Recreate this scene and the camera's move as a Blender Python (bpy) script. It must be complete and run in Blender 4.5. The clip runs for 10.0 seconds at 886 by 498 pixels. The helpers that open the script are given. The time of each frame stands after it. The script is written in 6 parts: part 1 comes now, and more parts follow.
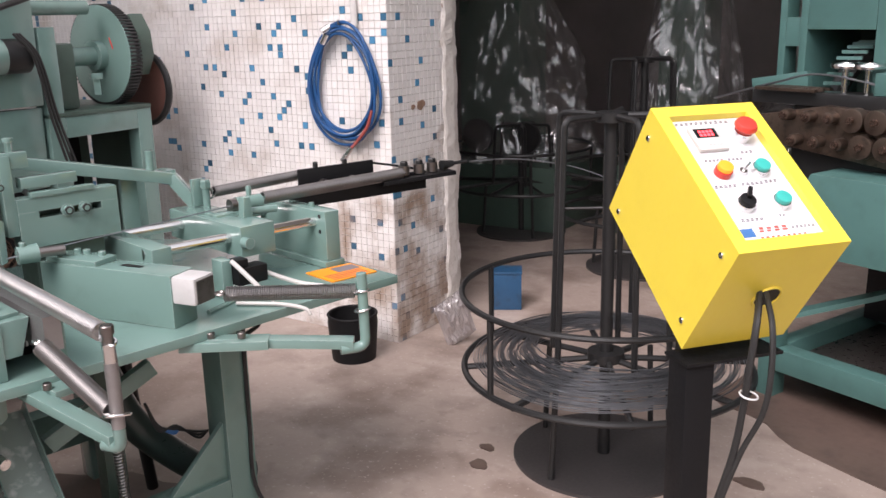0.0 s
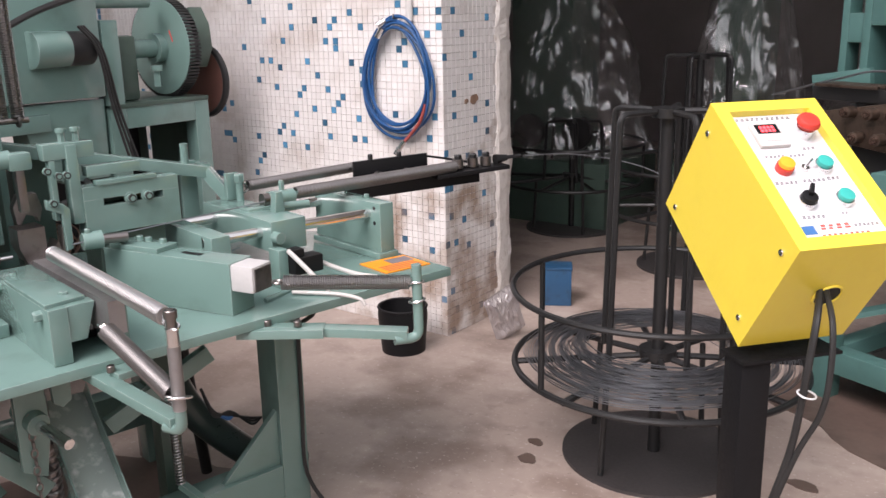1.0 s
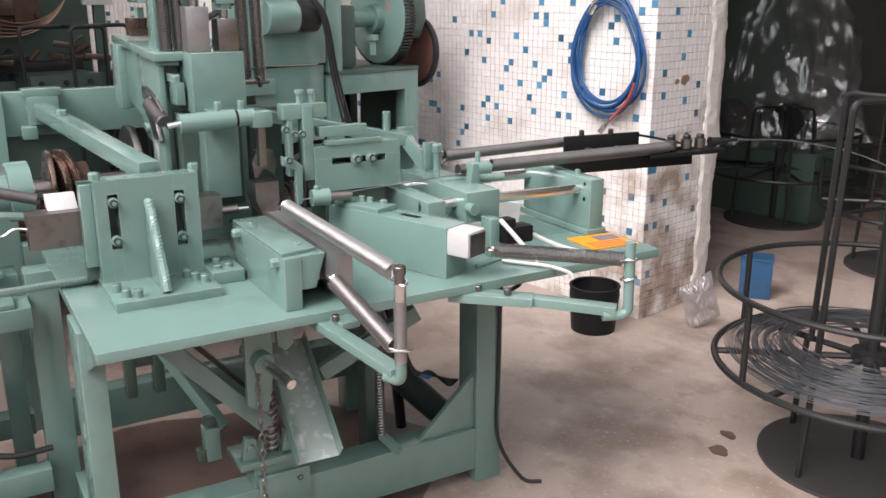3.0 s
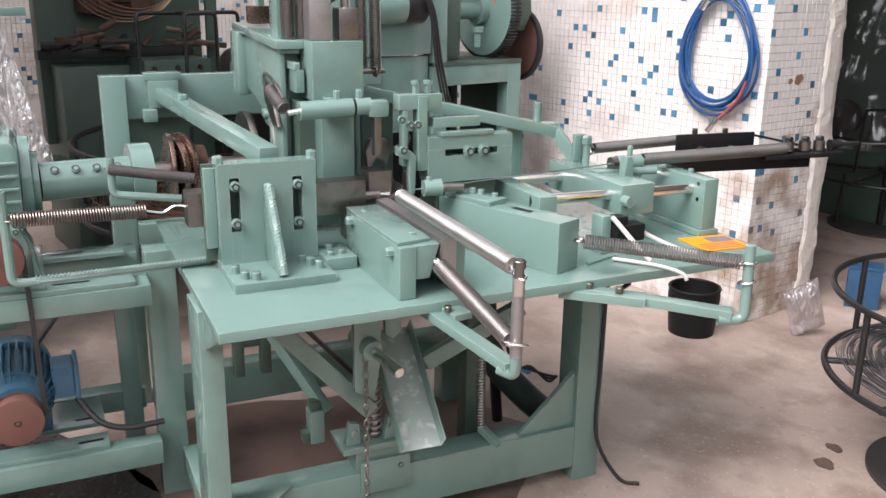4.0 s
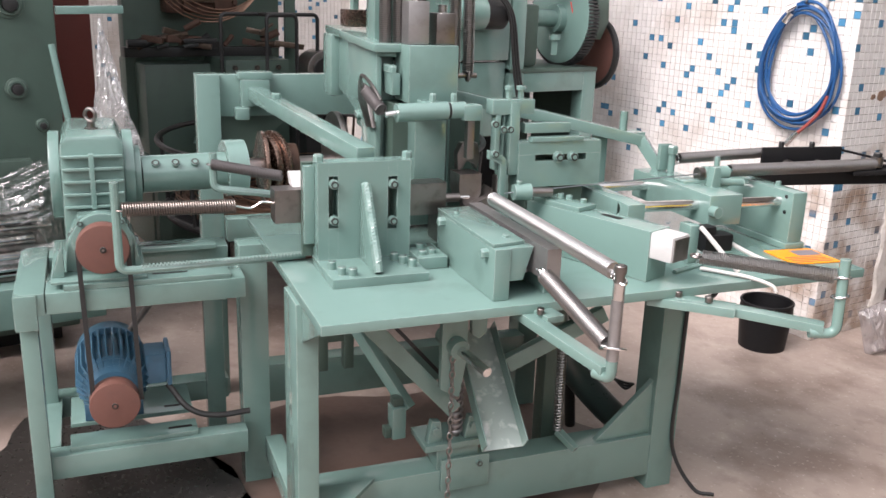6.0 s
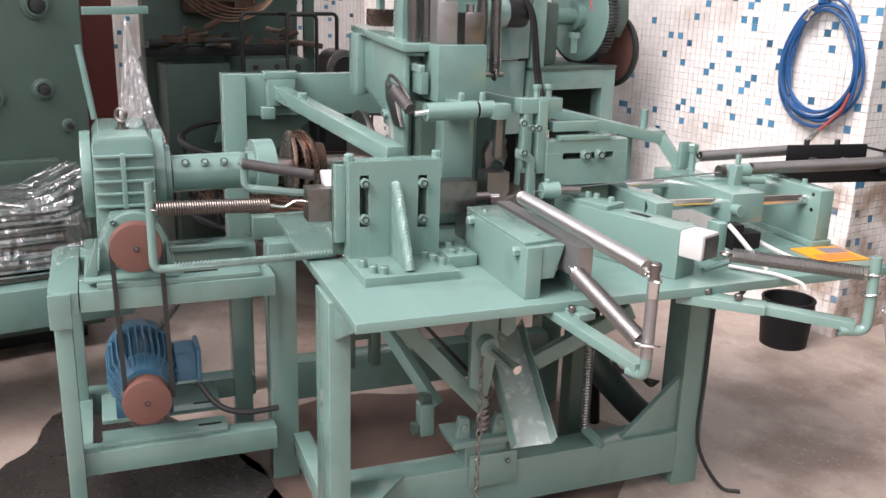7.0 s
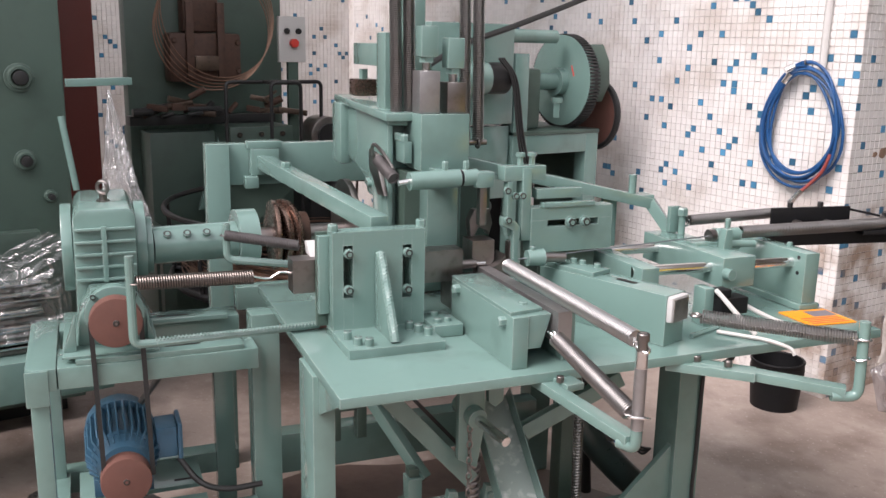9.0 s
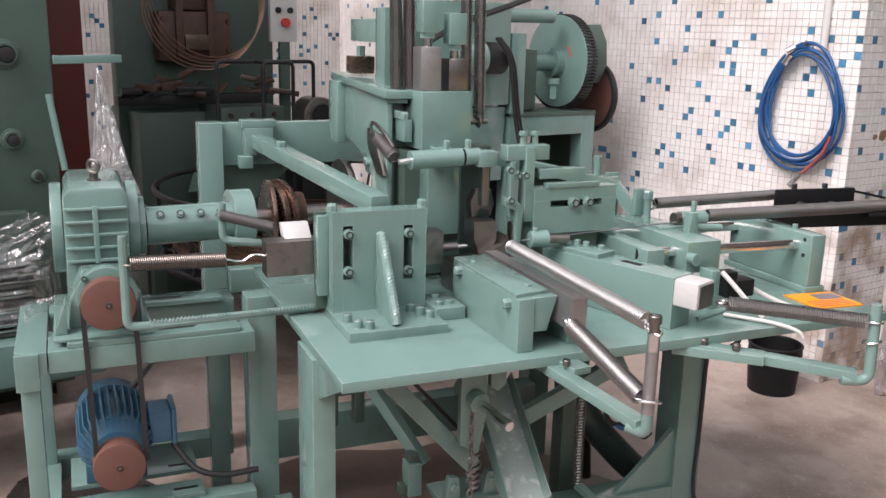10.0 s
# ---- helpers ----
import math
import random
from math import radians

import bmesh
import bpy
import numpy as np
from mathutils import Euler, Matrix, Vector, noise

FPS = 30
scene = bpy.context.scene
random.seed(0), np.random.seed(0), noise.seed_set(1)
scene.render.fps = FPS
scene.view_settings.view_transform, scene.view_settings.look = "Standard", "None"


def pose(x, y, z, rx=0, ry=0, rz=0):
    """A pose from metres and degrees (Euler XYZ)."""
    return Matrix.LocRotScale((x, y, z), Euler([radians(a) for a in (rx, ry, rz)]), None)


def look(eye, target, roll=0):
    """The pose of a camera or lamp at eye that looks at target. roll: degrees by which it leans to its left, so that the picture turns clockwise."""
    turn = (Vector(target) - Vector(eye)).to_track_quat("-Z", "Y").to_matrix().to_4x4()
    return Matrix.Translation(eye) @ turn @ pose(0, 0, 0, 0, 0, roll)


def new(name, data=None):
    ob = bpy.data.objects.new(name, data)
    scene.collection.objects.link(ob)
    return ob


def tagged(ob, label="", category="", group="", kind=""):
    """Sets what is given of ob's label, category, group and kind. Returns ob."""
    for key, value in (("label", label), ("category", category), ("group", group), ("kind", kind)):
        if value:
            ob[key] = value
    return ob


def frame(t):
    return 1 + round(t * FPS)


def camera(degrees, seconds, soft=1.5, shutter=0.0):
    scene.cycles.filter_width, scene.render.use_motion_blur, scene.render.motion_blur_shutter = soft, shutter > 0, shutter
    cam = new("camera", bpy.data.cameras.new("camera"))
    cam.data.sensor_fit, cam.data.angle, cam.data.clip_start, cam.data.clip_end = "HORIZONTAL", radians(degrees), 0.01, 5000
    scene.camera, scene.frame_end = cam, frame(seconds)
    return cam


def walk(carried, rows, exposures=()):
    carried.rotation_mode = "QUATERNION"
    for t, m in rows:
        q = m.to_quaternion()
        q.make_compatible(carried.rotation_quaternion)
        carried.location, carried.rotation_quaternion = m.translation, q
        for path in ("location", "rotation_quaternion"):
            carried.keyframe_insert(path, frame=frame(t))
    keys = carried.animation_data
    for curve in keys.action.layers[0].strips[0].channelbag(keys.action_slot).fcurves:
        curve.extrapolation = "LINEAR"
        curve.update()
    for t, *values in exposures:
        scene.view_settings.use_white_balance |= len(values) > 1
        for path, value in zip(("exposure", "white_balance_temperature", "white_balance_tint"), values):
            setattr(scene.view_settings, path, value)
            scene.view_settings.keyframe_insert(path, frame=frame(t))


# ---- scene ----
cam = camera(52.3, 10.0, shutter=0.15)
PATH = [
    (0, (-0.34, 0.245, 1.497), (-1.434, 1.839, 0.987), -1.4),
    (0.5, (-0.344, 0.235, 1.494), (-1.482, 1.798, 0.983), -1.4),
    (1, (-0.349, 0.223, 1.493), (-1.525, 1.755, 0.976), -1.2),
    (1.5, (-0.354, 0.203, 1.491), (-1.602, 1.678, 0.973), -1.1),
    (2, (-0.364, 0.181, 1.49), (-1.672, 1.599, 0.962), -0.9),
    (2.5, (-0.376, 0.161, 1.487), (-1.761, 1.498, 0.942), -0.8),
    (3, (-0.399, 0.137, 1.486), (-1.848, 1.398, 0.926), -0.0),
    (3.2, (-0.408, 0.129, 1.49), (-1.885, 1.352, 0.922), 0.0),
    (4.5, (-0.47, 0.044, 1.483), (-2.042, 1.139, 0.908), 1.5),
    (5, (-0.473, 0.024, 1.483), (-2.048, 1.115, 0.908), 1.7),
    (5.5, (-0.48, 0.003, 1.484), (-2.056, 1.092, 0.908), 2.0),
    (6, (-0.48, -0.038, 1.484), (-2.094, 0.998, 0.918), 2.0),
    (6.2, (-0.471, -0.052, 1.489), (-2.099, 0.96, 0.921), 1.9),
    (7.5, (-0.518, -0.096, 1.488), (-2.135, 0.933, 0.919), 1.4),
    (8, (-0.528, -0.086, 1.503), (-2.132, 0.98, 0.965), 1.3),
    (8.5, (-0.524, -0.078, 1.51), (-2.139, 0.994, 1.02), 1.4),
    (9, (-0.517, -0.07, 1.506), (-2.156, 0.987, 1.063), 1.1),
    (9.5, (-0.524, -0.064, 1.497), (-2.152, 1.007, 1.044), 1.2),
    (10, (-0.58, -0.073, 1.482), (-2.196, 1.004, 1.008), 1.4),
]
walk(cam, [(t, look(eye, target, roll)) for t, eye, target, roll in PATH],
     [(0, 0.76, 6500, 17), (1.5, 0.76, 6500, 17), (3.0, 0.94, 6500, 13), (4.5, 1.14, 6500, 14), (7.5, 1.14, 6500, 14), (8.4, 1.03, 6500, 16), (9.4, 0.81, 6500, 15), (10, 0.79, 6500, 15)])

# ---- light ----
world = bpy.data.worlds.new("sky")
world.use_nodes = True
scene.world = world
wn = world.node_tree
sky = wn.nodes.new("ShaderNodeTexSky")
sky.sky_type, sky.sun_disc = "NISHITA", False
sky.sun_elevation, sky.sun_rotation = radians(50), radians(173)
pale = wn.nodes.new("ShaderNodeHueSaturation")
pale.inputs["Saturation"].default_value, pale.inputs["Value"].default_value = 0.10, 2.0
wn.links.new(sky.outputs[0], pale.inputs["Color"])
wn.links.new(pale.outputs[0], wn.nodes["Background"].inputs[0])
wn.nodes["Background"].inputs[1].default_value = 0.115
sun_data = bpy.data.lights.new("sun", "SUN")
sun_data.energy, sun_data.angle, sun_data.color = 2.0, radians(36), (1.0, 0.915, 0.880)
sun = new("sun", sun_data)
sun.matrix_world = look((1.0, -8, 9.6), (0, 0, 0))


# ---- materials ----
def material(name, color, rough=0.5, metal=0.0, vary=0.15, scale=8.0, fine=90.0, bump=0.05, dark=None, dirt=0.0, spec=0.5, coat=0.0, uneven=0.12):
    """Paint, metal or mineral with variation at two scales, optional blotches of another colour and fine relief."""
    m = bpy.data.materials.new(name)
    m.use_nodes = True
    t = m.node_tree
    b = t.nodes["Principled BSDF"]
    co = t.nodes.new("ShaderNodeTexCoord")
    big, small = t.nodes.new("ShaderNodeTexNoise"), t.nodes.new("ShaderNodeTexNoise")
    big.inputs["Scale"].default_value, small.inputs["Scale"].default_value = scale, fine
    big.inputs["Detail"].default_value, small.inputs["Detail"].default_value = 5, 3
    for n in (big, small):
        t.links.new(co.outputs["Object"], n.inputs["Vector"])
    mix = t.nodes.new("ShaderNodeMixRGB")
    mix.inputs[1].default_value = (*[max(0, c * (1 - vary)) for c in color], 1)
    mix.inputs[2].default_value = (*[min(1, c * (1 + vary)) for c in color], 1)
    t.links.new(big.outputs[0], mix.inputs[0])
    out = mix
    if dirt > 0:
        ramp = t.nodes.new("ShaderNodeMapRange")
        ramp.inputs[1].default_value, ramp.inputs[2].default_value = 0.52, 0.72
        ramp.inputs[4].default_value = dirt
        blot = t.nodes.new("ShaderNodeTexNoise")
        blot.inputs["Scale"].default_value, blot.inputs["Detail"].default_value = scale * 2.3, 8
        t.links.new(co.outputs["Object"], blot.inputs["Vector"])
        t.links.new(blot.outputs[0], ramp.inputs[0])
        out = t.nodes.new("ShaderNodeMixRGB")
        out.inputs[2].default_value = (*(dark or [c * 0.35 for c in color]), 1)
        t.links.new(ramp.outputs[0], out.inputs[0])
        t.links.new(mix.outputs[0], out.inputs[1])
    t.links.new(out.outputs[0], b.inputs["Base Color"])
    rr = t.nodes.new("ShaderNodeMapRange")
    rr.inputs[3].default_value, rr.inputs[4].default_value = max(0.02, rough - uneven), min(1, rough + uneven)
    t.links.new(small.outputs[0], rr.inputs[0])
    t.links.new(rr.outputs[0], b.inputs["Roughness"])
    b.inputs["Metallic"].default_value = metal
    b.inputs["Specular IOR Level"].default_value = spec
    b.inputs["Coat Weight"].default_value = coat
    if bump:
        bp = t.nodes.new("ShaderNodeBump")
        bp.inputs["Strength"].default_value, bp.inputs["Distance"].default_value = bump, 0.004
        t.links.new(small.outputs[0], bp.inputs["Height"])
        t.links.new(bp.outputs[0], b.inputs["Normal"])
    return m


def clear_film(name, color, shine, haze, crease=14.0):
    """Thin clear plastic film: see-through, with creases that catch the light."""
    m = bpy.data.materials.new(name)
    m.use_nodes = True
    t = m.node_tree
    b, out = t.nodes["Principled BSDF"], t.nodes["Material Output"]
    b.inputs["Base Color"].default_value = (*color, 1)
    b.inputs["Roughness"].default_value = 0.3
    co = t.nodes.new("ShaderNodeTexCoord")
    bp = t.nodes.new("ShaderNodeBump")
    bp.inputs["Strength"].default_value, bp.inputs["Distance"].default_value = 1.0, 0.05
    size = t.nodes.new("ShaderNodeMapping")
    size.inputs["Scale"].default_value = (1.0, 1.0, 0.35)
    size.inputs["Rotation"].default_value = (0.35, 0.25, 0.0)
    folds = t.nodes.new("ShaderNodeTexNoise")
    folds.inputs["Scale"].default_value, folds.inputs["Detail"].default_value, folds.inputs["Distortion"].default_value = crease, 3, 1.6
    t.links.new(co.outputs["Object"], size.inputs["Vector"])
    t.links.new(size.outputs[0], folds.inputs["Vector"])
    t.links.new(folds.outputs[0], bp.inputs["Height"])
    clear, gloss = t.nodes.new("ShaderNodeBsdfTransparent"), t.nodes.new("ShaderNodeBsdfGlossy")
    gloss.inputs["Roughness"].default_value = 0.16
    gloss.inputs["Color"].default_value = (0.9, 0.9, 0.9, 1)
    t.links.new(bp.outputs[0], gloss.inputs["Normal"])
    t.links.new(bp.outputs[0], b.inputs["Normal"])
    veil, mix = t.nodes.new("ShaderNodeMixShader"), t.nodes.new("ShaderNodeMixShader")
    veil.inputs[0].default_value, mix.inputs[0].default_value = haze, shine
    t.links.new(clear.outputs[0], veil.inputs[1])
    t.links.new(b.outputs[0], veil.inputs[2])
    t.links.new(veil.outputs[0], mix.inputs[1])
    t.links.new(gloss.outputs[0], mix.inputs[2])
    t.links.new(mix.outputs[0], out.inputs["Surface"])
    return m


GREEN = material("green_machine_paint", (0.158, 0.256, 0.231), 0.22, vary=0.10, scale=3.5, fine=22, bump=0.05, dark=(0.08, 0.12, 0.105), dirt=0.30, coat=0.5, uneven=0.08)
# Dark machine green; on recessed, rear and under-table parts it paints in shade.
GREEN_DARK = material("dark_and_shaded_green", (0.062, 0.098, 0.080), 0.42, vary=0.15, scale=4, fine=60, bump=0.05, dark=(0.045, 0.06, 0.05), dirt=0.35)
TEAL = material("teal_machine_paint", (0.066, 0.150, 0.138), 0.45, vary=0.12, scale=5, fine=60, bump=0.08, dark=(0.04, 0.08, 0.07), dirt=0.3)
STEEL = material("bright_steel", (0.76, 0.745, 0.735), 0.18, 1.0, vary=0.10, scale=12, fine=200, bump=0.015)
STEEL_DARK = material("oily_steel", (0.27, 0.245, 0.235), 0.34, 1.0, vary=0.25, scale=15, fine=160, bump=0.04, dark=(0.09, 0.07, 0.062), dirt=0.4)
SPRING_DARK = material("dark_spring_steel", (0.15, 0.138, 0.138), 0.5, 0.7, vary=0.2, scale=20, fine=200, bump=0.0, uneven=0.05)
SPRING = material("spring_steel", (0.31, 0.295, 0.29), 0.38, 1.0, vary=0.15, scale=20, fine=200, bump=0.0, uneven=0.05)
RUSTY = material("worn_cast_wheel", (0.19, 0.125, 0.10), 0.26, 0.85, vary=0.3, scale=14, fine=120, bump=0.08)
BLACK = material("black_paint", (0.008, 0.008, 0.009), 0.5, vary=0.25, scale=8, fine=90, bump=0.04, spec=0.25)
BLACK_STEEL = material("black_reel_paint", (0.016, 0.016, 0.0165), 0.42, 0.1, vary=0.3, scale=8, fine=90, bump=0.06)
RUBBER = material("black_rubber", (0.02, 0.02, 0.02), 0.55, vary=0.2, scale=10, fine=80, bump=0.04)
YELLOW = material("yellow_box_paint", (0.84, 0.665, 0.070), 0.36, vary=0.05, scale=4, fine=70, bump=0.07, dark=(0.5, 0.33, 0.02), dirt=0.08, coat=0.1)
WHITE = material("white_panel", (0.66, 0.66, 0.68), 0.35, vary=0.03, scale=6, fine=80, bump=0.0)
PAPER = material("white_paper_tape", (0.51, 0.50, 0.495), 0.5, vary=0.10, scale=20, fine=45, bump=0.5)
RED = material("red_plastic", (0.62, 0.055, 0.04), 0.35, vary=0.05, bump=0.0)
CYAN = material("green_push_button", (0.04, 0.42, 0.37), 0.35, vary=0.05, bump=0.0)
ORANGE_SIGN = material("orange_sign", (0.85, 0.30, 0.01), 0.4, vary=0.05, scale=10, bump=0.02)
INK = material("grey_print", (0.18, 0.16, 0.18), 0.6, bump=0.0)
INK_RED = material("red_print", (0.45, 0.10, 0.08), 0.6, bump=0.0)
INK_BLUE = material("blue_print", (0.05, 0.16, 0.40), 0.6, bump=0.0)
BLUE = material("blue_motor_paint", (0.060, 0.150, 0.235), 0.38, vary=0.12, scale=10, fine=90, bump=0.08, dark=(0.03, 0.05, 0.07), dirt=0.3, coat=0.1)
BLUE_HOSE = material("blue_air_hose", (0.016, 0.075, 0.21), 0.32, vary=0.1, scale=12, fine=60, bump=0.02)
RED_HOSE = material("red_air_hose", (0.25, 0.05, 0.04), 0.4, vary=0.1, scale=12, fine=60, bump=0.02)
BROWN = material("red_oxide_pulley", (0.145, 0.064, 0.050), 0.6, vary=0.15, scale=18, fine=120, bump=0.1, dark=(0.12, 0.06, 0.05), dirt=0.3)
PLASTER = material("broken_plaster", (0.66, 0.62, 0.58), 0.85, vary=0.12, scale=14, fine=70, bump=0.4, dark=(0.36, 0.30, 0.25), dirt=0.4)
PIPE_GREY = material("grey_conduit", (0.55, 0.53, 0.51), 0.5, vary=0.05, bump=0.02)
GROUT = material("tile_grout", (0.70, 0.66, 0.635), 0.9, vary=0.10, scale=6, fine=120, bump=0.2, dark=(0.36, 0.28, 0.22), dirt=0.5)
CEIL = material("ceiling_concrete", (0.38, 0.37, 0.36), 0.85, vary=0.1, scale=2, fine=40, bump=0.2)
# Dim plaster for the added walls, to cut their bounce light.
BLOCKWALL = material("light_block_plaster", (0.36, 0.34, 0.32), 0.85, vary=0.1, scale=1.5, fine=40, bump=0.2, dark=(0.35, 0.31, 0.27), dirt=0.4)
# Wall colour darkened to hold the shade of the back room.
DARKWALL = material("shade_toned_wall", (0.22, 0.195, 0.185), 0.85, vary=0.3, scale=2, fine=40, bump=0.2)
OILY_FLOOR = material("oily_concrete", (0.115, 0.080, 0.066), 0.38, vary=0.3, scale=4, fine=40, bump=0.1, dark=(0.05, 0.036, 0.03), dirt=0.6)
GREY_STEEL = material("ground_grey_steel", (0.36, 0.345, 0.345), 0.46, 0.85, vary=0.12, scale=15, fine=160, bump=0.03, dark=(0.2, 0.17, 0.16), dirt=0.25)
SLEEVE = material("bright_spring_wire", (0.56, 0.545, 0.54), 0.36, 1.0, vary=0.12, scale=18, fine=160, bump=0.0, uneven=0.06)
BROWN_STAIN = material("brown_rust_stain", (0.26, 0.165, 0.115), 0.8, vary=0.35, scale=30, fine=120, bump=0.4, dark=(0.10, 0.06, 0.045), dirt=0.6)
OIL = material("oil_stain", (0.03, 0.026, 0.024), 0.3, vary=0.3, scale=6, fine=60, bump=0.03)
BAG = clear_film("clear_bag_film", (0.85, 0.84, 0.85), 0.14, 0.02, 9.0)
BAG_FILM = clear_film("plastic_bag_film", (0.80, 0.78, 0.80), 0.30, 0.22, 22.0)
BAG_CLOUDY = clear_film("cloudy_bag_film", (0.85, 0.80, 0.82), 0.25, 0.60, 26.0)
TIN_BLUE = material("dull_blue_tin_paint", (0.018, 0.070, 0.150), 0.4, vary=0.2, scale=12, fine=60, bump=0.1, dark=(0.02, 0.03, 0.04), dirt=0.4)
DISC = material("dusty_black_plate", (0.042, 0.038, 0.038), 0.5, vary=0.3, scale=5, fine=80, bump=0.08)
FILM = clear_film("stretch_film", (0.42, 0.40, 0.40), 0.09, 0.10, 3.5)
CHUTE = material("rubbed_chute_paint", (0.40, 0.47, 0.44), 0.20, 0.25, vary=0.10, scale=14, fine=50, bump=0.05, dark=(0.85, 0.86, 0.86), dirt=0.85, coat=0.4)
RUST = material("rusty_casting", (0.085, 0.045, 0.032), 0.6, 0.2, vary=0.35, scale=16, fine=90, bump=0.25, dark=(0.03, 0.018, 0.014), dirt=0.5)
GRIMY_STEEL = material("grimy_brown_steel", (0.13, 0.095, 0.075), 0.36, 0.8, vary=0.3, scale=18, fine=120, bump=0.12, dark=(0.03, 0.022, 0.018), dirt=0.6)
DUCT = material("dark_green_duct", (0.034, 0.052, 0.048), 0.32, vary=0.2, scale=6, fine=60, bump=0.05)
SPRING_BROWN = material("oily_spring_steel", (0.20, 0.170, 0.155), 0.36, 0.95, vary=0.2, scale=20, fine=200, bump=0.0, uneven=0.05)
SOCKET = material("shaded_screw_socket", (0.02, 0.022, 0.02), 0.6, bump=0.0)
WIRE_GREY = material("drawn_wire", (0.26, 0.27, 0.29), 0.4, 0.9, vary=0.25, scale=20, bump=0.0)
COPPER = material("copper_wire", (0.26, 0.16, 0.115), 0.4, 0.9, vary=0.2, scale=20, bump=0.0)
DARK_RED = material("dark_red_paint", (0.12, 0.022, 0.016), 0.5, vary=0.2, scale=4, bump=0.05)


def worn_highlight_edges(m, color, amount):
    """Lightens edges for rubbed paint and painted-in highlights: the rounded normal of an edge differs from the flat
    one.
    """
    t = m.node_tree
    b = t.nodes["Principled BSDF"]
    base = b.inputs["Base Color"].links[0].from_socket
    flat, soft = t.nodes.new("ShaderNodeNewGeometry"), t.nodes.new("ShaderNodeBevel")
    soft.samples = 3
    soft.inputs["Radius"].default_value = 0.004
    dot = t.nodes.new("ShaderNodeVectorMath")
    dot.operation = "DOT_PRODUCT"
    t.links.new(flat.outputs["Normal"], dot.inputs[0])
    t.links.new(soft.outputs[0], dot.inputs[1])
    edge = t.nodes.new("ShaderNodeMapRange")
    edge.inputs[1].default_value, edge.inputs[2].default_value = 0.985, 0.86
    edge.inputs[3].default_value, edge.inputs[4].default_value = 0.0, amount
    t.links.new(dot.outputs["Value"], edge.inputs[0])
    co, patchy, keep, mul, mix = (t.nodes.new(n) for n in ("ShaderNodeTexCoord", "ShaderNodeTexNoise", "ShaderNodeMapRange", "ShaderNodeMath", "ShaderNodeMixRGB"))
    patchy.inputs["Scale"].default_value, patchy.inputs["Detail"].default_value = 34.0, 6
    t.links.new(co.outputs["Object"], patchy.inputs["Vector"])
    keep.inputs[1].default_value, keep.inputs[2].default_value = 0.36, 0.58
    t.links.new(patchy.outputs[0], keep.inputs[0])
    mul.operation = "MULTIPLY"
    t.links.new(edge.outputs[0], mul.inputs[0])
    t.links.new(keep.outputs[0], mul.inputs[1])
    mix.inputs[2].default_value = (*color, 1)
    t.links.new(mul.outputs[0], mix.inputs[0])
    t.links.new(base, mix.inputs[1])
    t.links.new(mix.outputs[0], b.inputs["Base Color"])


# Pale edge colours stand for highlights as well as wear.
worn_highlight_edges(GREEN, (0.40, 0.49, 0.46), 0.75)
worn_highlight_edges(TEAL, (0.20, 0.30, 0.28), 0.5)
worn_highlight_edges(GREEN_DARK, (0.16, 0.20, 0.18), 0.5)


def glow(name, color, strength):
    m = bpy.data.materials.new(name)
    m.use_nodes = True
    b = m.node_tree.nodes["Principled BSDF"]
    b.inputs["Base Color"].default_value = (*color, 1)
    b.inputs["Emission Color"].default_value = (*color, 1)
    b.inputs["Emission Strength"].default_value = strength
    return m


LED = glow("red_led_digits", (1.0, 0.05, 0.06), 3.0)
LAMP_ON = glow("lit_orange_lens", (1.0, 0.30, 0.02), 0.4)


def floor_material():
    """Worn concrete: broad light and dark areas, oil blotches, pale scuffs and grit."""
    m = material("stained_concrete_floor", (0.37, 0.300, 0.262), 0.48, vary=0.18, scale=1.3, fine=35, bump=0.14, dark=(0.15, 0.115, 0.098), dirt=0.8)
    t = m.node_tree
    b = t.nodes["Principled BSDF"]
    base = b.inputs["Base Color"].links[0].from_socket
    co = t.nodes.new("ShaderNodeTexCoord")
    for scale, lo, hi, amount, col in ((5.0, 0.56, 0.68, 0.40, (0.50, 0.43, 0.385)), (2.6, 0.51, 0.64, 0.75, (0.185, 0.135, 0.112)), (34.0, 0.66, 0.72, 0.45, (0.13, 0.10, 0.085)), (60.0, 0.60, 0.70, 0.45, (0.56, 0.49, 0.45)), (11.0, 0.56, 0.70, 0.42, (0.20, 0.150, 0.125)), (0.7, 0.48, 0.70, 0.5, (0.20, 0.155, 0.135))):
        n = t.nodes.new("ShaderNodeTexNoise")
        n.inputs["Scale"].default_value, n.inputs["Detail"].default_value = scale, 9
        t.links.new(co.outputs["Object"], n.inputs["Vector"])
        r = t.nodes.new("ShaderNodeMapRange")
        r.inputs[1].default_value, r.inputs[2].default_value, r.inputs[4].default_value = lo, hi, amount
        t.links.new(n.outputs[0], r.inputs[0])
        mix = t.nodes.new("ShaderNodeMixRGB")
        mix.inputs[2].default_value = (*col, 1)
        t.links.new(r.outputs[0], mix.inputs[0])
        t.links.new(base, mix.inputs[1])
        base = mix.outputs[0]
    t.links.new(base, b.inputs["Base Color"])
    return m


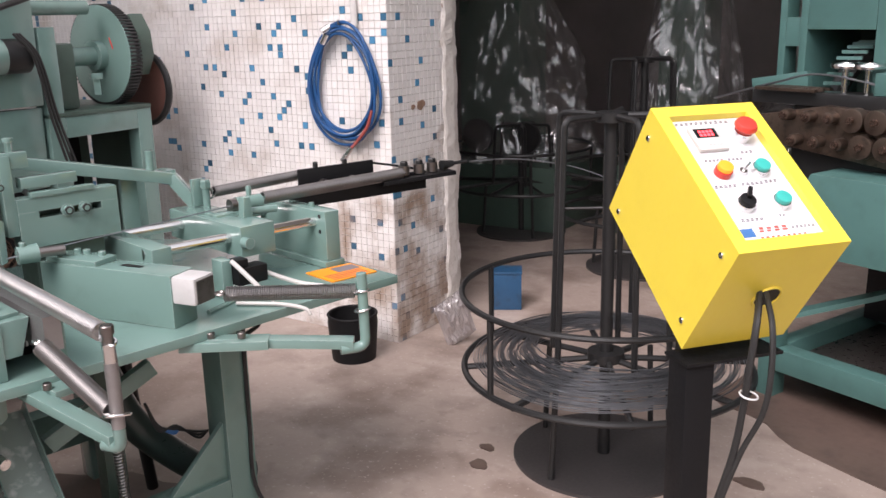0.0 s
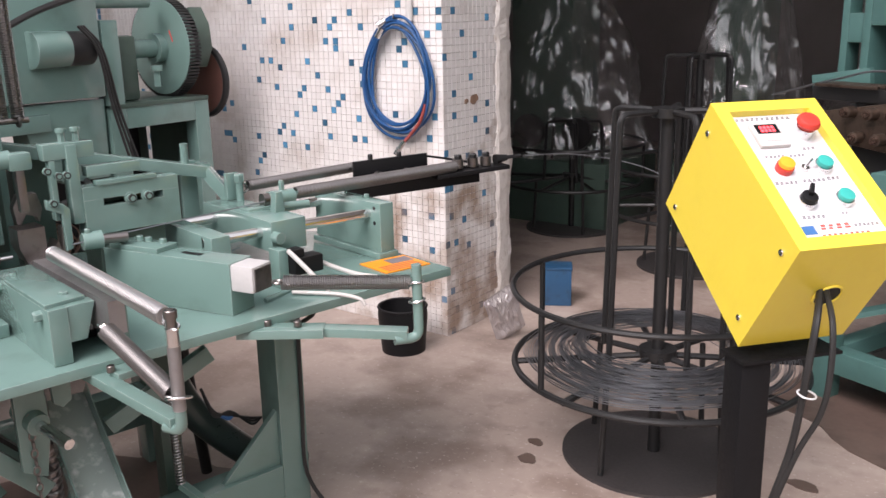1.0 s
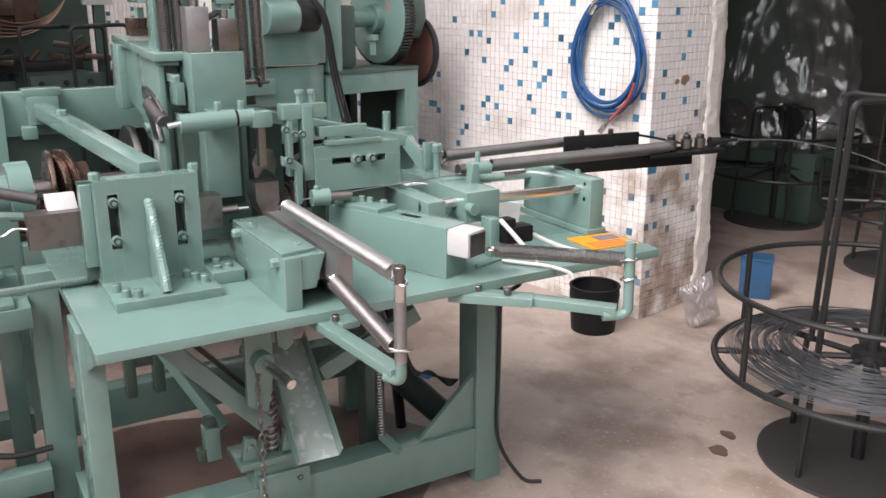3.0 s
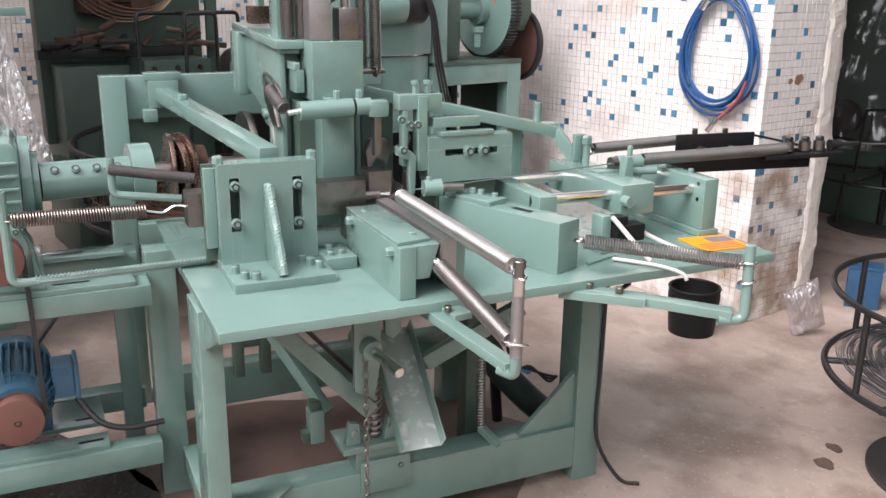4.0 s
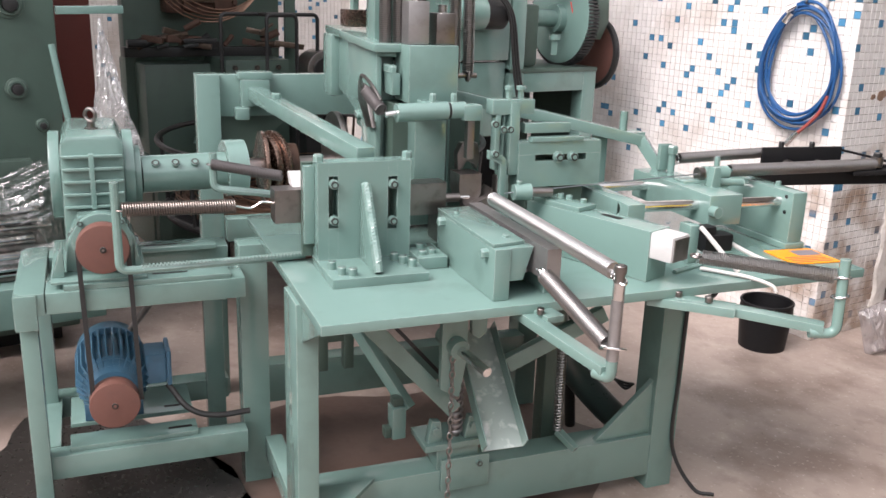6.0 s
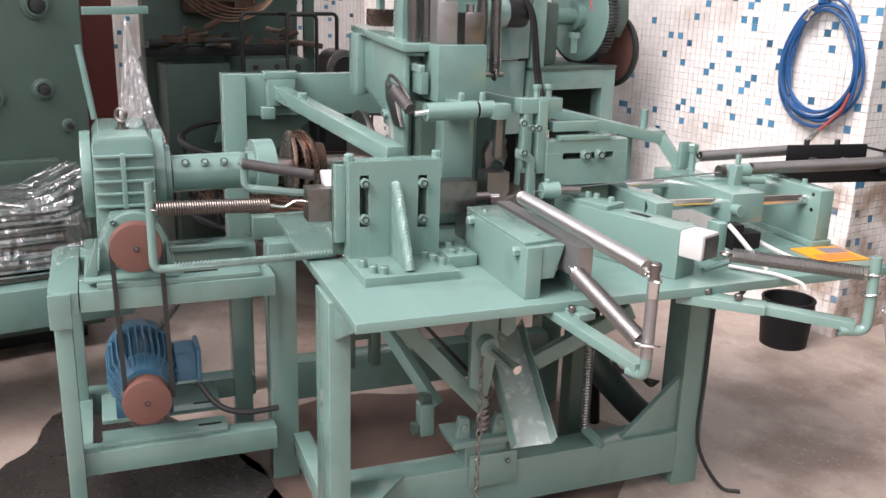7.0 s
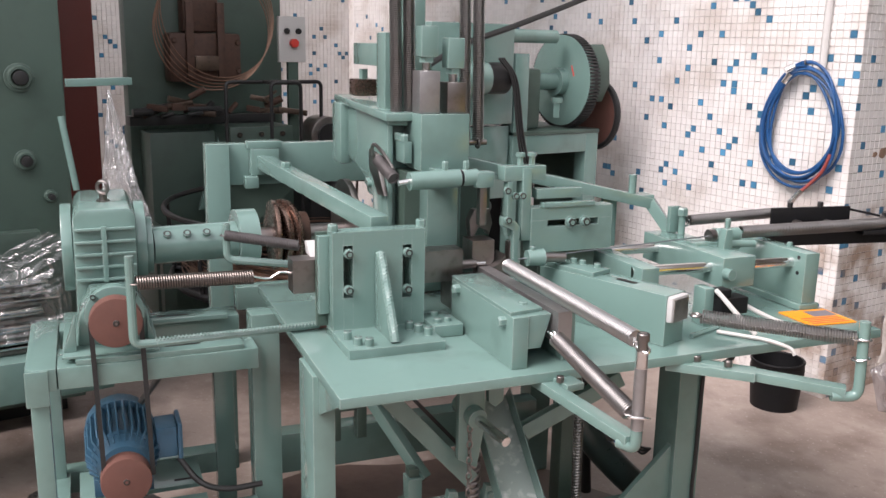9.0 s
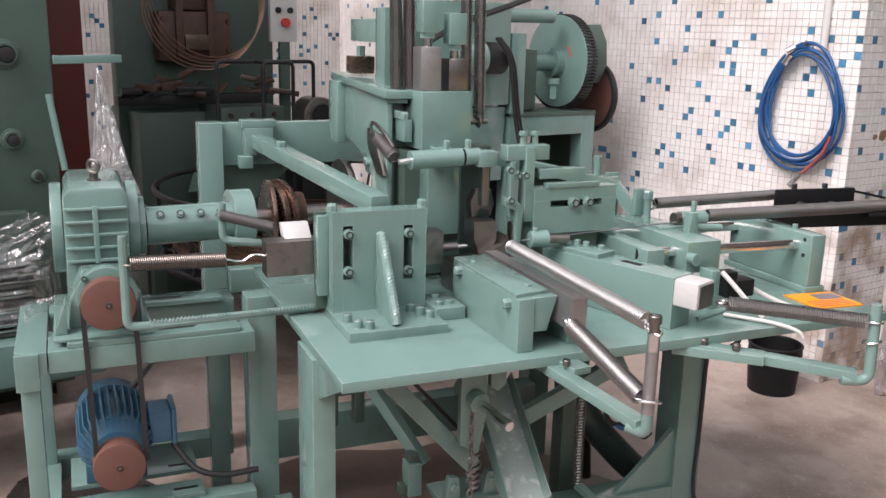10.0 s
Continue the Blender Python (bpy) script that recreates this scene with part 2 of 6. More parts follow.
def tile_material(name, color, vary):
    m = bpy.data.materials.new(name)
    m.use_nodes = True
    t = m.node_tree
    b = t.nodes["Principled BSDF"]
    geo, info = t.nodes.new("ShaderNodeNewGeometry"), t.nodes.new("ShaderNodeObjectInfo")
    add = t.nodes.new("ShaderNodeMath")
    add.operation = "ADD"
    t.links.new(geo.outputs["Random Per Island"], add.inputs[0])
    t.links.new(info.outputs["Random"], add.inputs[1])
    fr = t.nodes.new("ShaderNodeMath")
    fr.operation = "FRACT"
    t.links.new(add.outputs[0], fr.inputs[0])
    mix = t.nodes.new("ShaderNodeMixRGB")
    mix.inputs[1].default_value = (*[c * (1 - vary) for c in color], 1)
    mix.inputs[2].default_value = (*[min(1, c * (1 + vary)) for c in color], 1)
    t.links.new(fr.outputs[0], mix.inputs[0])
    noise_tex = t.nodes.new("ShaderNodeTexNoise")
    noise_tex.inputs["Scale"].default_value, noise_tex.inputs["Detail"].default_value = 3.5, 8
    pos = t.nodes.new("ShaderNodeNewGeometry")
    t.links.new(pos.outputs["Position"], noise_tex.inputs["Vector"])
    mr = t.nodes.new("ShaderNodeMapRange")
    mr.inputs[1].default_value, mr.inputs[2].default_value, mr.inputs[4].default_value = 0.50, 0.76, 0.75
    t.links.new(noise_tex.outputs[0], mr.inputs[0])
    dirt = t.nodes.new("ShaderNodeMixRGB")
    dirt.inputs[2].default_value = (color[0] * 0.52, color[1] * 0.43, color[2] * 0.36, 1)
    t.links.new(mr.outputs[0], dirt.inputs[0])
    t.links.new(mix.outputs[0], dirt.inputs[1])
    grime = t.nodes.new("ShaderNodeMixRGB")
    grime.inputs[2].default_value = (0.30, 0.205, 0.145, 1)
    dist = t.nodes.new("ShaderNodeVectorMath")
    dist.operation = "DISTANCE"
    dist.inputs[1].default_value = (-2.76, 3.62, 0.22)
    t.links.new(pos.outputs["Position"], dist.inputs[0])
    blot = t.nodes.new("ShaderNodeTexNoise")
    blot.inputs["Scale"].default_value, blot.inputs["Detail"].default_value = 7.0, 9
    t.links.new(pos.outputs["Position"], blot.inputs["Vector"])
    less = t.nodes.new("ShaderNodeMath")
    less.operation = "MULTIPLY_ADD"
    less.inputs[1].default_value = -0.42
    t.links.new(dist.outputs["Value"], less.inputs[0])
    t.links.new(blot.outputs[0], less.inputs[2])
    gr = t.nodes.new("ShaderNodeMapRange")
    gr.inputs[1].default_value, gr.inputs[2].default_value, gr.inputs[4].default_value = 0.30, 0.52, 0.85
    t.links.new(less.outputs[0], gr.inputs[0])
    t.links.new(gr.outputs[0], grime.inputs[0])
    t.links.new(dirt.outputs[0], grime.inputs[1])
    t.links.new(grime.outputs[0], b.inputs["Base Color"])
    b.inputs["Roughness"].default_value = 0.3
    return m


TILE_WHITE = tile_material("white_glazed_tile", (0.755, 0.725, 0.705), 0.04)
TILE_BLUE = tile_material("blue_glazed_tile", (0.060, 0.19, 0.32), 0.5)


# ---- mesh helpers ----
def mesh_object(name, bm, mat, smooth=False):
    me = bpy.data.meshes.new(name)
    bm.to_mesh(me)
    bm.free()
    me.materials.append(mat)
    if smooth:
        me.shade_smooth()
        me.set_sharp_from_angle(angle=radians(35))
    return new(name, me)


def part(name, bm, mat, parent, label="", bevel=0.0, smooth=True):
    if bevel:
        edges = [e for e in bm.edges if len(e.link_faces) == 2 and e.calc_face_angle(0) > 0.6]
        bmesh.ops.bevel(bm, geom=edges, offset=bevel, segments=2, profile=0.6, affect="EDGES", clamp_overlap=True)
    ob = mesh_object(name, bm, mat, smooth)
    ob.parent = parent
    return tagged(ob, label)


def empty(name, m, label, category, group="", kind=""):
    ob = new(name)
    ob.empty_display_size = 0.05
    ob.matrix_world = m
    return tagged(ob, label, category, group, kind)


def box(bm, x0, y0, z0, x1, y1, z1, m=None):
    r = bmesh.ops.create_cube(bm, size=1)
    t = Matrix.Translation(((x0 + x1) / 2, (y0 + y1) / 2, (z0 + z1) / 2)) @ Matrix.Diagonal((abs(x1 - x0), abs(y1 - y0), abs(z1 - z0), 1))
    bmesh.ops.transform(bm, matrix=(m @ t) if m else t, verts=r["verts"])
    return bm


def aim(p0, p1, up=(0, 0, 1)):
    """A frame at p0 whose z axis points at p1."""
    d = (Vector(p1) - Vector(p0)).normalized()
    u = Vector(up)
    if abs(d.dot(u)) > 0.99:
        u = Vector((1, 0, 0))
    x = u.cross(d).normalized()
    y = d.cross(x)
    return Matrix.Translation(p0) @ Matrix((x, y, d)).transposed().to_4x4()


def bar(bm, p0, p1, w, h):
    """A bar of section w across and h high from p0 to p1."""
    n = (Vector(p1) - Vector(p0)).length
    return box(bm, -w / 2, -h / 2, 0, w / 2, h / 2, n, aim(p0, p1))


def cyl(bm, p0, p1, r0, r1=None, seg=20):
    n = (Vector(p1) - Vector(p0)).length
    r = bmesh.ops.create_cone(bm, cap_ends=True, segments=seg, radius1=r0, radius2=r0 if r1 is None else r1, depth=n)
    bmesh.ops.transform(bm, matrix=aim(p0, p1) @ Matrix.Translation((0, 0, n / 2)), verts=r["verts"])
    return bm


def ring(bm, c, axis, radius, thick, seg=28, sides=8):
    """A torus of round stock round the axis."""
    m = aim(c, Vector(c) + Vector(axis))
    rows = []
    for i in range(seg):
        a = 2 * math.pi * i / seg
        rows.append([bm.verts.new(m @ Vector(((radius + thick * math.cos(b)) * math.cos(a), (radius + thick * math.cos(b)) * math.sin(a), thick * math.sin(b))))
                     for b in (2 * math.pi * j / sides for j in range(sides))])
    for i in range(seg):
        for j in range(sides):
            bm.faces.new((rows[i][j], rows[(i + 1) % seg][j], rows[(i + 1) % seg][(j + 1) % sides], rows[i][(j + 1) % sides]))
    return bm


def tube(bm, pts, r, sides=8, close=False):
    """Round stock along a line of points."""
    pts = [Vector(p) for p in pts]
    rows, x = [], None
    for i, p in enumerate(pts):
        d = (pts[min(i + 1, len(pts) - 1)] - pts[max(i - 1, 0)]).normalized()
        if x is None:
            x = d.orthogonal().normalized()
        x = (x - d * x.dot(d)).normalized()
        y = d.cross(x)
        rows.append([bm.verts.new(p + r * (math.cos(a) * x + math.sin(a) * y)) for a in (2 * math.pi * j / sides for j in range(sides))])
    for i in range(len(rows) - 1):
        for j in range(sides):
            bm.faces.new((rows[i][j], rows[i][(j + 1) % sides], rows[i + 1][(j + 1) % sides], rows[i + 1][j]))
    bm.faces.new(rows[0][::-1])
    bm.faces.new(rows[-1])
    return bm


def bend(pts, radius=0.02, steps=5):
    """A line of points with its corners rounded."""
    pts = [Vector(p) for p in pts]
    out = [pts[0]]
    for a, b, c in zip(pts, pts[1:], pts[2:]):
        k = min(radius, (a - b).length * 0.45, (c - b).length * 0.45)
        p, q = b + (a - b).normalized() * k, b + (c - b).normalized() * k
        out += [(1 - t) ** 2 * p + 2 * t * (1 - t) * b + t * t * q for t in (i / steps for i in range(steps + 1))]
    return out + [pts[-1]]


def curve_through(pts, steps=6):
    """A smooth line through the points."""
    pts = [Vector(p) for p in pts]
    ext = [2 * pts[0] - pts[1], *pts, 2 * pts[-1] - pts[-2]]
    out = []
    for a, b, c, d in zip(ext, ext[1:], ext[2:], ext[3:]):
        for i in range(steps):
            t = i / steps
            out.append(0.5 * (2 * b + (c - a) * t + (2 * a - 5 * b + 4 * c - d) * t * t + (3 * b - a - 3 * c + d) * t ** 3))
    return out + [pts[-1]]


def helix(bm, p0, p1, radius, wire, turns, per=12, sides=5):
    m, n = aim(p0, p1), (Vector(p1) - Vector(p0)).length
    k = int(turns * per)
    pts = [m @ Vector((radius * math.cos(2 * math.pi * i / per), radius * math.sin(2 * math.pi * i / per), n * i / k)) for i in range(k + 1)]
    return tube(bm, pts, wire, sides)


def prism(bm, pts, axis, d0, d1, m=None):
    """A flat outline pushed along an axis: the points give the two other coordinates in order."""
    def at(p, d):
        v = Vector((d, p[0], p[1])) if axis == "x" else Vector((p[0], d, p[1])) if axis == "y" else Vector((p[0], p[1], d))
        return m @ v if m else v
    a, b = [bm.verts.new(at(p, d0)) for p in pts], [bm.verts.new(at(p, d1)) for p in pts]
    faces = [bm.faces.new(a), bm.faces.new(b[::-1])]
    n = len(pts)
    faces += [bm.faces.new((a[i], b[i], b[(i + 1) % n], a[(i + 1) % n])) for i in range(n)]
    bmesh.ops.recalc_face_normals(bm, faces=faces)
    return bm


def bolt(name, p, axis, parent, r=0.007, h=0.009, mat=None, socket=True):
    """A cap screw with a chamfer and a dark hexagon socket, or a hex head."""
    bm = bmesh.new()
    d = Vector(axis).normalized()
    q = Vector(p) + d * h
    if socket:
        cyl(bm, p, q - d * r * 0.15, r, seg=16)
        cyl(bm, q - d * r * 0.15, q, r, r * 0.86, seg=16)
        n = len(bm.faces)
        cyl(bm, q - d * 0.0005, q + d * 0.0004, r * 0.55, seg=6)
        bm.faces.ensure_lookup_table()
        for f in bm.faces[n:]:
            f.material_index = 1
    else:
        cyl(bm, p, q - d * h * 0.2, r * 1.12, seg=6)
        cyl(bm, q - d * h * 0.2, q, r * 1.12, r * 0.92, seg=6)
    ob = part(name, bm, mat or GREEN, parent, smooth=True)
    if socket:
        ob.data.materials.append(SOCKET)
    return ob


# ---- the setting ----
def structure(name, bm, mat, label, category):
    return tagged(mesh_object(name, bm, mat), label, category, kind="structure")


FLOOR = floor_material()
bm = box(bmesh.new(), -40, -40, -0.2, 40, 10, 0)
floor = structure("floor", bm, FLOOR, "stained grey-brown concrete workshop floor with oil patches", "floor")
WALL_Y, END_X, PITCH = 3.394, -2.765, 0.0325
bm = box(bmesh.new(), -7.4, WALL_Y + 0.004, 0, END_X - 0.004, WALL_Y + 0.53, 3.4)
wall_tiled = structure("wall_north", bm, GROUT, "wall of small white and blue mosaic tiles with dirty grout", "wall")
bm = bmesh.new()
rng = random.Random(4)
rows = []
for i in range(171):
    z = i * 0.02
    jag = 0.035 * noise.noise(Vector((0, 3.0, z * 3.2))) + 0.018 * noise.noise(Vector((0, 7.0, z * 11))) + 0.008 * noise.noise(Vector((0, 1.0, z * 31)))
    bulge = 0.006 * noise.noise(Vector((5.0, 0, z * 14)))
    lip = 0.020 * noise.noise(Vector((2.0, 9.0, z * 9)))
    rows.append([bm.verts.new(p) for p in ((END_X - 0.05, WALL_Y + 0.39, z), (END_X + 0.002, WALL_Y + 0.415 + lip, z), (END_X + 0.008 + bulge, WALL_Y + 0.43 + lip, z),
                                           (END_X + 0.006 - bulge, WALL_Y + 0.50 + jag * 0.6, z), (END_X - 0.006, WALL_Y + 0.545 + jag, z), (END_X - 0.05, WALL_Y + 0.552 + jag * 0.6, z))])
for p, q in zip(rows, rows[1:]):
    for j in range(6):
        bm.faces.new((p[j], p[(j + 1) % 6], q[(j + 1) % 6], q[j]))
bm.faces.new(rows[0][::-1])
bm.faces.new(rows[-1])
structure("trim", bm, PLASTER, "rough broken white plaster edge of the tiled wall", "trim")
bm = box(bmesh.new(), -7.6, -4.6, 0, -7.4, 9.8, 3.4)
wall_west = structure("wall_west", bm, GROUT, "side wall of small white and blue mosaic tiles", "wall")
bm = box(bmesh.new(), -7.4, 9.6, 0, 5.2, 9.8, 3.4)
structure("wall_back", bm, DARKWALL, "wall at the back of the workshop, coloured dark for its deep shade", "wall")
# Out of view, added to close off the dark back room.
bm = box(bmesh.new(), 5.0, 3.0, 0, 5.2, 9.6, 3.4)
structure("unseen_wall_east", bm, DARKWALL, "unseen side wall of the back room, coloured dark for the shade", "wall")
# Two walls out of view, added to block light from the horizon.
bm = box(bmesh.new(), -7.6, -4.8, 0, 4.0, -4.6, 3.2)
structure("unseen_wall_south", bm, BLOCKWALL, "unseen dim wall added in front of the workshop to block low sky light", "wall")
bm = box(bmesh.new(), 3.8, -4.6, 0, 4.0, 3.0, 3.2)
structure("unseen_wall_side", bm, BLOCKWALL, "unseen dim side wall added to block low sky light", "wall")
# Slabs out of view, added to dim the back room and far machines.
bm = box(box(bmesh.new(), -7.6, 3.0, 3.4, 5.2, 9.8, 3.6), -6.3, -4.6, 3.4, -3.95, 2.999, 3.6)
structure("ceiling", bm, CEIL, "unseen plain grey concrete slabs added to shade the back room and far machines", "ceiling")


def stain(name, pts, label, mat=None):
    bm = bmesh.new()
    prism(bm, pts, "z", 0.0, 0.003)
    return tagged(mesh_object(name, bm, mat or OIL), label, "stain", kind="structure")


def blob(cx, cy, rx, ry, seed, n=40):
    r = random.Random(seed)
    ph = [r.uniform(0, 6.28) for _ in range(4)]
    out = []
    for i in range(n):
        a = 2 * math.pi * i / n
        k = 1 + 0.12 * math.sin(2 * a + ph[0]) + 0.09 * math.sin(3 * a + ph[1]) + 0.06 * math.sin(5 * a + ph[2]) + 0.04 * math.sin(9 * a + ph[3])
        out.append((cx + rx * k * math.cos(a), cy + ry * k * math.sin(a)))
    return out


# ---- the wire forming machine: u along the table front, v into the machine ----
machine = empty("wire_forming_machine", pose(-2.12, 0.715, 0, 0, 0, 79), "green painted wire forming machine with spring-loaded slides on a steel table", "machine")

bm = prism(bmesh.new(), [(-0.004, -0.010), (1.500, -0.004), (1.497, 0.62), (1.25, 0.95), (0, 0.95)], "z", 0.756, 0.780)
part("table_plate", bm, GREEN, machine, "thick green table plate", bevel=0.002)
for name, b in (("leg", (-0.012, 0.20, 0, 0.042, 0.34, 0.755)), ("leg", (-0.062, 0.72, 0, 0.018, 0.80, 0.755)), ("leg", (1.098, 0.31, 0, 1.187, 0.415, 0.755)),
                ("leg", (0.95, 0.95, 0, 1.03, 1.03, 0.70)), ("leg", (-0.09, 1.36, 0.0, -0.012, 1.44, 1.165))):
    part(name, box(bmesh.new(), *b), GREEN, machine, bevel=0.004)
for b in ((0.052, 0.31, 0.05, 1.097, 0.40, 0.185), (0.0, 0.36, 0.08, 0.05, 0.72, 0.15), (0.02, 0.90, 0.17, 0.95, 0.97, 0.30)):
    part("rail", box(bmesh.new(), *b), GREEN, machine, bevel=0.003)
part("gusset", prism(bmesh.new(), [(0.91, 0.186), (1.097, 0.186), (1.097, 0.36)], "y", 0.325, 0.345), GREEN, machine, bevel=0.002)
part("gusset", prism(bmesh.new(), [(0.052, 0.31), (0.052, 0.14), (0.22, 0.31)], "z", 0.187, 0.199), GREEN, machine, bevel=0.002)
part("gusset", prism(bmesh.new(), [(0.01, 0.755), (0.20, 0.755), (0.20, 0.66)], "x", 0.002, 0.012), GREEN, machine, bevel=0.001)
part("beam", box(bmesh.new(), -0.012, 1.39, 1.02, 0.75, 1.44, 1.162), GREEN, machine, bevel=0.003)
part("beam", box(bmesh.new(), -0.012, 1.30, 0.60, 0.9, 1.36, 0.68), GREEN, machine, bevel=0.003)
part("gusset", prism(bmesh.new(), [(-0.012, 1.02), (0.24, 1.02), (0.10, 0.90), (-0.012, 0.80)], "y", 1.41, 1.43), GREEN_DARK, machine)

# slide bracket with two slots
bracket = part("slide_bracket", prism(bmesh.new(), [(0.08, 0.212), (0.322, 0.212), (0.322, 0.43), (0.08, 0.43)], "z", 0.780, 0.803), GREEN, machine, bevel=0.0015)
bm = bmesh.new()
for b in ((0.082, 0.37, 0.803, 0.110, 0.42, 1.052), (0.134, 0.37, 0.803, 0.264, 0.42, 1.052), (0.288, 0.37, 0.803, 0.324, 0.42, 1.052),
          (0.110, 0.37, 0.803, 0.134, 0.42, 0.885), (0.110, 0.37, 1.018, 0.134, 0.42, 1.052), (0.264, 0.37, 0.803, 0.288, 0.42, 0.875), (0.264, 0.37, 1.012, 0.288, 0.42, 1.052)):
    box(bm, *b)
bmesh.ops.remove_doubles(bm, verts=bm.verts, dist=1e-5)
part("upright_plate", bm, GREEN, bracket, "upright plate with two long slots")
# Darker green puts the shade behind the slots into the colour.
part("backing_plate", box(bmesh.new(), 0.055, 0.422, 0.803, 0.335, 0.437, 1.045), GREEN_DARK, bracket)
part("cheek", box(bmesh.new(), 0.055, 0.40, 0.84, 0.0815, 0.4205, 1.04), GREEN, bracket, bevel=0.002)
part("rib", prism(bmesh.new(), [(0.368, 0.80), (0.235, 0.804), (0.245, 0.83), (0.345, 1.0), (0.368, 1.0)], "x", 0.190, 0.208), GREEN, bracket, bevel=0.004)
bm = tube(bmesh.new(), [(0.199, 0.232, 0.806), (0.199, 0.243, 0.83), (0.199, 0.30, 0.925), (0.199, 0.345, 1.0)], 0.0115, 8)
helix(bm, (0.199, 0.241, 0.826), (0.199, 0.345, 1.0), 0.0030, 0.0096, 21, 10, 6)
part("weld_bead", bm, GREEN, bracket, "shiny painted weld bead on the rib")
for u, z in ((0.122, 0.999), (0.276, 0.993), (0.122, 0.907), (0.276, 0.898)):
    part("washer", cyl(bmesh.new(), (u, 0.3695, z), (u, 0.366, z), 0.0125), GREEN, bracket)
    bolt("bolt", (u, 0.366, z), (0, -1, 0), bracket, 0.0108, 0.013)
for u, v in ((0.112, 0.25), (0.135, 0.235), (0.283, 0.30), (0.298, 0.27), (0.27, 0.33), (0.10, 0.30)):
    bolt("bolt", (u, v, 0.803), (0, 0, 1), bracket, 0.0105, 0.020)
bolt("adjusting_screw", (0.090, 0.395, 1.052), (0, 0, 1), bracket, 0.0115, 0.018, socket=False)
bolt("adjusting_screw", (0.322, 0.40, 1.052), (0, 0, 1), bracket, 0.0115, 0.018, socket=False)

# diagonal braces from the rear frame
bm = bar(bmesh.new(), (0.100, 1.335, 1.105), (0.225, 0.44, 1.052), 0.050, 0.045)
brace = part("brace", bm, GREEN, machine, "square green brace bar", bevel=0.003)
bolt("bolt", (0.13, 1.12, 1.115), (0, 0, 1), brace, 0.014, 0.016, socket=False)
part("brace_bracket", box(bmesh.new(), 0.055, 1.33, 1.06, 0.15, 1.39, 1.15), GREEN, machine, bevel=0.004)
part("brace_bracket", box(bmesh.new(), 0.030, 1.30, 1.02, 0.075, 1.36, 1.06), GREEN, machine, bevel=0.004)
part("brace_bracket", box(bmesh.new(), 0.045, 1.33, 1.15, 0.16, 1.395, 1.175), GREEN, machine, bevel=0.003)

# front slide
front_guide = part("front_slide_guide", box(bmesh.new(), 0.412, 0.03, 0.781, 0.452, 0.40, 0.905), GREEN, machine, "green guide block of the front slide", bevel=0.002)
part("cap_plate", prism(bmesh.new(), [(0.412, 0.045), (0.500, 0.06), (0.500, 0.40), (0.412, 0.40)], "z", 0.9055, 0.914), GREEN, front_guide, bevel=0.001)
part("end_block", prism(bmesh.new(), [(0.4525, 0.825), (0.488, 0.825), (0.512, 0.905), (0.4525, 0.905)], "y", 0.035, 0.10), GREEN, front_guide, bevel=0.002)
part("side_block", box(bmesh.new(), 0.552, 0.05, 0.781, 0.585, 0.38, 0.905), GREEN, front_guide, bevel=0.002)
for p, a in (((0.412, 0.075, 0.885), (-1, 0, 0)), ((0.412, 0.35, 0.89), (-1, 0, 0))):
    bolt("bolt", p, a, front_guide, 0.011, 0.018, socket=False)
# Black block painting the shade inside the guide's mouth.
part("dark_mouth_block", box(bmesh.new(), 0.4525, 0.16, 0.7805, 0.551, 0.18, 0.843), BLACK, front_guide)
bolt("bolt", (0.47, 0.10, 0.914), (0, 0, 1), front_guide, 0.009, 0.006, socket=False)
bolt("bolt", (0.44, 0.34, 0.914), (0, 0, 1), front_guide, 0.007, 0.005)
bm = bmesh.new()
box(bm, 0.514, -0.03, 0.840, 0.550, 0.43, 0.915)
box(bm, 0.456, 0.105, 0.845, 0.5139, 0.43, 0.862)
for i in range(9):
    box(bm, 0.462 + i * 0.0098, 0.106, 0.818, 0.4675 + i * 0.0098, 0.15, 0.846)
front_slide = part("front_slide", bm, GREY_STEEL, machine, "grey steel slide with a toothed lower edge")
bm = tube(bmesh.new(), bend([(0.49, -0.03, 0.872), (0.49, -0.045, 0.872), (0.50, -0.05, 0.86)], 0.006), 0.003, 6)
part("spring_eye", ring(bm, (0.495, -0.045, 0.868), (1, 0, 0), 0.009, 0.003, 14, 6), STEEL, front_slide)

# front arm with its post and springs
arm = part("front_arm", bar(bmesh.new(), (0.478, 0.075, 0.748), (0.522, -0.300, 0.735), 0.034, 0.022), GREEN, machine, "green flat arm under the table edge", bevel=0.0015)
part("arm_pad", bar(bmesh.new(), (0.515, 0.07, 0.757), (0.530, -0.06, 0.757), 0.046, 0.016), GREEN, arm, bevel=0.001)
for p in ((0.492, 0.03, 0.758), (0.503, -0.035, 0.765)):
    bolt("bolt", p, (0, 0, 1), arm, 0.009, 0.014, STEEL_DARK)
post = part("spring_post", tube(bmesh.new(), bend([(0.508, -0.275, 0.722), (0.522, -0.315, 0.722), (0.522, -0.315, 0.925)], 0.022), 0.0120, 12), GREEN, machine, "green spring post worn bare above")
part("bare_shaft", cyl(bmesh.new(), (0.522, -0.315, 0.765), (0.522, -0.315, 0.8948), 0.0126, seg=16), GREY_STEEL, post, "bare grey steel")
part("worn_tip", cyl(bmesh.new(), (0.522, -0.315, 0.895), (0.522, -0.315, 0.93), 0.0126), STEEL, post, "bare worn steel tip")
part("clevis_bolt", cyl(bmesh.new(), (0.522, -0.315, 0.93), (0.522, -0.315, 0.950), 0.010), STEEL_DARK, post)
bolt("bolt", (0.522, -0.315, 0.950), (0, 0, 1), post, 0.013, 0.016, STEEL_DARK)
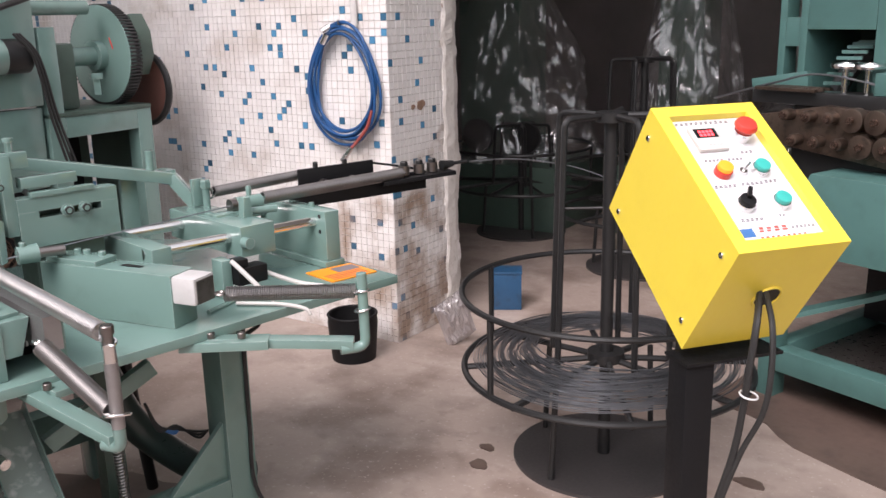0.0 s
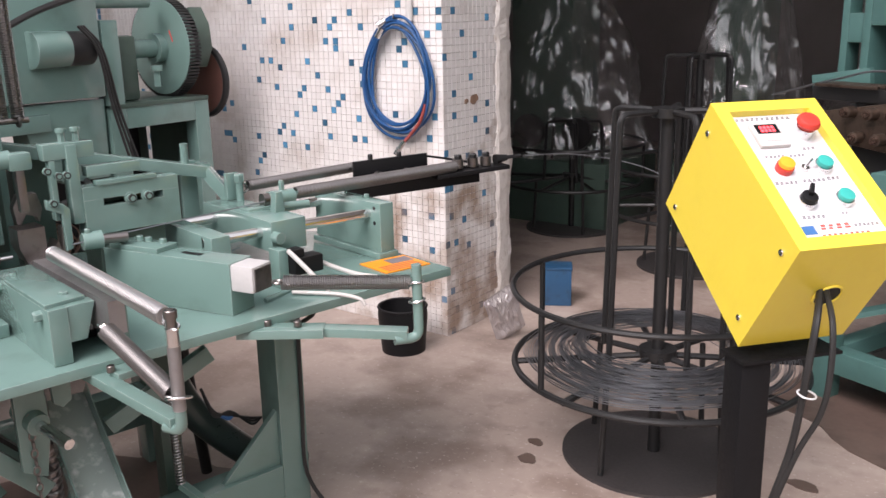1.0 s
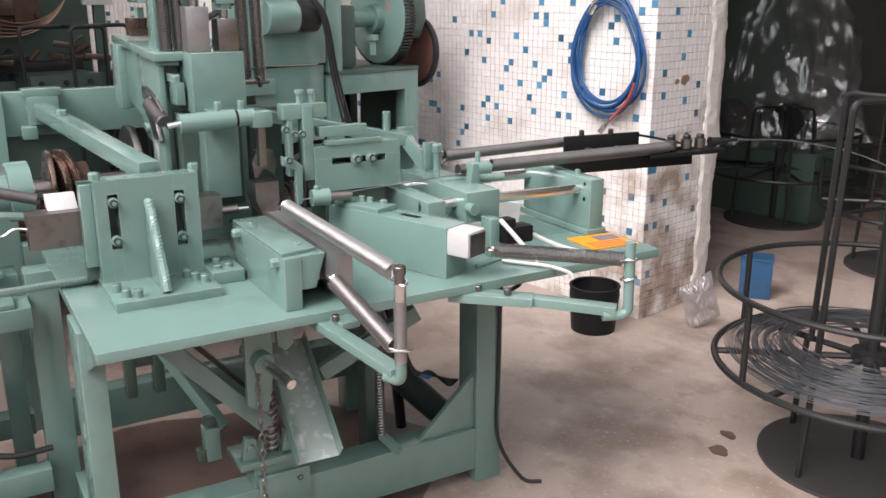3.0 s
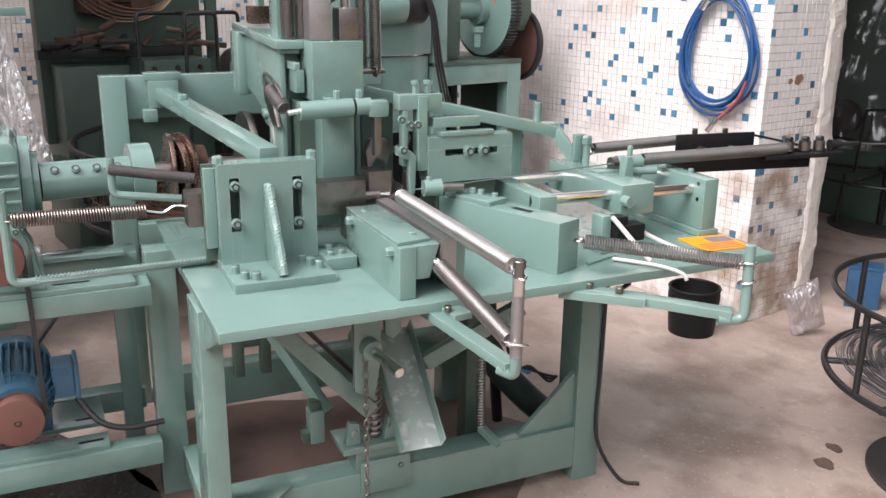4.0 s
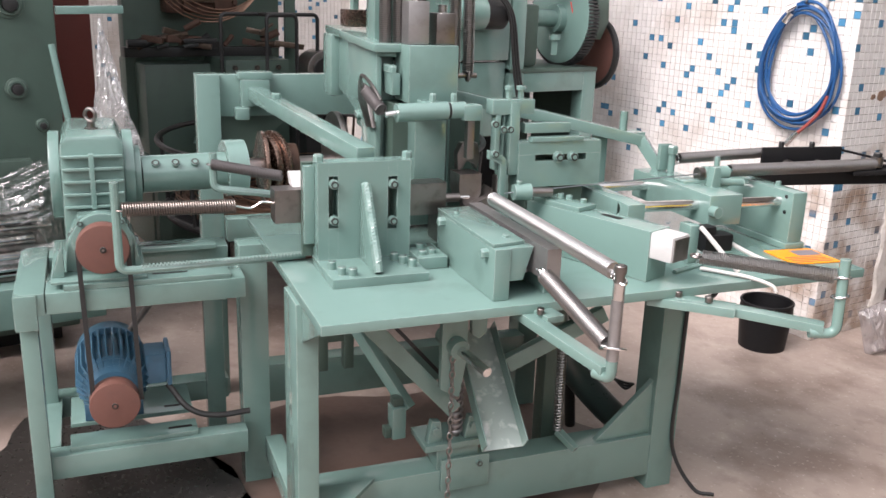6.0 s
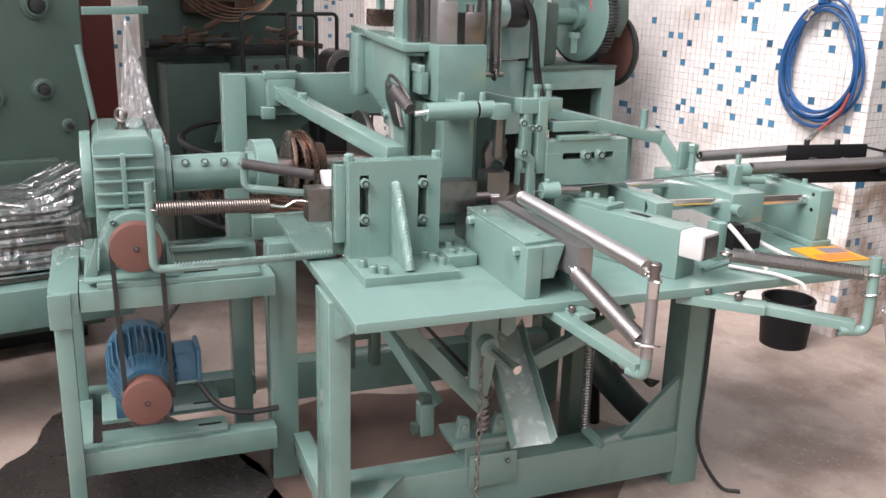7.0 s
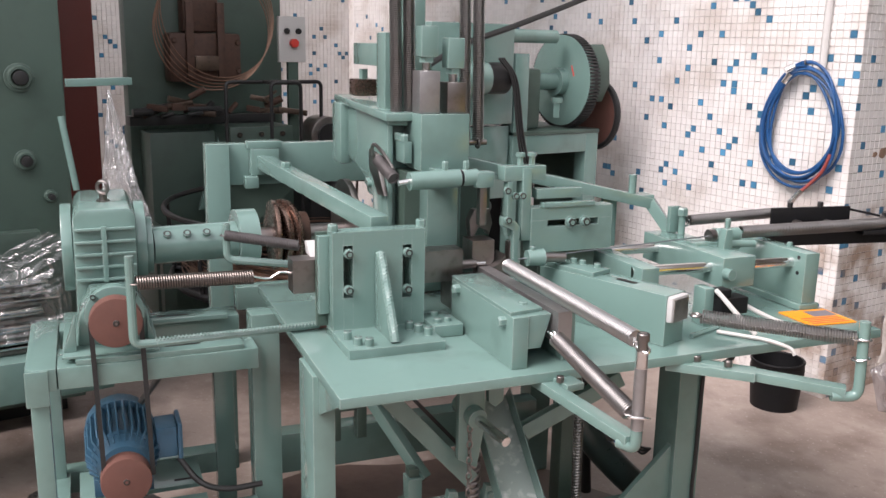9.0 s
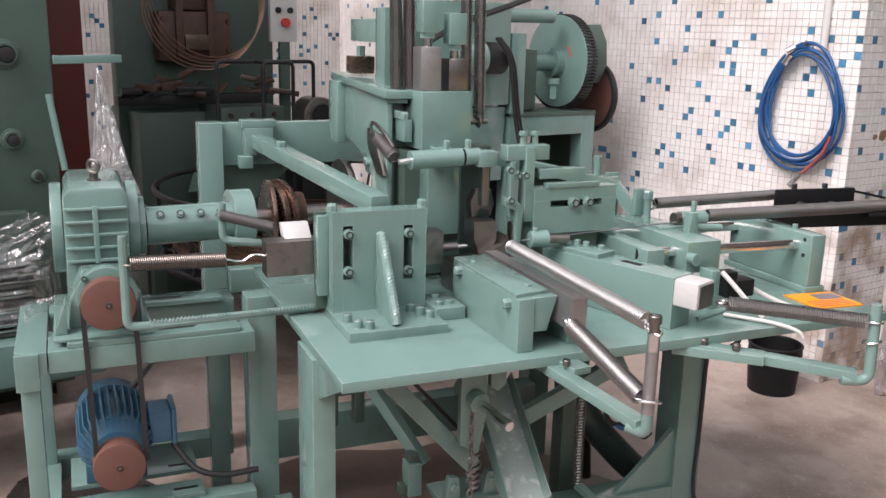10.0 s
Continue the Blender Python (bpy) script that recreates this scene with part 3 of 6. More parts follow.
part("spring_ring", ring(bmesh.new(), (0.522, -0.315, 0.790), (0.2, 0.3, 1), 0.024, 0.0028, 26, 6), STEEL, post)
part("sleeve_spring", helix(cyl(bmesh.new(), (0.520, 0.285, 0.958), (0.523, -0.285, 0.946), 0.0140, seg=18), (0.520, 0.29, 0.958), (0.523, -0.29, 0.946), 0.0158, 0.0027, 84, 12, 6), SLEEVE, machine, "long bright close-wound spring over the front slide")
part("spring_hook", tube(bmesh.new(), curve_through([(0.523, -0.285, 0.946), (0.515, -0.30, 0.935), (0.522, -0.33, 0.93), (0.535, -0.318, 0.934), (0.525, -0.295, 0.942)]), 0.003, 6), STEEL, machine)

# diagonal slide towards the table corner
DX, DZ = Vector((0.930, 0.368, 0)), Vector((0.368, -0.930, 0))


def dg(a, s, z):
    """A point along the diagonal slide: a metres out, s metres across."""
    return Vector((0.700, 0.42, 0)) + a * DZ + s * DX + Vector((0, 0, z))


def dgbox(bm, a0, s0, z0, a1, s1, z1):
    m = Matrix((DX, DZ, Vector((0, 0, 1)))).transposed().to_4x4()
    m.translation = Vector((0.700, 0.42, 0))
    return box(bm, s0, a0, z0, s1, a1, z1, m)


guide = part("corner_slide_guide", dgbox(bmesh.new(), -0.02, 0.0, 0.781, 0.39, 0.085, 0.912), GREEN, machine, "long green guide block of the corner slide", bevel=0.002)
part("cap_plate", dgbox(bmesh.new(), 0.0, 0.004, 0.9125, 0.16, 0.078, 0.925), GREEN, guide, bevel=0.001)
part("oil_slot", dgbox(bmesh.new(), 0.21, 0.035, 0.9125, 0.27, 0.05, 0.9135), BLACK, guide)
for a, s in ((0.03, 0.02), (0.08, 0.06), (0.13, 0.06), (0.05, 0.06)):
    bolt("bolt", dg(a, s, 0.925), (0, 0, 1), guide, 0.009, 0.012)
part("weld_bead", tube(bmesh.new(), [dg(0.395, 0.12, 0.785), dg(0.40, 0.24, 0.785)], 0.007, 6), GREEN, guide)
corner_slide = part("corner_slide", dgbox(bmesh.new(), 0.30, 0.012, 0.845, 0.457, 0.073, 0.902), STEEL_DARK, machine, "steel slide of the table corner")
part("paper_wrap", dgbox(bmesh.new(), 0.374, 0.004, 0.842, 0.455, 0.081, 0.909), PAPER, corner_slide, "crumpled white paper wrap", bevel=0.009)
part("spring_eye", ring(bmesh.new(), dg(0.497, 0.045, 0.868), (0, 0, 1), 0.012, 0.004, 16, 6), STEEL_DARK, corner_slide)
arm = part("corner_arm", bar(bmesh.new(), (0.90, 0.01, 0.748), (1.148, -0.235, 0.735), 0.040, 0.022), GREEN, machine, "green flat arm at the table corner", bevel=0.0015)
part("arm_pad", bar(bmesh.new(), (0.845, 0.04, 0.745), (1.00, -0.10, 0.745), 0.055, 0.022), GREEN, arm, bevel=0.001)
for p in ((0.90, -0.005, 0.759), (0.95, -0.06, 0.759)):
    bolt("bolt", p, (0, 0, 1), arm, 0.010, 0.014, STEEL_DARK)
rpost = part("spring_post", tube(bmesh.new(), bend([(1.115, -0.225, 0.723), (1.172, -0.250, 0.723), (1.172, -0.245, 0.905)], 0.024), 0.0125, 12), GREEN, machine)
part("spring_ring", ring(bmesh.new(), (1.172, -0.245, 0.862), (0.1, 0.1, 1), 0.017, 0.0028, 22, 6), STEEL, rpost)
part("spring_ring", ring(bmesh.new(), (1.172, -0.245, 0.815), (-0.1, 0.2, 1), 0.019, 0.0028, 22, 6), STEEL, rpost)

# left slide through the bracket
left_slide = part("left_slide", box(bmesh.new(), -0.06, 0.440, 0.887, 0.40, 0.500, 0.972), STEEL_DARK, machine, "oily dark steel slide bar")
part("paper_wrap", prism(bmesh.new(), [(0.466, 0.9725), (0.515, 0.9725), (0.530, 1.003), (0.506, 1.007)], "x", -0.010, 0.058), PAPER, left_slide, "white paper wrap", bevel=0.003)
part("spring_eye", tube(bmesh.new(), curve_through([(-0.045, 0.47, 0.93), (-0.085, 0.465, 0.94), (-0.115, 0.47, 0.925), (-0.155, 0.46, 0.935)]), 0.0028, 6), STEEL, left_slide)
part("tool_pin", cyl(bmesh.new(), (0.40, 0.46, 0.925), (0.445, 0.46, 0.925), 0.012), STEEL_DARK, left_slide)
part("tool_pin", cyl(bmesh.new(), (0.445, 0.46, 0.925), (0.475, 0.46, 0.925), 0.005), STEEL, left_slide)
rod1 = part("spring_post", tube(bmesh.new(), bend([(-0.385, 0.45, 1.010), (-0.385, 0.45, 0.792), (-0.33, 0.452, 0.790)], 0.02), 0.0105, 10), GREEN, machine)
bm = tube(bmesh.new(), [(-0.345, 0.452, 0.790), (0.070, 0.468, 0.792)], 0.0105, 8)
for i in range(46):
    x = -0.335 + i * 0.0088
    box(bm, x, 0.4435, 0.7975, x + 0.004, 0.4605, 0.8025)
part("ribbed_rod", bm, GREEN, machine, "green painted ribbed reinforcing bar")
part("weld_patch", prism(bmesh.new(), blob(0.045, 0.485, 0.05, 0.022, 3, 16), "z", 0.7805, 0.786), BROWN, machine, "burnt weld patch")
rod2 = part("spring_post", tube(bmesh.new(), bend([(-0.135, 0.62, 1.040), (-0.135, 0.62, 0.945), (0.03, 0.60, 0.925)], 0.02), 0.0105, 10), GREEN, machine)

# spindle press in the middle: C-frame, ram, lever and tools
cframe = part("press_frame", prism(bmesh.new(), [(0.70, 1.295), (1.15, 1.318), (1.15, 1.13), (0.98, 1.13), (0.86, 1.06), (0.80, 1.055), (0.80, 0.785), (0.70, 0.785)], "x", 0.335, 0.56), GREEN, machine, "heavy green press frame", bevel=0.006)
part("top_plate", prism(bmesh.new(), [(0.62, 1.298), (1.165, 1.320), (1.165, 1.342), (0.62, 1.320)], "x", 0.300, 0.42), GREEN, cframe, bevel=0.004)
part("flange", box(bmesh.new(), 0.292, 1.065, 1.125, 0.334, 1.166, 1.3195), GREEN, cframe, bevel=0.012)
part("lever_link", prism(bmesh.new(), [(0.640, 1.09), (0.70, 1.085), (0.785, 1.15), (0.790, 1.205), (0.72, 1.20), (0.69, 1.15)], "x", 0.302, 0.314), STEEL_DARK, cframe, "dark worn lever link", bevel=0.003)
for v, z in ((0.83, 1.105), (0.815, 1.10)):
    bolt("bolt", (0.317, v, z), (-1, 0, 0), cframe, 0.010, 0.012)
part("side_plate", prism(bmesh.new(), [(0.66, 1.297), (1.064, 1.312), (1.064, 1.15), (0.98, 1.14), (0.86, 1.105), (0.855, 1.07), (0.80, 1.065), (0.80, 0.785), (0.66, 0.785)], "x", 0.317, 0.3345), GREEN, cframe, bevel=0.006)
part("steel_block", box(bmesh.new(), 0.330, 1.02, 1.343, 0.400, 1.09, 1.395), RUSTY, cframe, bevel=0.003)
part("mast", box(bmesh.new(), 0.335, 0.74, 1.32, 0.375, 0.82, 1.535), GREEN, cframe, bevel=0.004)
part("rear_mast", box(bmesh.new(), 0.40, 0.78, 1.33, 0.47, 0.86, 1.66), GREEN, cframe, bevel=0.004)
part("mast_head", box(bmesh.new(), 0.338, 0.8205, 1.44, 0.372, 1.07, 1.505), GREEN, cframe, bevel=0.004)
part("hex_screw", cyl(bmesh.new(), (0.365, 1.05, 1.395), (0.365, 1.05, 1.425), 0.014, seg=6), GREEN, cframe)
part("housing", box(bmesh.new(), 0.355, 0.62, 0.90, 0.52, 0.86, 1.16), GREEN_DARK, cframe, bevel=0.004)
# ram that jumps once a cycle
ram = part("ram", box(bmesh.new(), 0.376, 0.550, 1.168, 0.517, 0.690, 1.322), GREEN, machine, "square green press ram", bevel=0.003)
part("slide_bar", box(bmesh.new(), 0.400, 0.560, 0.935, 0.492, 0.640, 1.167), GREEN, ram, bevel=0.003)
part("punch", prism(bmesh.new(), [(0.50, 0.985), (0.565, 0.985), (0.565, 0.93), (0.545, 0.90), (0.515, 0.90), (0.50, 0.94)], "y", 0.47, 0.54), STEEL_DARK, ram)
part("steel_post", box(bmesh.new(), 0.378, 0.57, 1.3225, 0.437, 0.63, 1.435), GREY_STEEL, ram, bevel=0.003)
part("steel_post", box(bmesh.new(), 0.458, 0.57, 1.3225, 0.512, 0.63, 1.405), STEEL_DARK, ram, bevel=0.003)
for u, z in ((0.408, 1.435), (0.485, 1.405)):
    part("jack_screw", cyl(bmesh.new(), (u, 0.60, z), (u, 0.60, z + 0.022), 0.013, seg=12), STEEL, ram)
    part("hex_nut", cyl(bmesh.new(), (u, 0.60, z + 0.022), (u, 0.60, z + 0.036), 0.021, seg=6), GREEN, ram)
    part("square_head", box(bmesh.new(), u - 0.024, 0.576, z + 0.037, u + 0.024, 0.624, z + 0.118), GREEN, ram, bevel=0.003)
part("pivot_tube", cyl(bmesh.new(), (0.315, 0.470, 1.156), (0.455, 0.470, 1.160), 0.0245, seg=24), GREEN, ram)
part("collar", cyl(bmesh.new(), (0.455, 0.470, 1.160), (0.463, 0.470, 1.160), 0.022, seg=24), BLACK, ram)
part("pivot_tube", cyl(bmesh.new(), (0.463, 0.470, 1.160), (0.505, 0.470, 1.161), 0.023, seg=24), GREEN, ram)
part("lever_knob", box(bmesh.new(), 0.495, 0.445, 1.132, 0.552, 0.485, 1.178), GREEN, ram, bevel=0.012)
part("link", box(bmesh.new(), 0.512, 0.455, 1.03, 0.532, 0.48, 1.133), STEEL_DARK, ram, bevel=0.002)
part("tube_bracket", box(bmesh.new(), 0.40, 0.492, 1.13, 0.45, 0.555, 1.18), GREEN, ram, bevel=0.003)
for u in (0.415, 0.475):
    bolt("bolt", (u, 0.47, 1.182), (0, 0, 1), ram, 0.008, 0.024, socket=False)
part("spring_pin", cyl(bmesh.new(), (0.285, 0.47, 1.152), (0.316, 0.47, 1.156), 0.008, seg=12), STEEL, ram)
part("ram_plate", box(bmesh.new(), 0.345, 0.60, 1.185, 0.3685, 0.68, 1.245), GREEN, ram, bevel=0.003)
for v in (0.61, 0.64, 0.665):
    bolt("bolt", (0.350, v, 1.245), (0, 0, 1), ram, 0.010, 0.020, socket=False)
part("cross_pin", cyl(bmesh.new(), (0.318, 0.66, 1.292), (0.3685, 0.64, 1.292), 0.008, seg=10), GREEN, ram)
# short spring of the lever and the tall return springs
part("lever_spring", helix(cyl(bmesh.new(), (0.288, 0.52, 1.160), (0.276, 0.60, 1.192), 0.0145, seg=12), (0.288, 0.515, 1.158), (0.276, 0.61, 1.195), 0.0155, 0.0028, 18, 12, 5), SPRING_DARK, machine, "short dark coil spring of the lever")
part("lever_guard", tube(bmesh.new(), curve_through([(0.292, 0.53, 1.180), (0.286, 0.60, 1.215), (0.280, 0.67, 1.232), (0.285, 0.70, 1.20)]), 0.005, 8), STEEL_DARK, machine)
for u, v, n in ((0.343, 0.66, 2), (0.381, 0.66, 2), (0.566, 0.70, 1), (0.604, 0.69, 1)):
    zt = 1.30 if n == 2 else 1.235
    part("tall_spring", helix(cyl(bmesh.new(), (u, v, zt + 0.03), (u, v + 0.02, 1.75), 0.0130, seg=12), (u, v, zt), (u, v + 0.02, 1.75), 0.0150, 0.0026, 84, 10, 5), SPRING, machine, "tall upright return spring")
bm = cyl(bmesh.new(), (0.545, 0.69, 1.228), (0.630, 0.69, 1.228), 0.008, seg=10)
ring(bm, (0.604, 0.69, 1.228), (1, 0, 0), 0.014, 0.005, 14, 6)
part("spring_bar", bm, STEEL_DARK, machine)
# tooling in the middle of the table
part("die_block", box(bmesh.new(), 0.46, 0.49, 0.781, 0.60, 0.60, 0.865), STEEL_DARK, machine, "dark steel die block", bevel=0.003)
part("bed_block", box(bmesh.new(), 0.325, 0.30, 0.781, 0.405, 0.43, 0.812), GREEN, machine, bevel=0.002)
for p in ((0.345, 0.33, 0.812), (0.375, 0.335, 0.812), (0.36, 0.39, 0.812)):
    bolt("bolt", p, (0, 0, 1), machine, 0.010, 0.012)
part("former", prism(bmesh.new(), [(0.515, 0.90), (0.57, 0.925), (0.585, 0.95), (0.60, 0.90), (0.58, 0.866), (0.52, 0.866)], "y", 0.44, 0.50), STEEL_DARK, machine, "worn steel forming tool")
part("finger", prism(bmesh.new(), [(0.590, 0.88), (0.606, 0.88), (0.602, 0.985), (0.592, 0.985)], "y", 0.43, 0.46), STEEL_DARK, machine, bevel=0.003)
part("fork", prism(bmesh.new(), [(0.515, 1.03), (0.53, 1.06), (0.575, 1.06), (0.585, 1.02), (0.575, 0.985), (0.568, 1.0), (0.545, 1.01), (0.53, 0.985), (0.52, 0.985)], "y", 0.53, 0.56), STEEL_DARK, machine, "dark steel fork tool", bevel=0.002)

# right-hand slide block with its clamp
rblk = part("right_slide_block", box(box(box(box(bmesh.new(), 0.655, 0.43, 0.950, 0.910, 0.475, 1.022), 0.655, 0.43, 1.040, 0.910, 0.475, 1.075), 0.655, 0.43, 1.022, 0.705, 0.475, 1.040), 0.865, 0.43, 1.022, 0.910, 0.475, 1.040), GREEN, machine, "green slide block with a long slot")
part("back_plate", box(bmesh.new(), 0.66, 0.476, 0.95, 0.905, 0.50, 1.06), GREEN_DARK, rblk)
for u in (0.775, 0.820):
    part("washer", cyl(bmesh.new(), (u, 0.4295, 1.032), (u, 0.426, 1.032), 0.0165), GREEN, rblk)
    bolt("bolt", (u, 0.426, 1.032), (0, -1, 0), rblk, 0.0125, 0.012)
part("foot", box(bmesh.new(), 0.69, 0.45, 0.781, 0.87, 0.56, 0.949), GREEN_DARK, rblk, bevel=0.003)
part("top_bar", box(bmesh.new(), 0.675, 0.44, 1.098, 0.815, 0.475, 1.125), GREEN, rblk, bevel=0.002)
part("step_bar", box(bmesh.new(), 0.690, 0.425, 1.076, 0.850, 0.45, 1.088), GREEN, rblk, bevel=0.001)
clamp = part("clamp_column", box(bmesh.new(), 0.628, 0.435, 0.985, 0.655, 0.475, 1.185), GREEN, machine, bevel=0.002)
part("clamp_head", box(bmesh.new(), 0.575, 0.44, 1.150, 0.700, 0.485, 1.190), GREEN, clamp, bevel=0.003)
for u in (0.630, 0.665):
    bolt("bolt", (u, 0.46, 1.190), (0, 0, 1), clamp, 0.008, 0.035, socket=False)
    part("nut", cyl(bmesh.new(), (u, 0.46, 1.214), (u, 0.46, 1.224), 0.013, seg=12), GREEN, clamp)
part("clamp_finger", prism(bmesh.new(), [(0.560, 1.06), (0.60, 1.045), (0.615, 1.03), (0.612, 0.93), (0.596, 0.925), (0.594, 1.02), (0.56, 1.035)], "y", 0.415, 0.435), GREEN, clamp, bevel=0.003)
for u, z in ((0.575, 1.05), (0.595, 1.115), (0.615, 1.115), (0.57, 1.13)):
    bolt("bolt", (u, 0.415, z), (0, -1, 0), clamp, 0.010, 0.012)
part("side_bar", box(bmesh.new(), 0.586, 0.44, 1.0, 0.600, 0.47, 1.149), GREEN, clamp, bevel=0.002)
part("wire_bush", cyl(bmesh.new(), (0.625, 0.39, 0.948), (0.672, 0.385, 0.948), 0.022, 0.024), GREEN, machine, "round green wire guide bush")
part("wire_nozzle", cyl(bmesh.new(), (0.672, 0.385, 0.948), (0.735, 0.38, 0.945), 0.013), STEEL_DARK, machine)
bolt("bolt", (0.640, 0.388, 0.970), (0, 0, 1), machine, 0.008, 0.010)
push_bar = part("push_bar", bar(bmesh.new(), (0.60, 0.785, 1.160), (1.187, 0.64, 1.030), 0.045, 0.035), GREEN, machine, "square green push bar of the wire feed", bevel=0.003)
part("elbow", bar(bmesh.new(), (1.180, 0.642, 1.035), (1.245, 0.59, 0.925), 0.045, 0.035), GREEN, push_bar, bevel=0.003)
part("stop_pin", cyl(bmesh.new(), (1.125, 0.66, 1.045), (1.125, 0.66, 1.12), 0.012), GREEN, push_bar)
part("stop_block", box(bmesh.new(), 1.150, 0.64, 1.040, 1.195, 0.70, 1.055), GREEN, push_bar)
part("upright_lug", box(bmesh.new(), 1.205, 0.565, 0.949, 1.245, 0.58, 1.03), GREEN, push_bar, bevel=0.002)
part("stop_lug", prism(bmesh.new(), [(1.045, 0.781), (1.10, 0.781), (1.098, 1.062), (1.047, 1.062)], "y", 0.70, 0.715), GREEN, machine, bevel=0.003)
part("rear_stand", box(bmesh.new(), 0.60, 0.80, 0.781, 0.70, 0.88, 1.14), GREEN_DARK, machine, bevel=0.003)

# wire feed carriage on two polished rods
for v0, v1 in ((0.303, 0.262), (0.557, 0.515)):
    part("guide_rod", cyl(bmesh.new(), (0.90, v0, 0.910), (1.44, v1, 0.910), 0.0150, seg=20), STEEL, machine, "polished steel guide rod")
rod_block = part("rod_block", box(bmesh.new(), 0.90, 0.25, 0.85, 0.955, 0.60, 0.93, pose(0, 0, 0)), GREEN, machine, "green end block of the guide rods", bevel=0.003)
part("block_foot", box(bmesh.new(), 0.905, 0.27, 0.781, 0.95, 0.58, 0.849), GREEN_DARK, rod_block)
end_block = part("rod_block", prism(bmesh.new(), [(1.415, 0.205), (1.465, 0.205), (1.465, 0.54), (1.415, 0.54)], "z", 0.800, 0.946), GREEN, machine, "green end block of the guide rods", bevel=0.003)
part("block_foot", box(bmesh.new(), 1.405, 0.20, 0.781, 1.475, 0.545, 0.799), GREEN, end_block, bevel=0.002)
for v, z in ((0.232, 0.93), (0.232, 0.885)):
    part("clamp_hole", cyl(bmesh.new(), (1.4145, v, z), (1.4135, v, z), 0.006, seg=12), BLACK, end_block)
bolt("bolt", (1.44, 0.30, 0.946), (0, 0, 1), end_block, 0.008, 0.014)
J = 0.090
carriage = part("feed_carriage", box(bmesh.new(), 1.145, 0.225, 0.862, 1.255, 0.61, 0.948), GREEN, machine, "green wire feed carriage with air jaws", bevel=0.004)
part("jaw_tube", cyl(bmesh.new(), (1.155 + J, 0.40, 0.970), (1.235 + J, 0.395, 0.970), 0.0225, seg=22), GREEN, carriage)
part("jaw_cap", cyl(bmesh.new(), (1.135 + J, 0.401, 0.970), (1.1545 + J, 0.40, 0.970), 0.020, seg=18), STEEL_DARK, carriage)
part("jaw_saddle", box(bmesh.new(), 1.165, 0.375, 0.930, 1.235 + J, 0.425, 0.956), GREEN, carriage, bevel=0.003)
bolt("bolt", (1.20 + J, 0.398, 0.990), (0, 0, 1), carriage, 0.008, 0.030, socket=False)
part("jaw_lug", prism(bmesh.new(), [(1.215, 0.935), (1.250, 0.935), (1.243, 1.005), (1.223, 1.005)], "y", 0.318, 0.345), GREEN, carriage, bevel=0.002)
part("jaw_shaft", cyl(bmesh.new(), (1.236 + J, 0.40, 0.970), (1.375, 0.39, 0.972), 0.012, seg=16), GREEN, carriage)
part("air_fitting", cyl(bmesh.new(), (1.255, 0.34, 0.958), (1.335, 0.33, 0.955), 0.011, seg=12), GREEN, carriage)
part("pillar", cyl(bmesh.new(), (1.236, 0.545, 0.930), (1.236, 0.545, 1.005), 0.011), GREEN, carriage)
bolt("bolt", (1.236, 0.545, 1.005), (0, 0, 1), carriage, 0.015, 0.024, socket=False)
part("pipe_clip", ring(bmesh.new(), (1.250, 0.545, 0.985), (0, 1, 0), 0.014, 0.004, 16, 6), STEEL, carriage)
part("cross_shaft", cyl(bmesh.new(), (1.155, 0.225, 0.905), (1.158, 0.20, 0.905), 0.016), GREEN, carriage)
# limit switch
switch = part("limit_switch", box(bmesh.new(), 1.075, 0.135, 0.815, 1.165, 0.185, 0.862), BLACK, machine, "black limit switch with two grey cables", bevel=0.006)
part("switch_bracket", box(bmesh.new(), 1.045, 0.165, 0.781, 1.074, 0.215, 0.885), GREEN, switch, bevel=0.002)
part("switch_head", box(bmesh.new(), 1.075, 0.14, 0.8625, 1.11, 0.18, 0.885), BLACK, switch, bevel=0.004)
part("cable", tube(bmesh.new(), curve_through([(1.065, 0.150, 0.885), (1.075, 0.125, 0.865), (1.10, 0.07, 0.815), (1.115, 0.04, 0.79)]), 0.0065, 8), PIPE_GREY, switch)
part("cable", tube(bmesh.new(), curve_through([(1.165, 0.155, 0.835), (1.21, 0.13, 0.81), (1.25, 0.10, 0.792), (1.28, 0.05, 0.788)]), 0.0065, 8), PIPE_GREY, switch)
part("cable", tube(bmesh.new(), curve_through([(1.04, 0.10, 0.788), (1.08, 0.05, 0.788), (1.115, 0.0, 0.788), (1.145, -0.05, 0.78), (1.15, -0.065, 0.765)]), 0.005, 8), PIPE_GREY, machine)
# warning sign lying on the plate
sign = part("warning_sign", prism(bmesh.new(), [(1.330, 0.075), (1.480, 0.062), (1.485, 0.190), (1.335, 0.205)], "z", 0.7808, 0.7835), ORANGE_SIGN, machine, "orange warning plate with black print")
part("black_bar", prism(bmesh.new(), [(1.40, 0.135), (1.475, 0.128), (1.478, 0.175), (1.403, 0.183)], "z", 0.7836, 0.7842), INK, sign)
for i in range(4):
    part("print_line", prism(bmesh.new(), [(1.345, 0.083 + i * 0.014), (1.465, 0.073 + i * 0.014), (1.465, 0.078 + i * 0.014), (1.345, 0.088 + i * 0.014)], "z", 0.7836, 0.7842), INK_RED, sign)

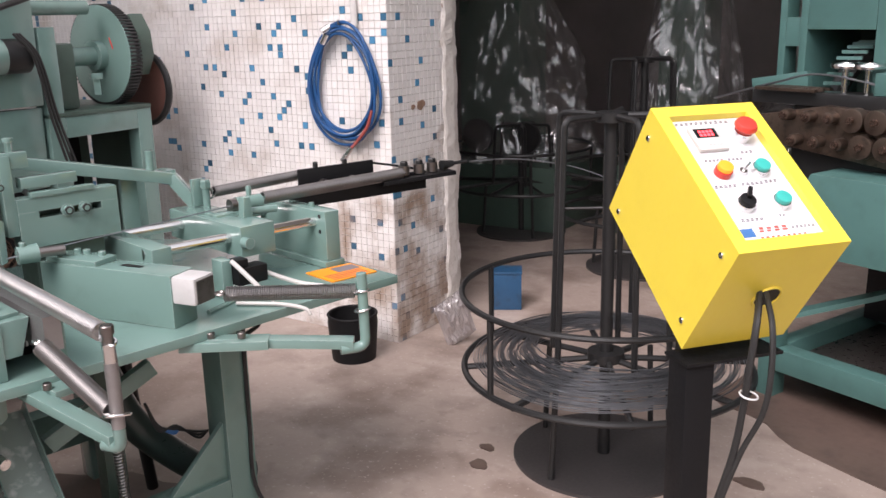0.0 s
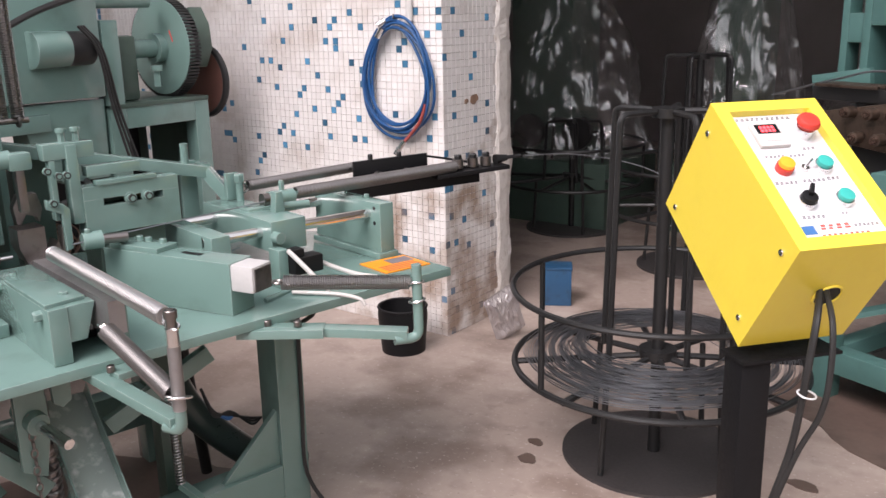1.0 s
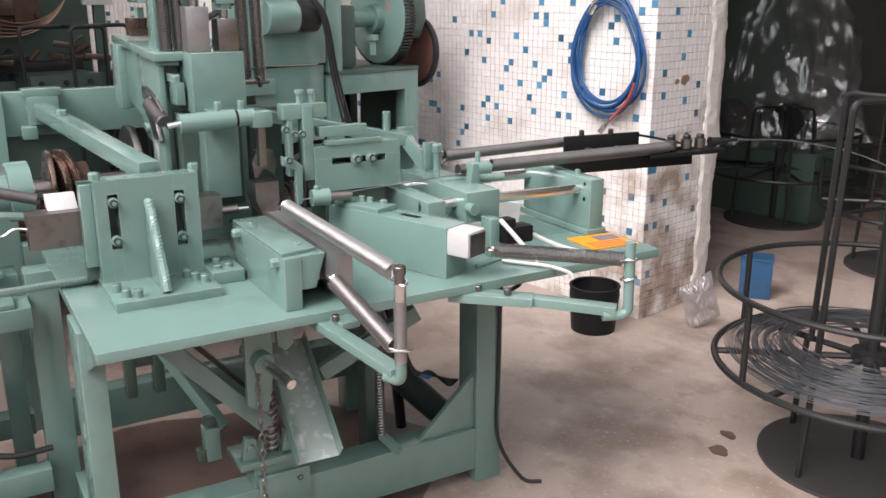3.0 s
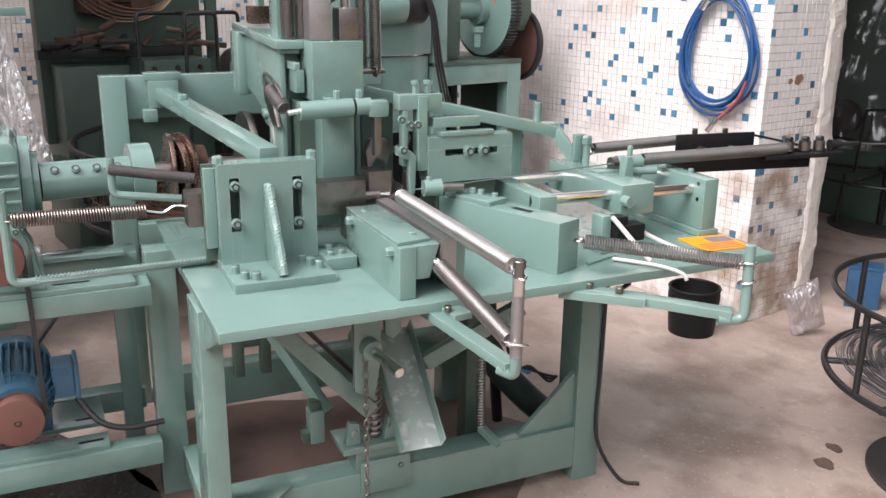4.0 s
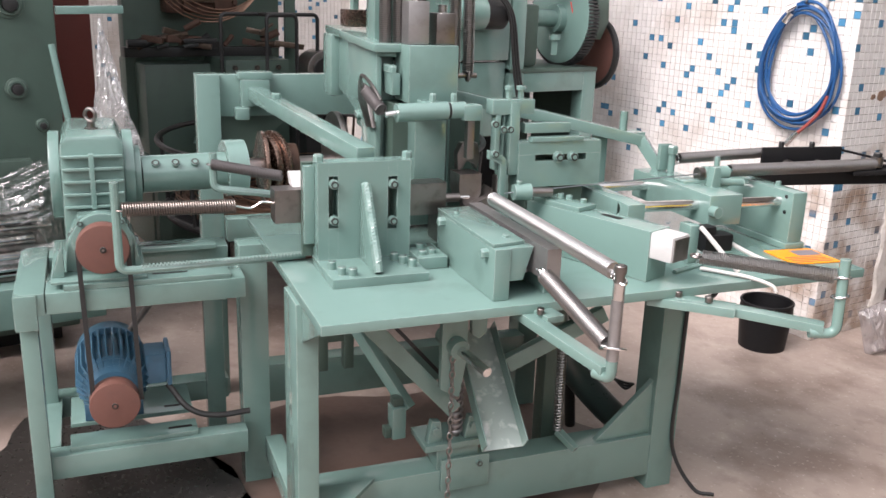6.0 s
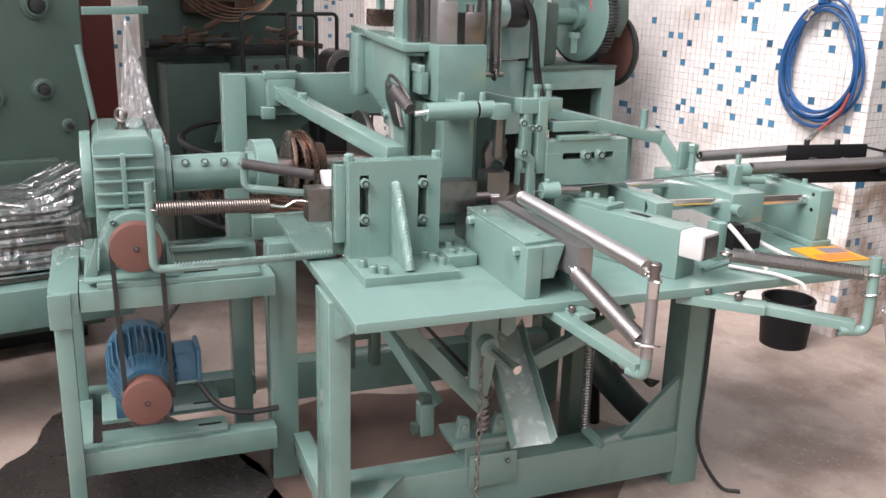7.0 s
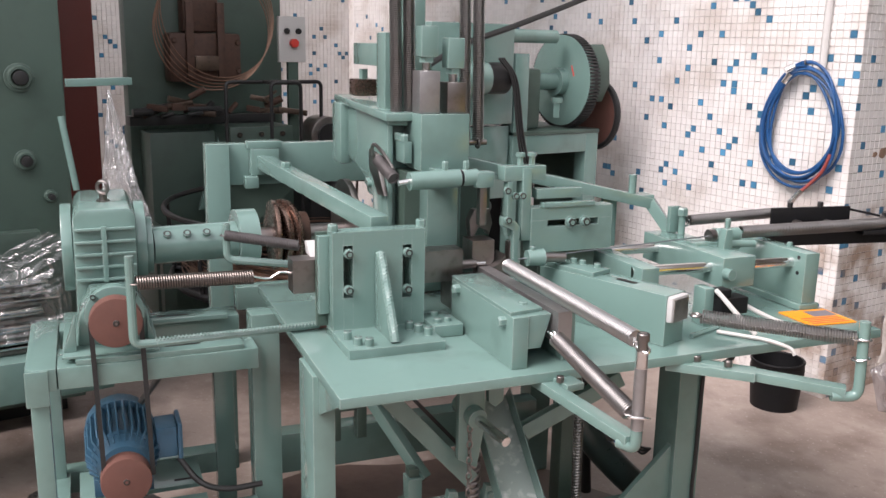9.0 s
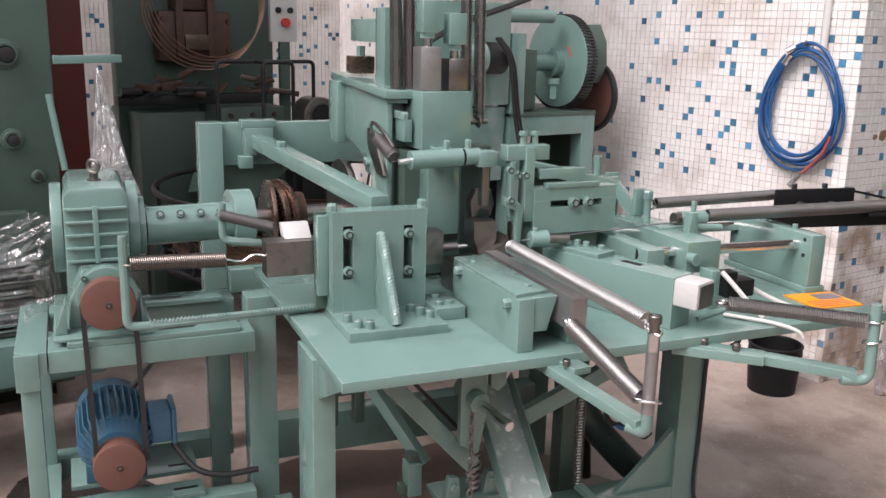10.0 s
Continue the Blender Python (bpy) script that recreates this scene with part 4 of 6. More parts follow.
# straightener and long tension springs towards the reel
st = part("wire_straightener", bar(bmesh.new(), (1.54, 0.50, 0.990), (1.80, 0.44, 0.995), 0.012, 0.062), BLACK, machine, "black wire straightener bar on long springs", bevel=0.002)
part("lower_plate", bar(bmesh.new(), (1.46, 0.44, 0.945), (1.93, 0.325, 0.955), 0.012, 0.060), BLACK, st, bevel=0.002)
part("shelf", bar(bmesh.new(), (1.75, 0.355, 0.965), (2.02, 0.295, 0.972), 0.075, 0.014), BLACK, st, bevel=0.002)
part("stay", tube(bmesh.new(), curve_through([(1.80, 0.44, 1.015), (1.87, 0.40, 1.0), (1.93, 0.33, 0.985)]), 0.004, 6), BLACK, st)
for k, (u, v) in enumerate(((1.60, 0.487), (1.70, 0.463))):
    bolt("bolt", (u, v, 1.022), (0, 0, 1), st, 0.008, 0.018, BLACK_STEEL, socket=False)
    part("roller", cyl(bmesh.new(), (u + 0.01, v - 0.02, 0.972), (u + 0.008, v - 0.04, 0.972), 0.015), STEEL_DARK, st)
for u, v in ((1.845, 0.335), (1.90, 0.322), (1.95, 0.312)):
    part("roller", cyl(bmesh.new(), (u, v, 0.98), (u, v, 1.01), 0.018, seg=14), STEEL_DARK, st)
    bolt("bolt", (u, v, 1.01), (0, 0, 1), st, 0.012, 0.014, BLACK_STEEL, socket=False)
part("wire_inlet", cyl(bmesh.new(), (1.985, 0.302, 0.995), (2.03, 0.292, 0.998), 0.018, 0.010), BLACK_STEEL, st)
part("wire_tip", cyl(bmesh.new(), (2.03, 0.292, 0.998), (2.085, 0.280, 1.0), 0.006), BLACK_STEEL, st)
bm = tube(bmesh.new(), [(0.60, 0.392, 0.946), (1.23, 0.400, 0.970)], 0.002, 6)
part("fed_wire", bm, WIRE_GREY, machine)

# gearbox, pulleys and motor on the side frame
RAIL_Z, FOOT_Z = 0.640, 0.698
for b in ((-0.565, 0.605, RAIL_Z, -0.062, 0.725, FOOT_Z), (-0.565, 0.93, RAIL_Z, -0.062, 1.035, FOOT_Z), (-0.625, 0.64, 0.15, -0.062, 0.70, 0.22), (-0.625, 1.02, 0.15, -0.062, 1.09, 0.22), (-0.625, 0.701, 0.15, -0.565, 1.019, 0.22)):
    part("side_rail", box(bmesh.new(), *b), GREEN, machine, bevel=0.006)
part("end_rail", prism(bmesh.new(), [(-0.566, 0.60), (-0.566, 1.04), (-0.615, 1.04), (-0.640, 1.015), (-0.640, 0.625), (-0.622, 0.60)], "z", RAIL_Z, FOOT_Z + 0.002), GREEN, machine, bevel=0.006)
for b in ((-0.632, 0.612, 0.0, -0.588, 0.665, 0.639), (-0.625, 0.985, 0.0, -0.575, 1.03, 0.639), (-0.135, 1.00, 0.0, -0.075, 1.05, 0.639)):
    part("side_post", box(bmesh.new(), *b), GREEN, machine, bevel=0.005)
part("corner_plate", box(bmesh.new(), -0.640, 0.594, 0.604, -0.585, 0.6045, 0.698), GREEN, machine, bevel=0.004)
for b in ((-0.52, 0.61, FOOT_Z + 0.0005, -0.10, 0.70, FOOT_Z + 0.014), (-0.52, 0.90, FOOT_Z + 0.0005, -0.10, 0.965, FOOT_Z + 0.014)):
    rail = part("slotted_rail", box(bmesh.new(), *b), GREEN, machine, bevel=0.002)
    part("slot", box(bmesh.new(), -0.30, (b[1] + b[4]) / 2 - 0.006, b[5] + 0.0002, -0.21, (b[1] + b[4]) / 2 + 0.006, b[5] + 0.0006), BLACK, rail)
part("belt_stay", tube(bmesh.new(), [(-0.40, 0.93, 0.40), (-0.215, 0.93, 0.639)], 0.010, 8), STEEL_DARK, machine)
gear = part("gearbox", prism(bmesh.new(), [(-0.512, 0.735), (-0.350, 0.735), (-0.346, 1.035), (-0.362, 1.058), (-0.490, 1.058), (-0.508, 1.035)], "y", 0.83, 1.17), GREEN, machine, "green ribbed worm gearbox with an eye bolt", bevel=0.010)
part("flange", cyl(bmesh.new(), (-0.346, 0.985, 0.925), (-0.318, 0.985, 0.925), 0.125, seg=32), GREEN, gear, bevel=0.004)
part("flange_boss", cyl(bmesh.new(), (-0.318, 0.965, 0.922), (-0.300, 0.965, 0.922), 0.085, seg=28), GREEN, gear, bevel=0.004)
part("flange", cyl(bmesh.new(), (-0.540, 0.985, 0.925), (-0.511, 0.985, 0.925), 0.125, seg=32), GREEN, gear, bevel=0.004)
for i in range(5):
    z = 0.862 + i * 0.0345
    part("fin", box(bmesh.new(), -0.507, 0.812, z, -0.352, 0.8295, z + 0.008), GREEN, gear, bevel=0.003)
part("fin", box(bmesh.new(), -0.438, 0.811, 0.858, -0.424, 0.8295, 1.012), GREEN, gear, bevel=0.003)
part("worm_housing", prism(bmesh.new(), [(-0.515, 0.7195), (-0.325, 0.7195), (-0.335, 0.80), (-0.365, 0.855), (-0.475, 0.855), (-0.505, 0.80)], "y", 0.70, 0.829), GREEN, gear, bevel=0.008)
part("bearing_cap", cyl(bmesh.new(), (-0.419, 0.655, 0.812), (-0.419, 0.70, 0.812), 0.074, seg=32), GREEN, gear, bevel=0.004)
for q in (-0.05, 0.05):
    bolt("bolt", (-0.419 + q, 0.655, 0.862), (0, -1, 0), gear, 0.008, 0.006)
part("foot", box(bmesh.new(), -0.550, 0.622, FOOT_Z + 0.0145, -0.315, 1.03, FOOT_Z + 0.022), GREEN, gear, bevel=0.003)
part("foot_web", prism(bmesh.new(), [(-0.548, 0.7205), (-0.516, 0.7205), (-0.516, 0.81)], "y", 0.655, 0.70), GREEN, gear, bevel=0.003)
part("foot_web", prism(bmesh.new(), [(-0.318, 0.7205), (-0.340, 0.7205), (-0.340, 0.79)], "y", 0.68, 0.70), GREEN, gear, bevel=0.003)
bm = ring(bmesh.new(), (-0.425, 0.945, 1.098), (0.6, 0.8, 0), 0.017, 0.0055, 20, 8)
cyl(bm, (-0.425, 0.945, 1.055), (-0.425, 0.945, 1.078), 0.011, seg=8)
cyl(bm, (-0.425, 0.945, 1.055), (-0.425, 0.945, 1.063), 0.018, seg=6)
part("eye_bolt", bm, STEEL_DARK, gear, "steel lifting eye bolt")
part("output_tube", cyl(bmesh.new(), (-0.300, 0.95, 0.922), (-0.06, 0.97, 0.922), 0.055, seg=28), GREEN, gear)
for k in range(4):
    bolt("bolt", (-0.26 + k * 0.055, 0.912, 0.958), (0, -0.7, 0.7), gear, 0.012, 0.008)
wheel_hub = part("cam_hub", cyl(bmesh.new(), (-0.06, 0.98, 0.925), (0.0, 0.985, 0.925), 0.085, seg=32), GREEN, machine, "pale green cam hub")
cam_a = part("cam_wheel", cyl(cyl(cyl(bmesh.new(), (0.052, 0.99, 0.925), (0.066, 0.99, 0.925), 0.108, seg=40), (0.066, 0.99, 0.925), (0.086, 0.995, 0.925), 0.094, seg=40), (0.086, 0.99, 0.925), (0.100, 0.995, 0.925), 0.108, seg=40), RUSTY, machine, "worn bare steel cam wheel with a groove", bevel=0.004)
cam_b = part("cam_wheel", cyl(bmesh.new(), (0.135, 1.0, 0.92), (0.165, 1.0, 0.92), 0.070, seg=36), RUST, machine, "dark oily cam wheel", bevel=0.006)
cam_c = part("cam_wheel", cyl(bmesh.new(), (0.285, 1.01, 0.93), (0.306, 1.01, 0.93), 0.155, seg=40), STEEL_DARK, machine, "thin dark cam disc", bevel=0.003)
part("cam_shaft", cyl(bmesh.new(), (0.0, 0.99, 0.92), (0.60, 1.02, 0.92), 0.030, seg=16), STEEL_DARK, machine)
up_pulley = part("pulley", cyl(bmesh.new(), (-0.419, 0.575, 0.811), (-0.419, 0.620, 0.811), 0.064, seg=32), BROWN, machine, "dull red belt pulley", bevel=0.003)
part("pulley_shaft", cyl(bmesh.new(), (-0.419, 0.6205, 0.811), (-0.419, 0.70, 0.811), 0.018), STEEL_DARK, up_pulley)
bolt("bolt", (-0.419, 0.575, 0.811), (0, -1, 0), up_pulley, 0.008, 0.004, STEEL_DARK)
lo_pulley = part("pulley", cyl(bmesh.new(), (-0.418, 0.570, 0.382), (-0.418, 0.62, 0.382), 0.064, seg=32), BROWN, machine, "dull red belt pulley", bevel=0.003)
bolt("bolt", (-0.418, 0.570, 0.382), (0, -1, 0), lo_pulley, 0.009, 0.003, BROWN)
for s in (-1, 1):
    part("drive_belt", bar(bmesh.new(), (-0.410 + s * 0.060, 0.60, 0.380), (-0.419 + s * 0.060, 0.60, 0.811), 0.014, 0.012), RUBBER, machine, "black V-belt")
motor = part("motor", cyl(bmesh.new(), (-0.42, 0.72, 0.375), (-0.42, 0.93, 0.375), 0.080, seg=32), BLUE, machine, "blue finned electric motor")
for i in range(30):
    a = 2 * math.pi * i / 30
    m = Matrix.Translation((-0.42, 0, 0.375)) @ Euler((0, a, 0)).to_matrix().to_4x4()
    part("cooling_fin", prism(bmesh.new(), [(0.066, 0.700), (0.070, 0.694), (0.097, 0.745), (0.099, 0.915), (0.078, 0.915)], "z", -0.0024, 0.0024, m), BLUE, motor)
part("end_bell", cyl(bmesh.new(), (-0.42, 0.675, 0.375), (-0.42, 0.735, 0.375), 0.060, 0.084, 32), BLUE, motor)
part("fan_cowl", cyl(bmesh.new(), (-0.42, 0.915, 0.375), (-0.42, 0.985, 0.375), 0.100, 0.095, 32), BLUE, motor, bevel=0.004)
part("terminal_box", box(box(bmesh.new(), -0.330, 0.75, 0.350, -0.272, 0.85, 0.440), -0.272, 0.742, 0.342, -0.258, 0.858, 0.450), BLUE, motor, bevel=0.010)
part("shaft", cyl(bmesh.new(), (-0.42, 0.62, 0.375), (-0.42, 0.70, 0.375), 0.02), STEEL, motor)
part("foot", box(bmesh.new(), -0.50, 0.80, 0.235, -0.34, 0.90, 0.290), BLUE, motor, bevel=0.003)
for v0, v1 in ((0.655, 0.735), (0.80, 0.98)):
    plate = part("motor_plate", box(bmesh.new(), -0.54, v0, 0.2205, -0.20, v1, 0.234), GREEN, machine, bevel=0.002)
    part("slot", box(bmesh.new(), -0.28, v0 + 0.03, 0.2342, -0.215, v0 + 0.042, 0.2346), BLACK, plate)
part("motor_cable", tube(bmesh.new(), curve_through([(-0.27, 0.76, 0.34), (-0.22, 0.70, 0.285), (-0.15, 0.68, 0.262), (-0.05, 0.68, 0.262)]), 0.009, 8), RUBBER, machine, "black motor cable")
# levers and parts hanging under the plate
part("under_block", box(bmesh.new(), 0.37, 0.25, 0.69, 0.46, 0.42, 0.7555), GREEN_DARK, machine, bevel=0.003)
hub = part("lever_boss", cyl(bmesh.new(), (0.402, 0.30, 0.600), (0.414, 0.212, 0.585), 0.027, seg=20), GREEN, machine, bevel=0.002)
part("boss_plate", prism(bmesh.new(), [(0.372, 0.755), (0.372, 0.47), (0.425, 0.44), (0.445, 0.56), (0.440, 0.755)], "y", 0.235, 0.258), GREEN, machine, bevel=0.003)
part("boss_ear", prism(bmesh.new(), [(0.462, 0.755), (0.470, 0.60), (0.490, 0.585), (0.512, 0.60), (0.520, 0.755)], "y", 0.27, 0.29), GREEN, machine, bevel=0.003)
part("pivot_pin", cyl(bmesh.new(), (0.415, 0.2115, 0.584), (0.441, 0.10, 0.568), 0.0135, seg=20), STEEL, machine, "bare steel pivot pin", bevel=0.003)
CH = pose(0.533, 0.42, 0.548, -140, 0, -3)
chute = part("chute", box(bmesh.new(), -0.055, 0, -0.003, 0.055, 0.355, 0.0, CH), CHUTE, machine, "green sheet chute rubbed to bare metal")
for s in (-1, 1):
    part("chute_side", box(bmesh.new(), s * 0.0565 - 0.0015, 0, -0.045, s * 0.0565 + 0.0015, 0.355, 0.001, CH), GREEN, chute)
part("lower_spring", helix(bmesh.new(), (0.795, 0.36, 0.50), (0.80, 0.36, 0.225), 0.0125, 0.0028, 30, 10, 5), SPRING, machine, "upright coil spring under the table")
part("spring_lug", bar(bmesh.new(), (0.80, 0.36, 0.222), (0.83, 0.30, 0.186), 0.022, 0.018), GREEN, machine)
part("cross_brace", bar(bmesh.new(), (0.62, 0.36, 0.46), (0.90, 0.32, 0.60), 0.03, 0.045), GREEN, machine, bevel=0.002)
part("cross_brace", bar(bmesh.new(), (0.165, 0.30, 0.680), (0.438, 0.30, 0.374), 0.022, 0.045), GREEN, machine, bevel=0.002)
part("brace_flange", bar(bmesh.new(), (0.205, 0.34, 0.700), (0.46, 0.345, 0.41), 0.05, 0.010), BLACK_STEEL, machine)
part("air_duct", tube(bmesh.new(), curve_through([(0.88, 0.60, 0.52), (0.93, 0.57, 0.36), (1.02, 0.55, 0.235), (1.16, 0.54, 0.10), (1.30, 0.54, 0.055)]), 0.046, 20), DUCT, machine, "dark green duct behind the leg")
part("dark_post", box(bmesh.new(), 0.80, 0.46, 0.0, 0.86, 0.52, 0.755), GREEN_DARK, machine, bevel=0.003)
part("link_rod", cyl(bmesh.new(), (0.462, 0.34, 0.60), (0.466, 0.35, 0.269), 0.0125), STEEL_DARK, machine)
part("link_spring", helix(bmesh.new(), (0.465, 0.35, 0.465), (0.467, 0.35, 0.275), 0.0165, 0.0052, 10, 12, 6), GREY_STEEL, machine, "heavy coil spring on its rod")
part("spring_seat", box(bmesh.new(), 0.362, 0.305, 0.250, 0.535, 0.43, 0.268), GREEN, machine, bevel=0.002)
part("seat_block", box(bmesh.new(), 0.40, 0.315, 0.186, 0.525, 0.40, 0.2495), GREEN, machine, bevel=0.003)
part("welded_plate", box(bmesh.new(), 0.408, 0.298, 0.125, 0.552, 0.309, 0.222), GREEN, machine, bevel=0.003)
bolt("bolt", (0.52, 0.298, 0.20), (0, -1, 0), machine, 0.009, 0.010)
for u in (0.395, 0.505):
    part("seat_lug", prism(bmesh.new(), [(u - 0.022, 0.2685), (u + 0.022, 0.2685), (u + 0.016, 0.33), (u - 0.010, 0.335)], "y", 0.32, 0.345), GREEN, machine, bevel=0.003)
    bolt("bolt", (u, 0.32, 0.308), (0, -1, 0), machine, 0.010, 0.012, socket=False)
ped = part("linkage", box(bmesh.new(), 0.305, 0.42, 0.24, 0.345, 0.47, 0.335), GREEN, machine, bevel=0.003)
for b in ((0.285, 0.425, 0.245, 0.304, 0.455, 0.275), (0.31, 0.43, 0.336, 0.34, 0.465, 0.36)):
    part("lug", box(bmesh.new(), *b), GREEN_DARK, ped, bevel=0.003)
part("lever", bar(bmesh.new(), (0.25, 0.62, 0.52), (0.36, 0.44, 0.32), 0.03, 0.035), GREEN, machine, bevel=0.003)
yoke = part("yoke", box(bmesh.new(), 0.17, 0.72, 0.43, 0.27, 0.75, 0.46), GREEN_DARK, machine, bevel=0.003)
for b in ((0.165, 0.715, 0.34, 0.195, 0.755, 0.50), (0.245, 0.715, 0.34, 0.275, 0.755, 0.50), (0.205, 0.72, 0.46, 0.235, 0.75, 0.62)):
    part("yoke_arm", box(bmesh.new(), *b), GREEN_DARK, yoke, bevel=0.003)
bm = bmesh.new()
for i in range(22):
    a = (1, 0, 0) if i % 2 else (0, 1, 0)
    m = Matrix.Translation((0.400, 0.228, 0.60 - i * 0.022)) @ (Matrix.Diagonal((1, 1, 1.5, 1)))
    n0 = len(bm.verts)
    ring(bm, (0, 0, 0), a, 0.007, 0.0022, 10, 5)
    bm.verts.ensure_lookup_table()
    bmesh.ops.transform(bm, matrix=m, verts=bm.verts[n0:])
part("chain", bm, STEEL_DARK, machine, "hanging steel chain")
part("air_cable", tube(bmesh.new(), curve_through([(0.99, 0.02, 0.725), (1.10, 0.10, 0.715), (1.16, 0.26, 0.665), (1.172, 0.30, 0.60), (1.172, 0.305, 0.35), (1.172, 0.30, 0.14), (1.22, 0.24, 0.02), (1.27, 0.20, 0.01)]), 0.006, 8), RUBBER, machine, "black cable tied to the table leg")
part("air_leg", cyl(bmesh.new(), (0.95, 0.62, 0.62), (1.02, 0.66, 0.06), 0.018), BLACK_STEEL, machine)
part("blue_tie", tube(bmesh.new(), curve_through([(0.985, 0.47, 0.335), (1.01, 0.46, 0.318), (1.03, 0.465, 0.325)]), 0.007, 6), INK_BLUE, machine)
for k in range(3):
    part("loose_cable", tube(bmesh.new(), curve_through([(0.95, 0.50, 0.42), (0.97, 0.47, 0.35 - k * 0.008), (1.02, 0.46, 0.325 + k * 0.006), (1.08, 0.45, 0.30 - k * 0.010), (1.12, 0.46, 0.285)]), 0.004, 6), RUBBER, machine)


# ---- control box on its post ----
def control_box():
    th = empty("control_box", pose(-0.802, 1.894, 1.046, 35, 0, 51.41), "bright yellow steel control box with push buttons on a black post", "control box")
    w, l, d = 0.253, 0.416, 0.310
    bm = bmesh.new()
    box(bm, 0, 0, -d, w, l, -0.020)
    for b in ((0, 0, -0.020, w, 0.030, 0), (0, l - 0.030, -0.020, w, l, 0), (0, 0.030, -0.020, 0.030, l - 0.030, 0), (w - 0.030, 0.030, -0.020, w, l - 0.030, 0)):
        box(bm, *b)
    bmesh.ops.remove_doubles(bm, verts=bm.verts, dist=1e-5)
    part("housing", bm, YELLOW, th, bevel=0.0)
    panel = part("front_panel", box(bmesh.new(), 0.0305, 0.0305, -0.0196, w - 0.0305, l - 0.0305, -0.016), WHITE, th, "white panel printed with small characters")
    z = -0.016
    for x, y, mat, name in ((0.084, 0.222, LAMP_ON, "indicator_lamp"), (0.171, 0.219, CYAN, "push_button"), (0.168, 0.125, CYAN, "push_button"), (0.086, 0.127, BLACK, "selector_switch")):
        body = part(name, cyl(bmesh.new(), (x, y, z), (x, y, z + 0.014), 0.0185, seg=28), RED if mat is LAMP_ON else STEEL, panel, bevel=0.001)
        part("cap", cyl(bmesh.new(), (x, y, z + 0.0142), (x, y, z + 0.024), 0.0165, seg=28), mat, body, bevel=0.002)
        if mat is BLACK:
            part("pointer", bar(bmesh.new(), (x, y, z + 0.027), (x + 0.016, y + 0.026, z + 0.027), 0.008, 0.008), BLACK, body)
    stop = part("emergency_stop", cyl(bmesh.new(), (0.179, 0.322, z), (0.179, 0.322, z + 0.022), 0.020, seg=28), STEEL, panel)
    part("mushroom_cap", cyl(cyl(bmesh.new(), (0.179, 0.322, z + 0.022), (0.179, 0.322, z + 0.034), 0.017, 0.026, 30), (0.179, 0.322, z + 0.034), (0.179, 0.322, z + 0.044), 0.026, 0.021, 30), RED, stop, "red mushroom push button", bevel=0.002)
    disp = part("counter", box(bmesh.new(), 0.062, 0.284, z, 0.132, 0.354, z + 0.010), PIPE_GREY, panel, "grey digital counter", bevel=0.003)
    part("screen", box(bmesh.new(), 0.071, 0.320, z + 0.0101, 0.123, 0.347, z + 0.0108), BLACK, disp)
    for i in range(4):
        for r in range(2):
            part("digit", box(bmesh.new(), 0.080 + i * 0.009, 0.324 + r * 0.010, z + 0.0109, 0.0865 + i * 0.009, 0.3315 + r * 0.010, z + 0.0112), LED, disp)
    for i in range(5):
        part("key", box(bmesh.new(), 0.076 + i * 0.009, 0.298, z + 0.0101, 0.082 + i * 0.009, 0.305, z + 0.0115), WHITE, disp)
    part("toggle_switch", cyl(cyl(bmesh.new(), (0.130, 0.219, z), (0.130, 0.219, z + 0.009), 0.009, seg=6), (0.130, 0.219, z + 0.009), (0.142, 0.227, z + 0.024), 0.003, 0.004, 8), STEEL, panel)
    rng = random.Random(7)
    rows = [(0.045, 0.371, 11, INK, 0.009), (0.158, 0.275, 3, INK, 0.008), (0.062, 0.258, 5, INK, 0.007), (0.118, 0.257, 4, INK, 0.007), (0.048, 0.182, 5, INK, 0.008), (0.112, 0.184, 5, INK, 0.008),
            (0.168, 0.186, 3, INK, 0.008), (0.060, 0.088, 5, INK, 0.008), (0.150, 0.093, 2, INK, 0.006), (0.085, 0.058, 4, INK_RED, 0.013), (0.160, 0.060, 6, INK, 0.007), (0.078, 0.038, 9, INK_RED, 0.009)]
    for x, y, n, mat, h in rows:
        bm = bmesh.new()
        for i in range(n):
            x0 = x + i * h * 1.35
            if x0 + h > w - 0.034:
                break
            box(bm, x0, y, z + 0.0001, x0 + h * rng.uniform(0.6, 1.0), y + h * 0.35, z + 0.0005)
            box(bm, x0 + h * 0.2, y + h * 0.5, z + 0.0001, x0 + h * 0.9, y + h * rng.uniform(0.8, 1.0), z + 0.0005)
        part("print_line", bm, mat, panel)
    part("print_mark", box(bmesh.new(), 0.037, 0.048, z + 0.0001, 0.072, 0.070, z + 0.0005), INK_BLUE, panel)
    for y, zz in ((0.035, -0.045), (l - 0.035, -0.055), (0.04, -d + 0.05), (l - 0.04, -d + 0.03)):
        bolt("screw", (0, y, zz), (-1, 0, 0), th, 0.007, 0.004, STEEL)
    bm = bmesh.new()
    cyl(bm, (0.135, -0.0005, -0.155), (0.135, 0.001, -0.155), 0.030, seg=32)
    part("cable_hole", bm, BLACK, th)
    part("grommet", ring(bmesh.new(), (0.135, -0.001, -0.155), (0, 1, 0), 0.031, 0.003, 32, 6), YELLOW, th)
    return th


control_box()


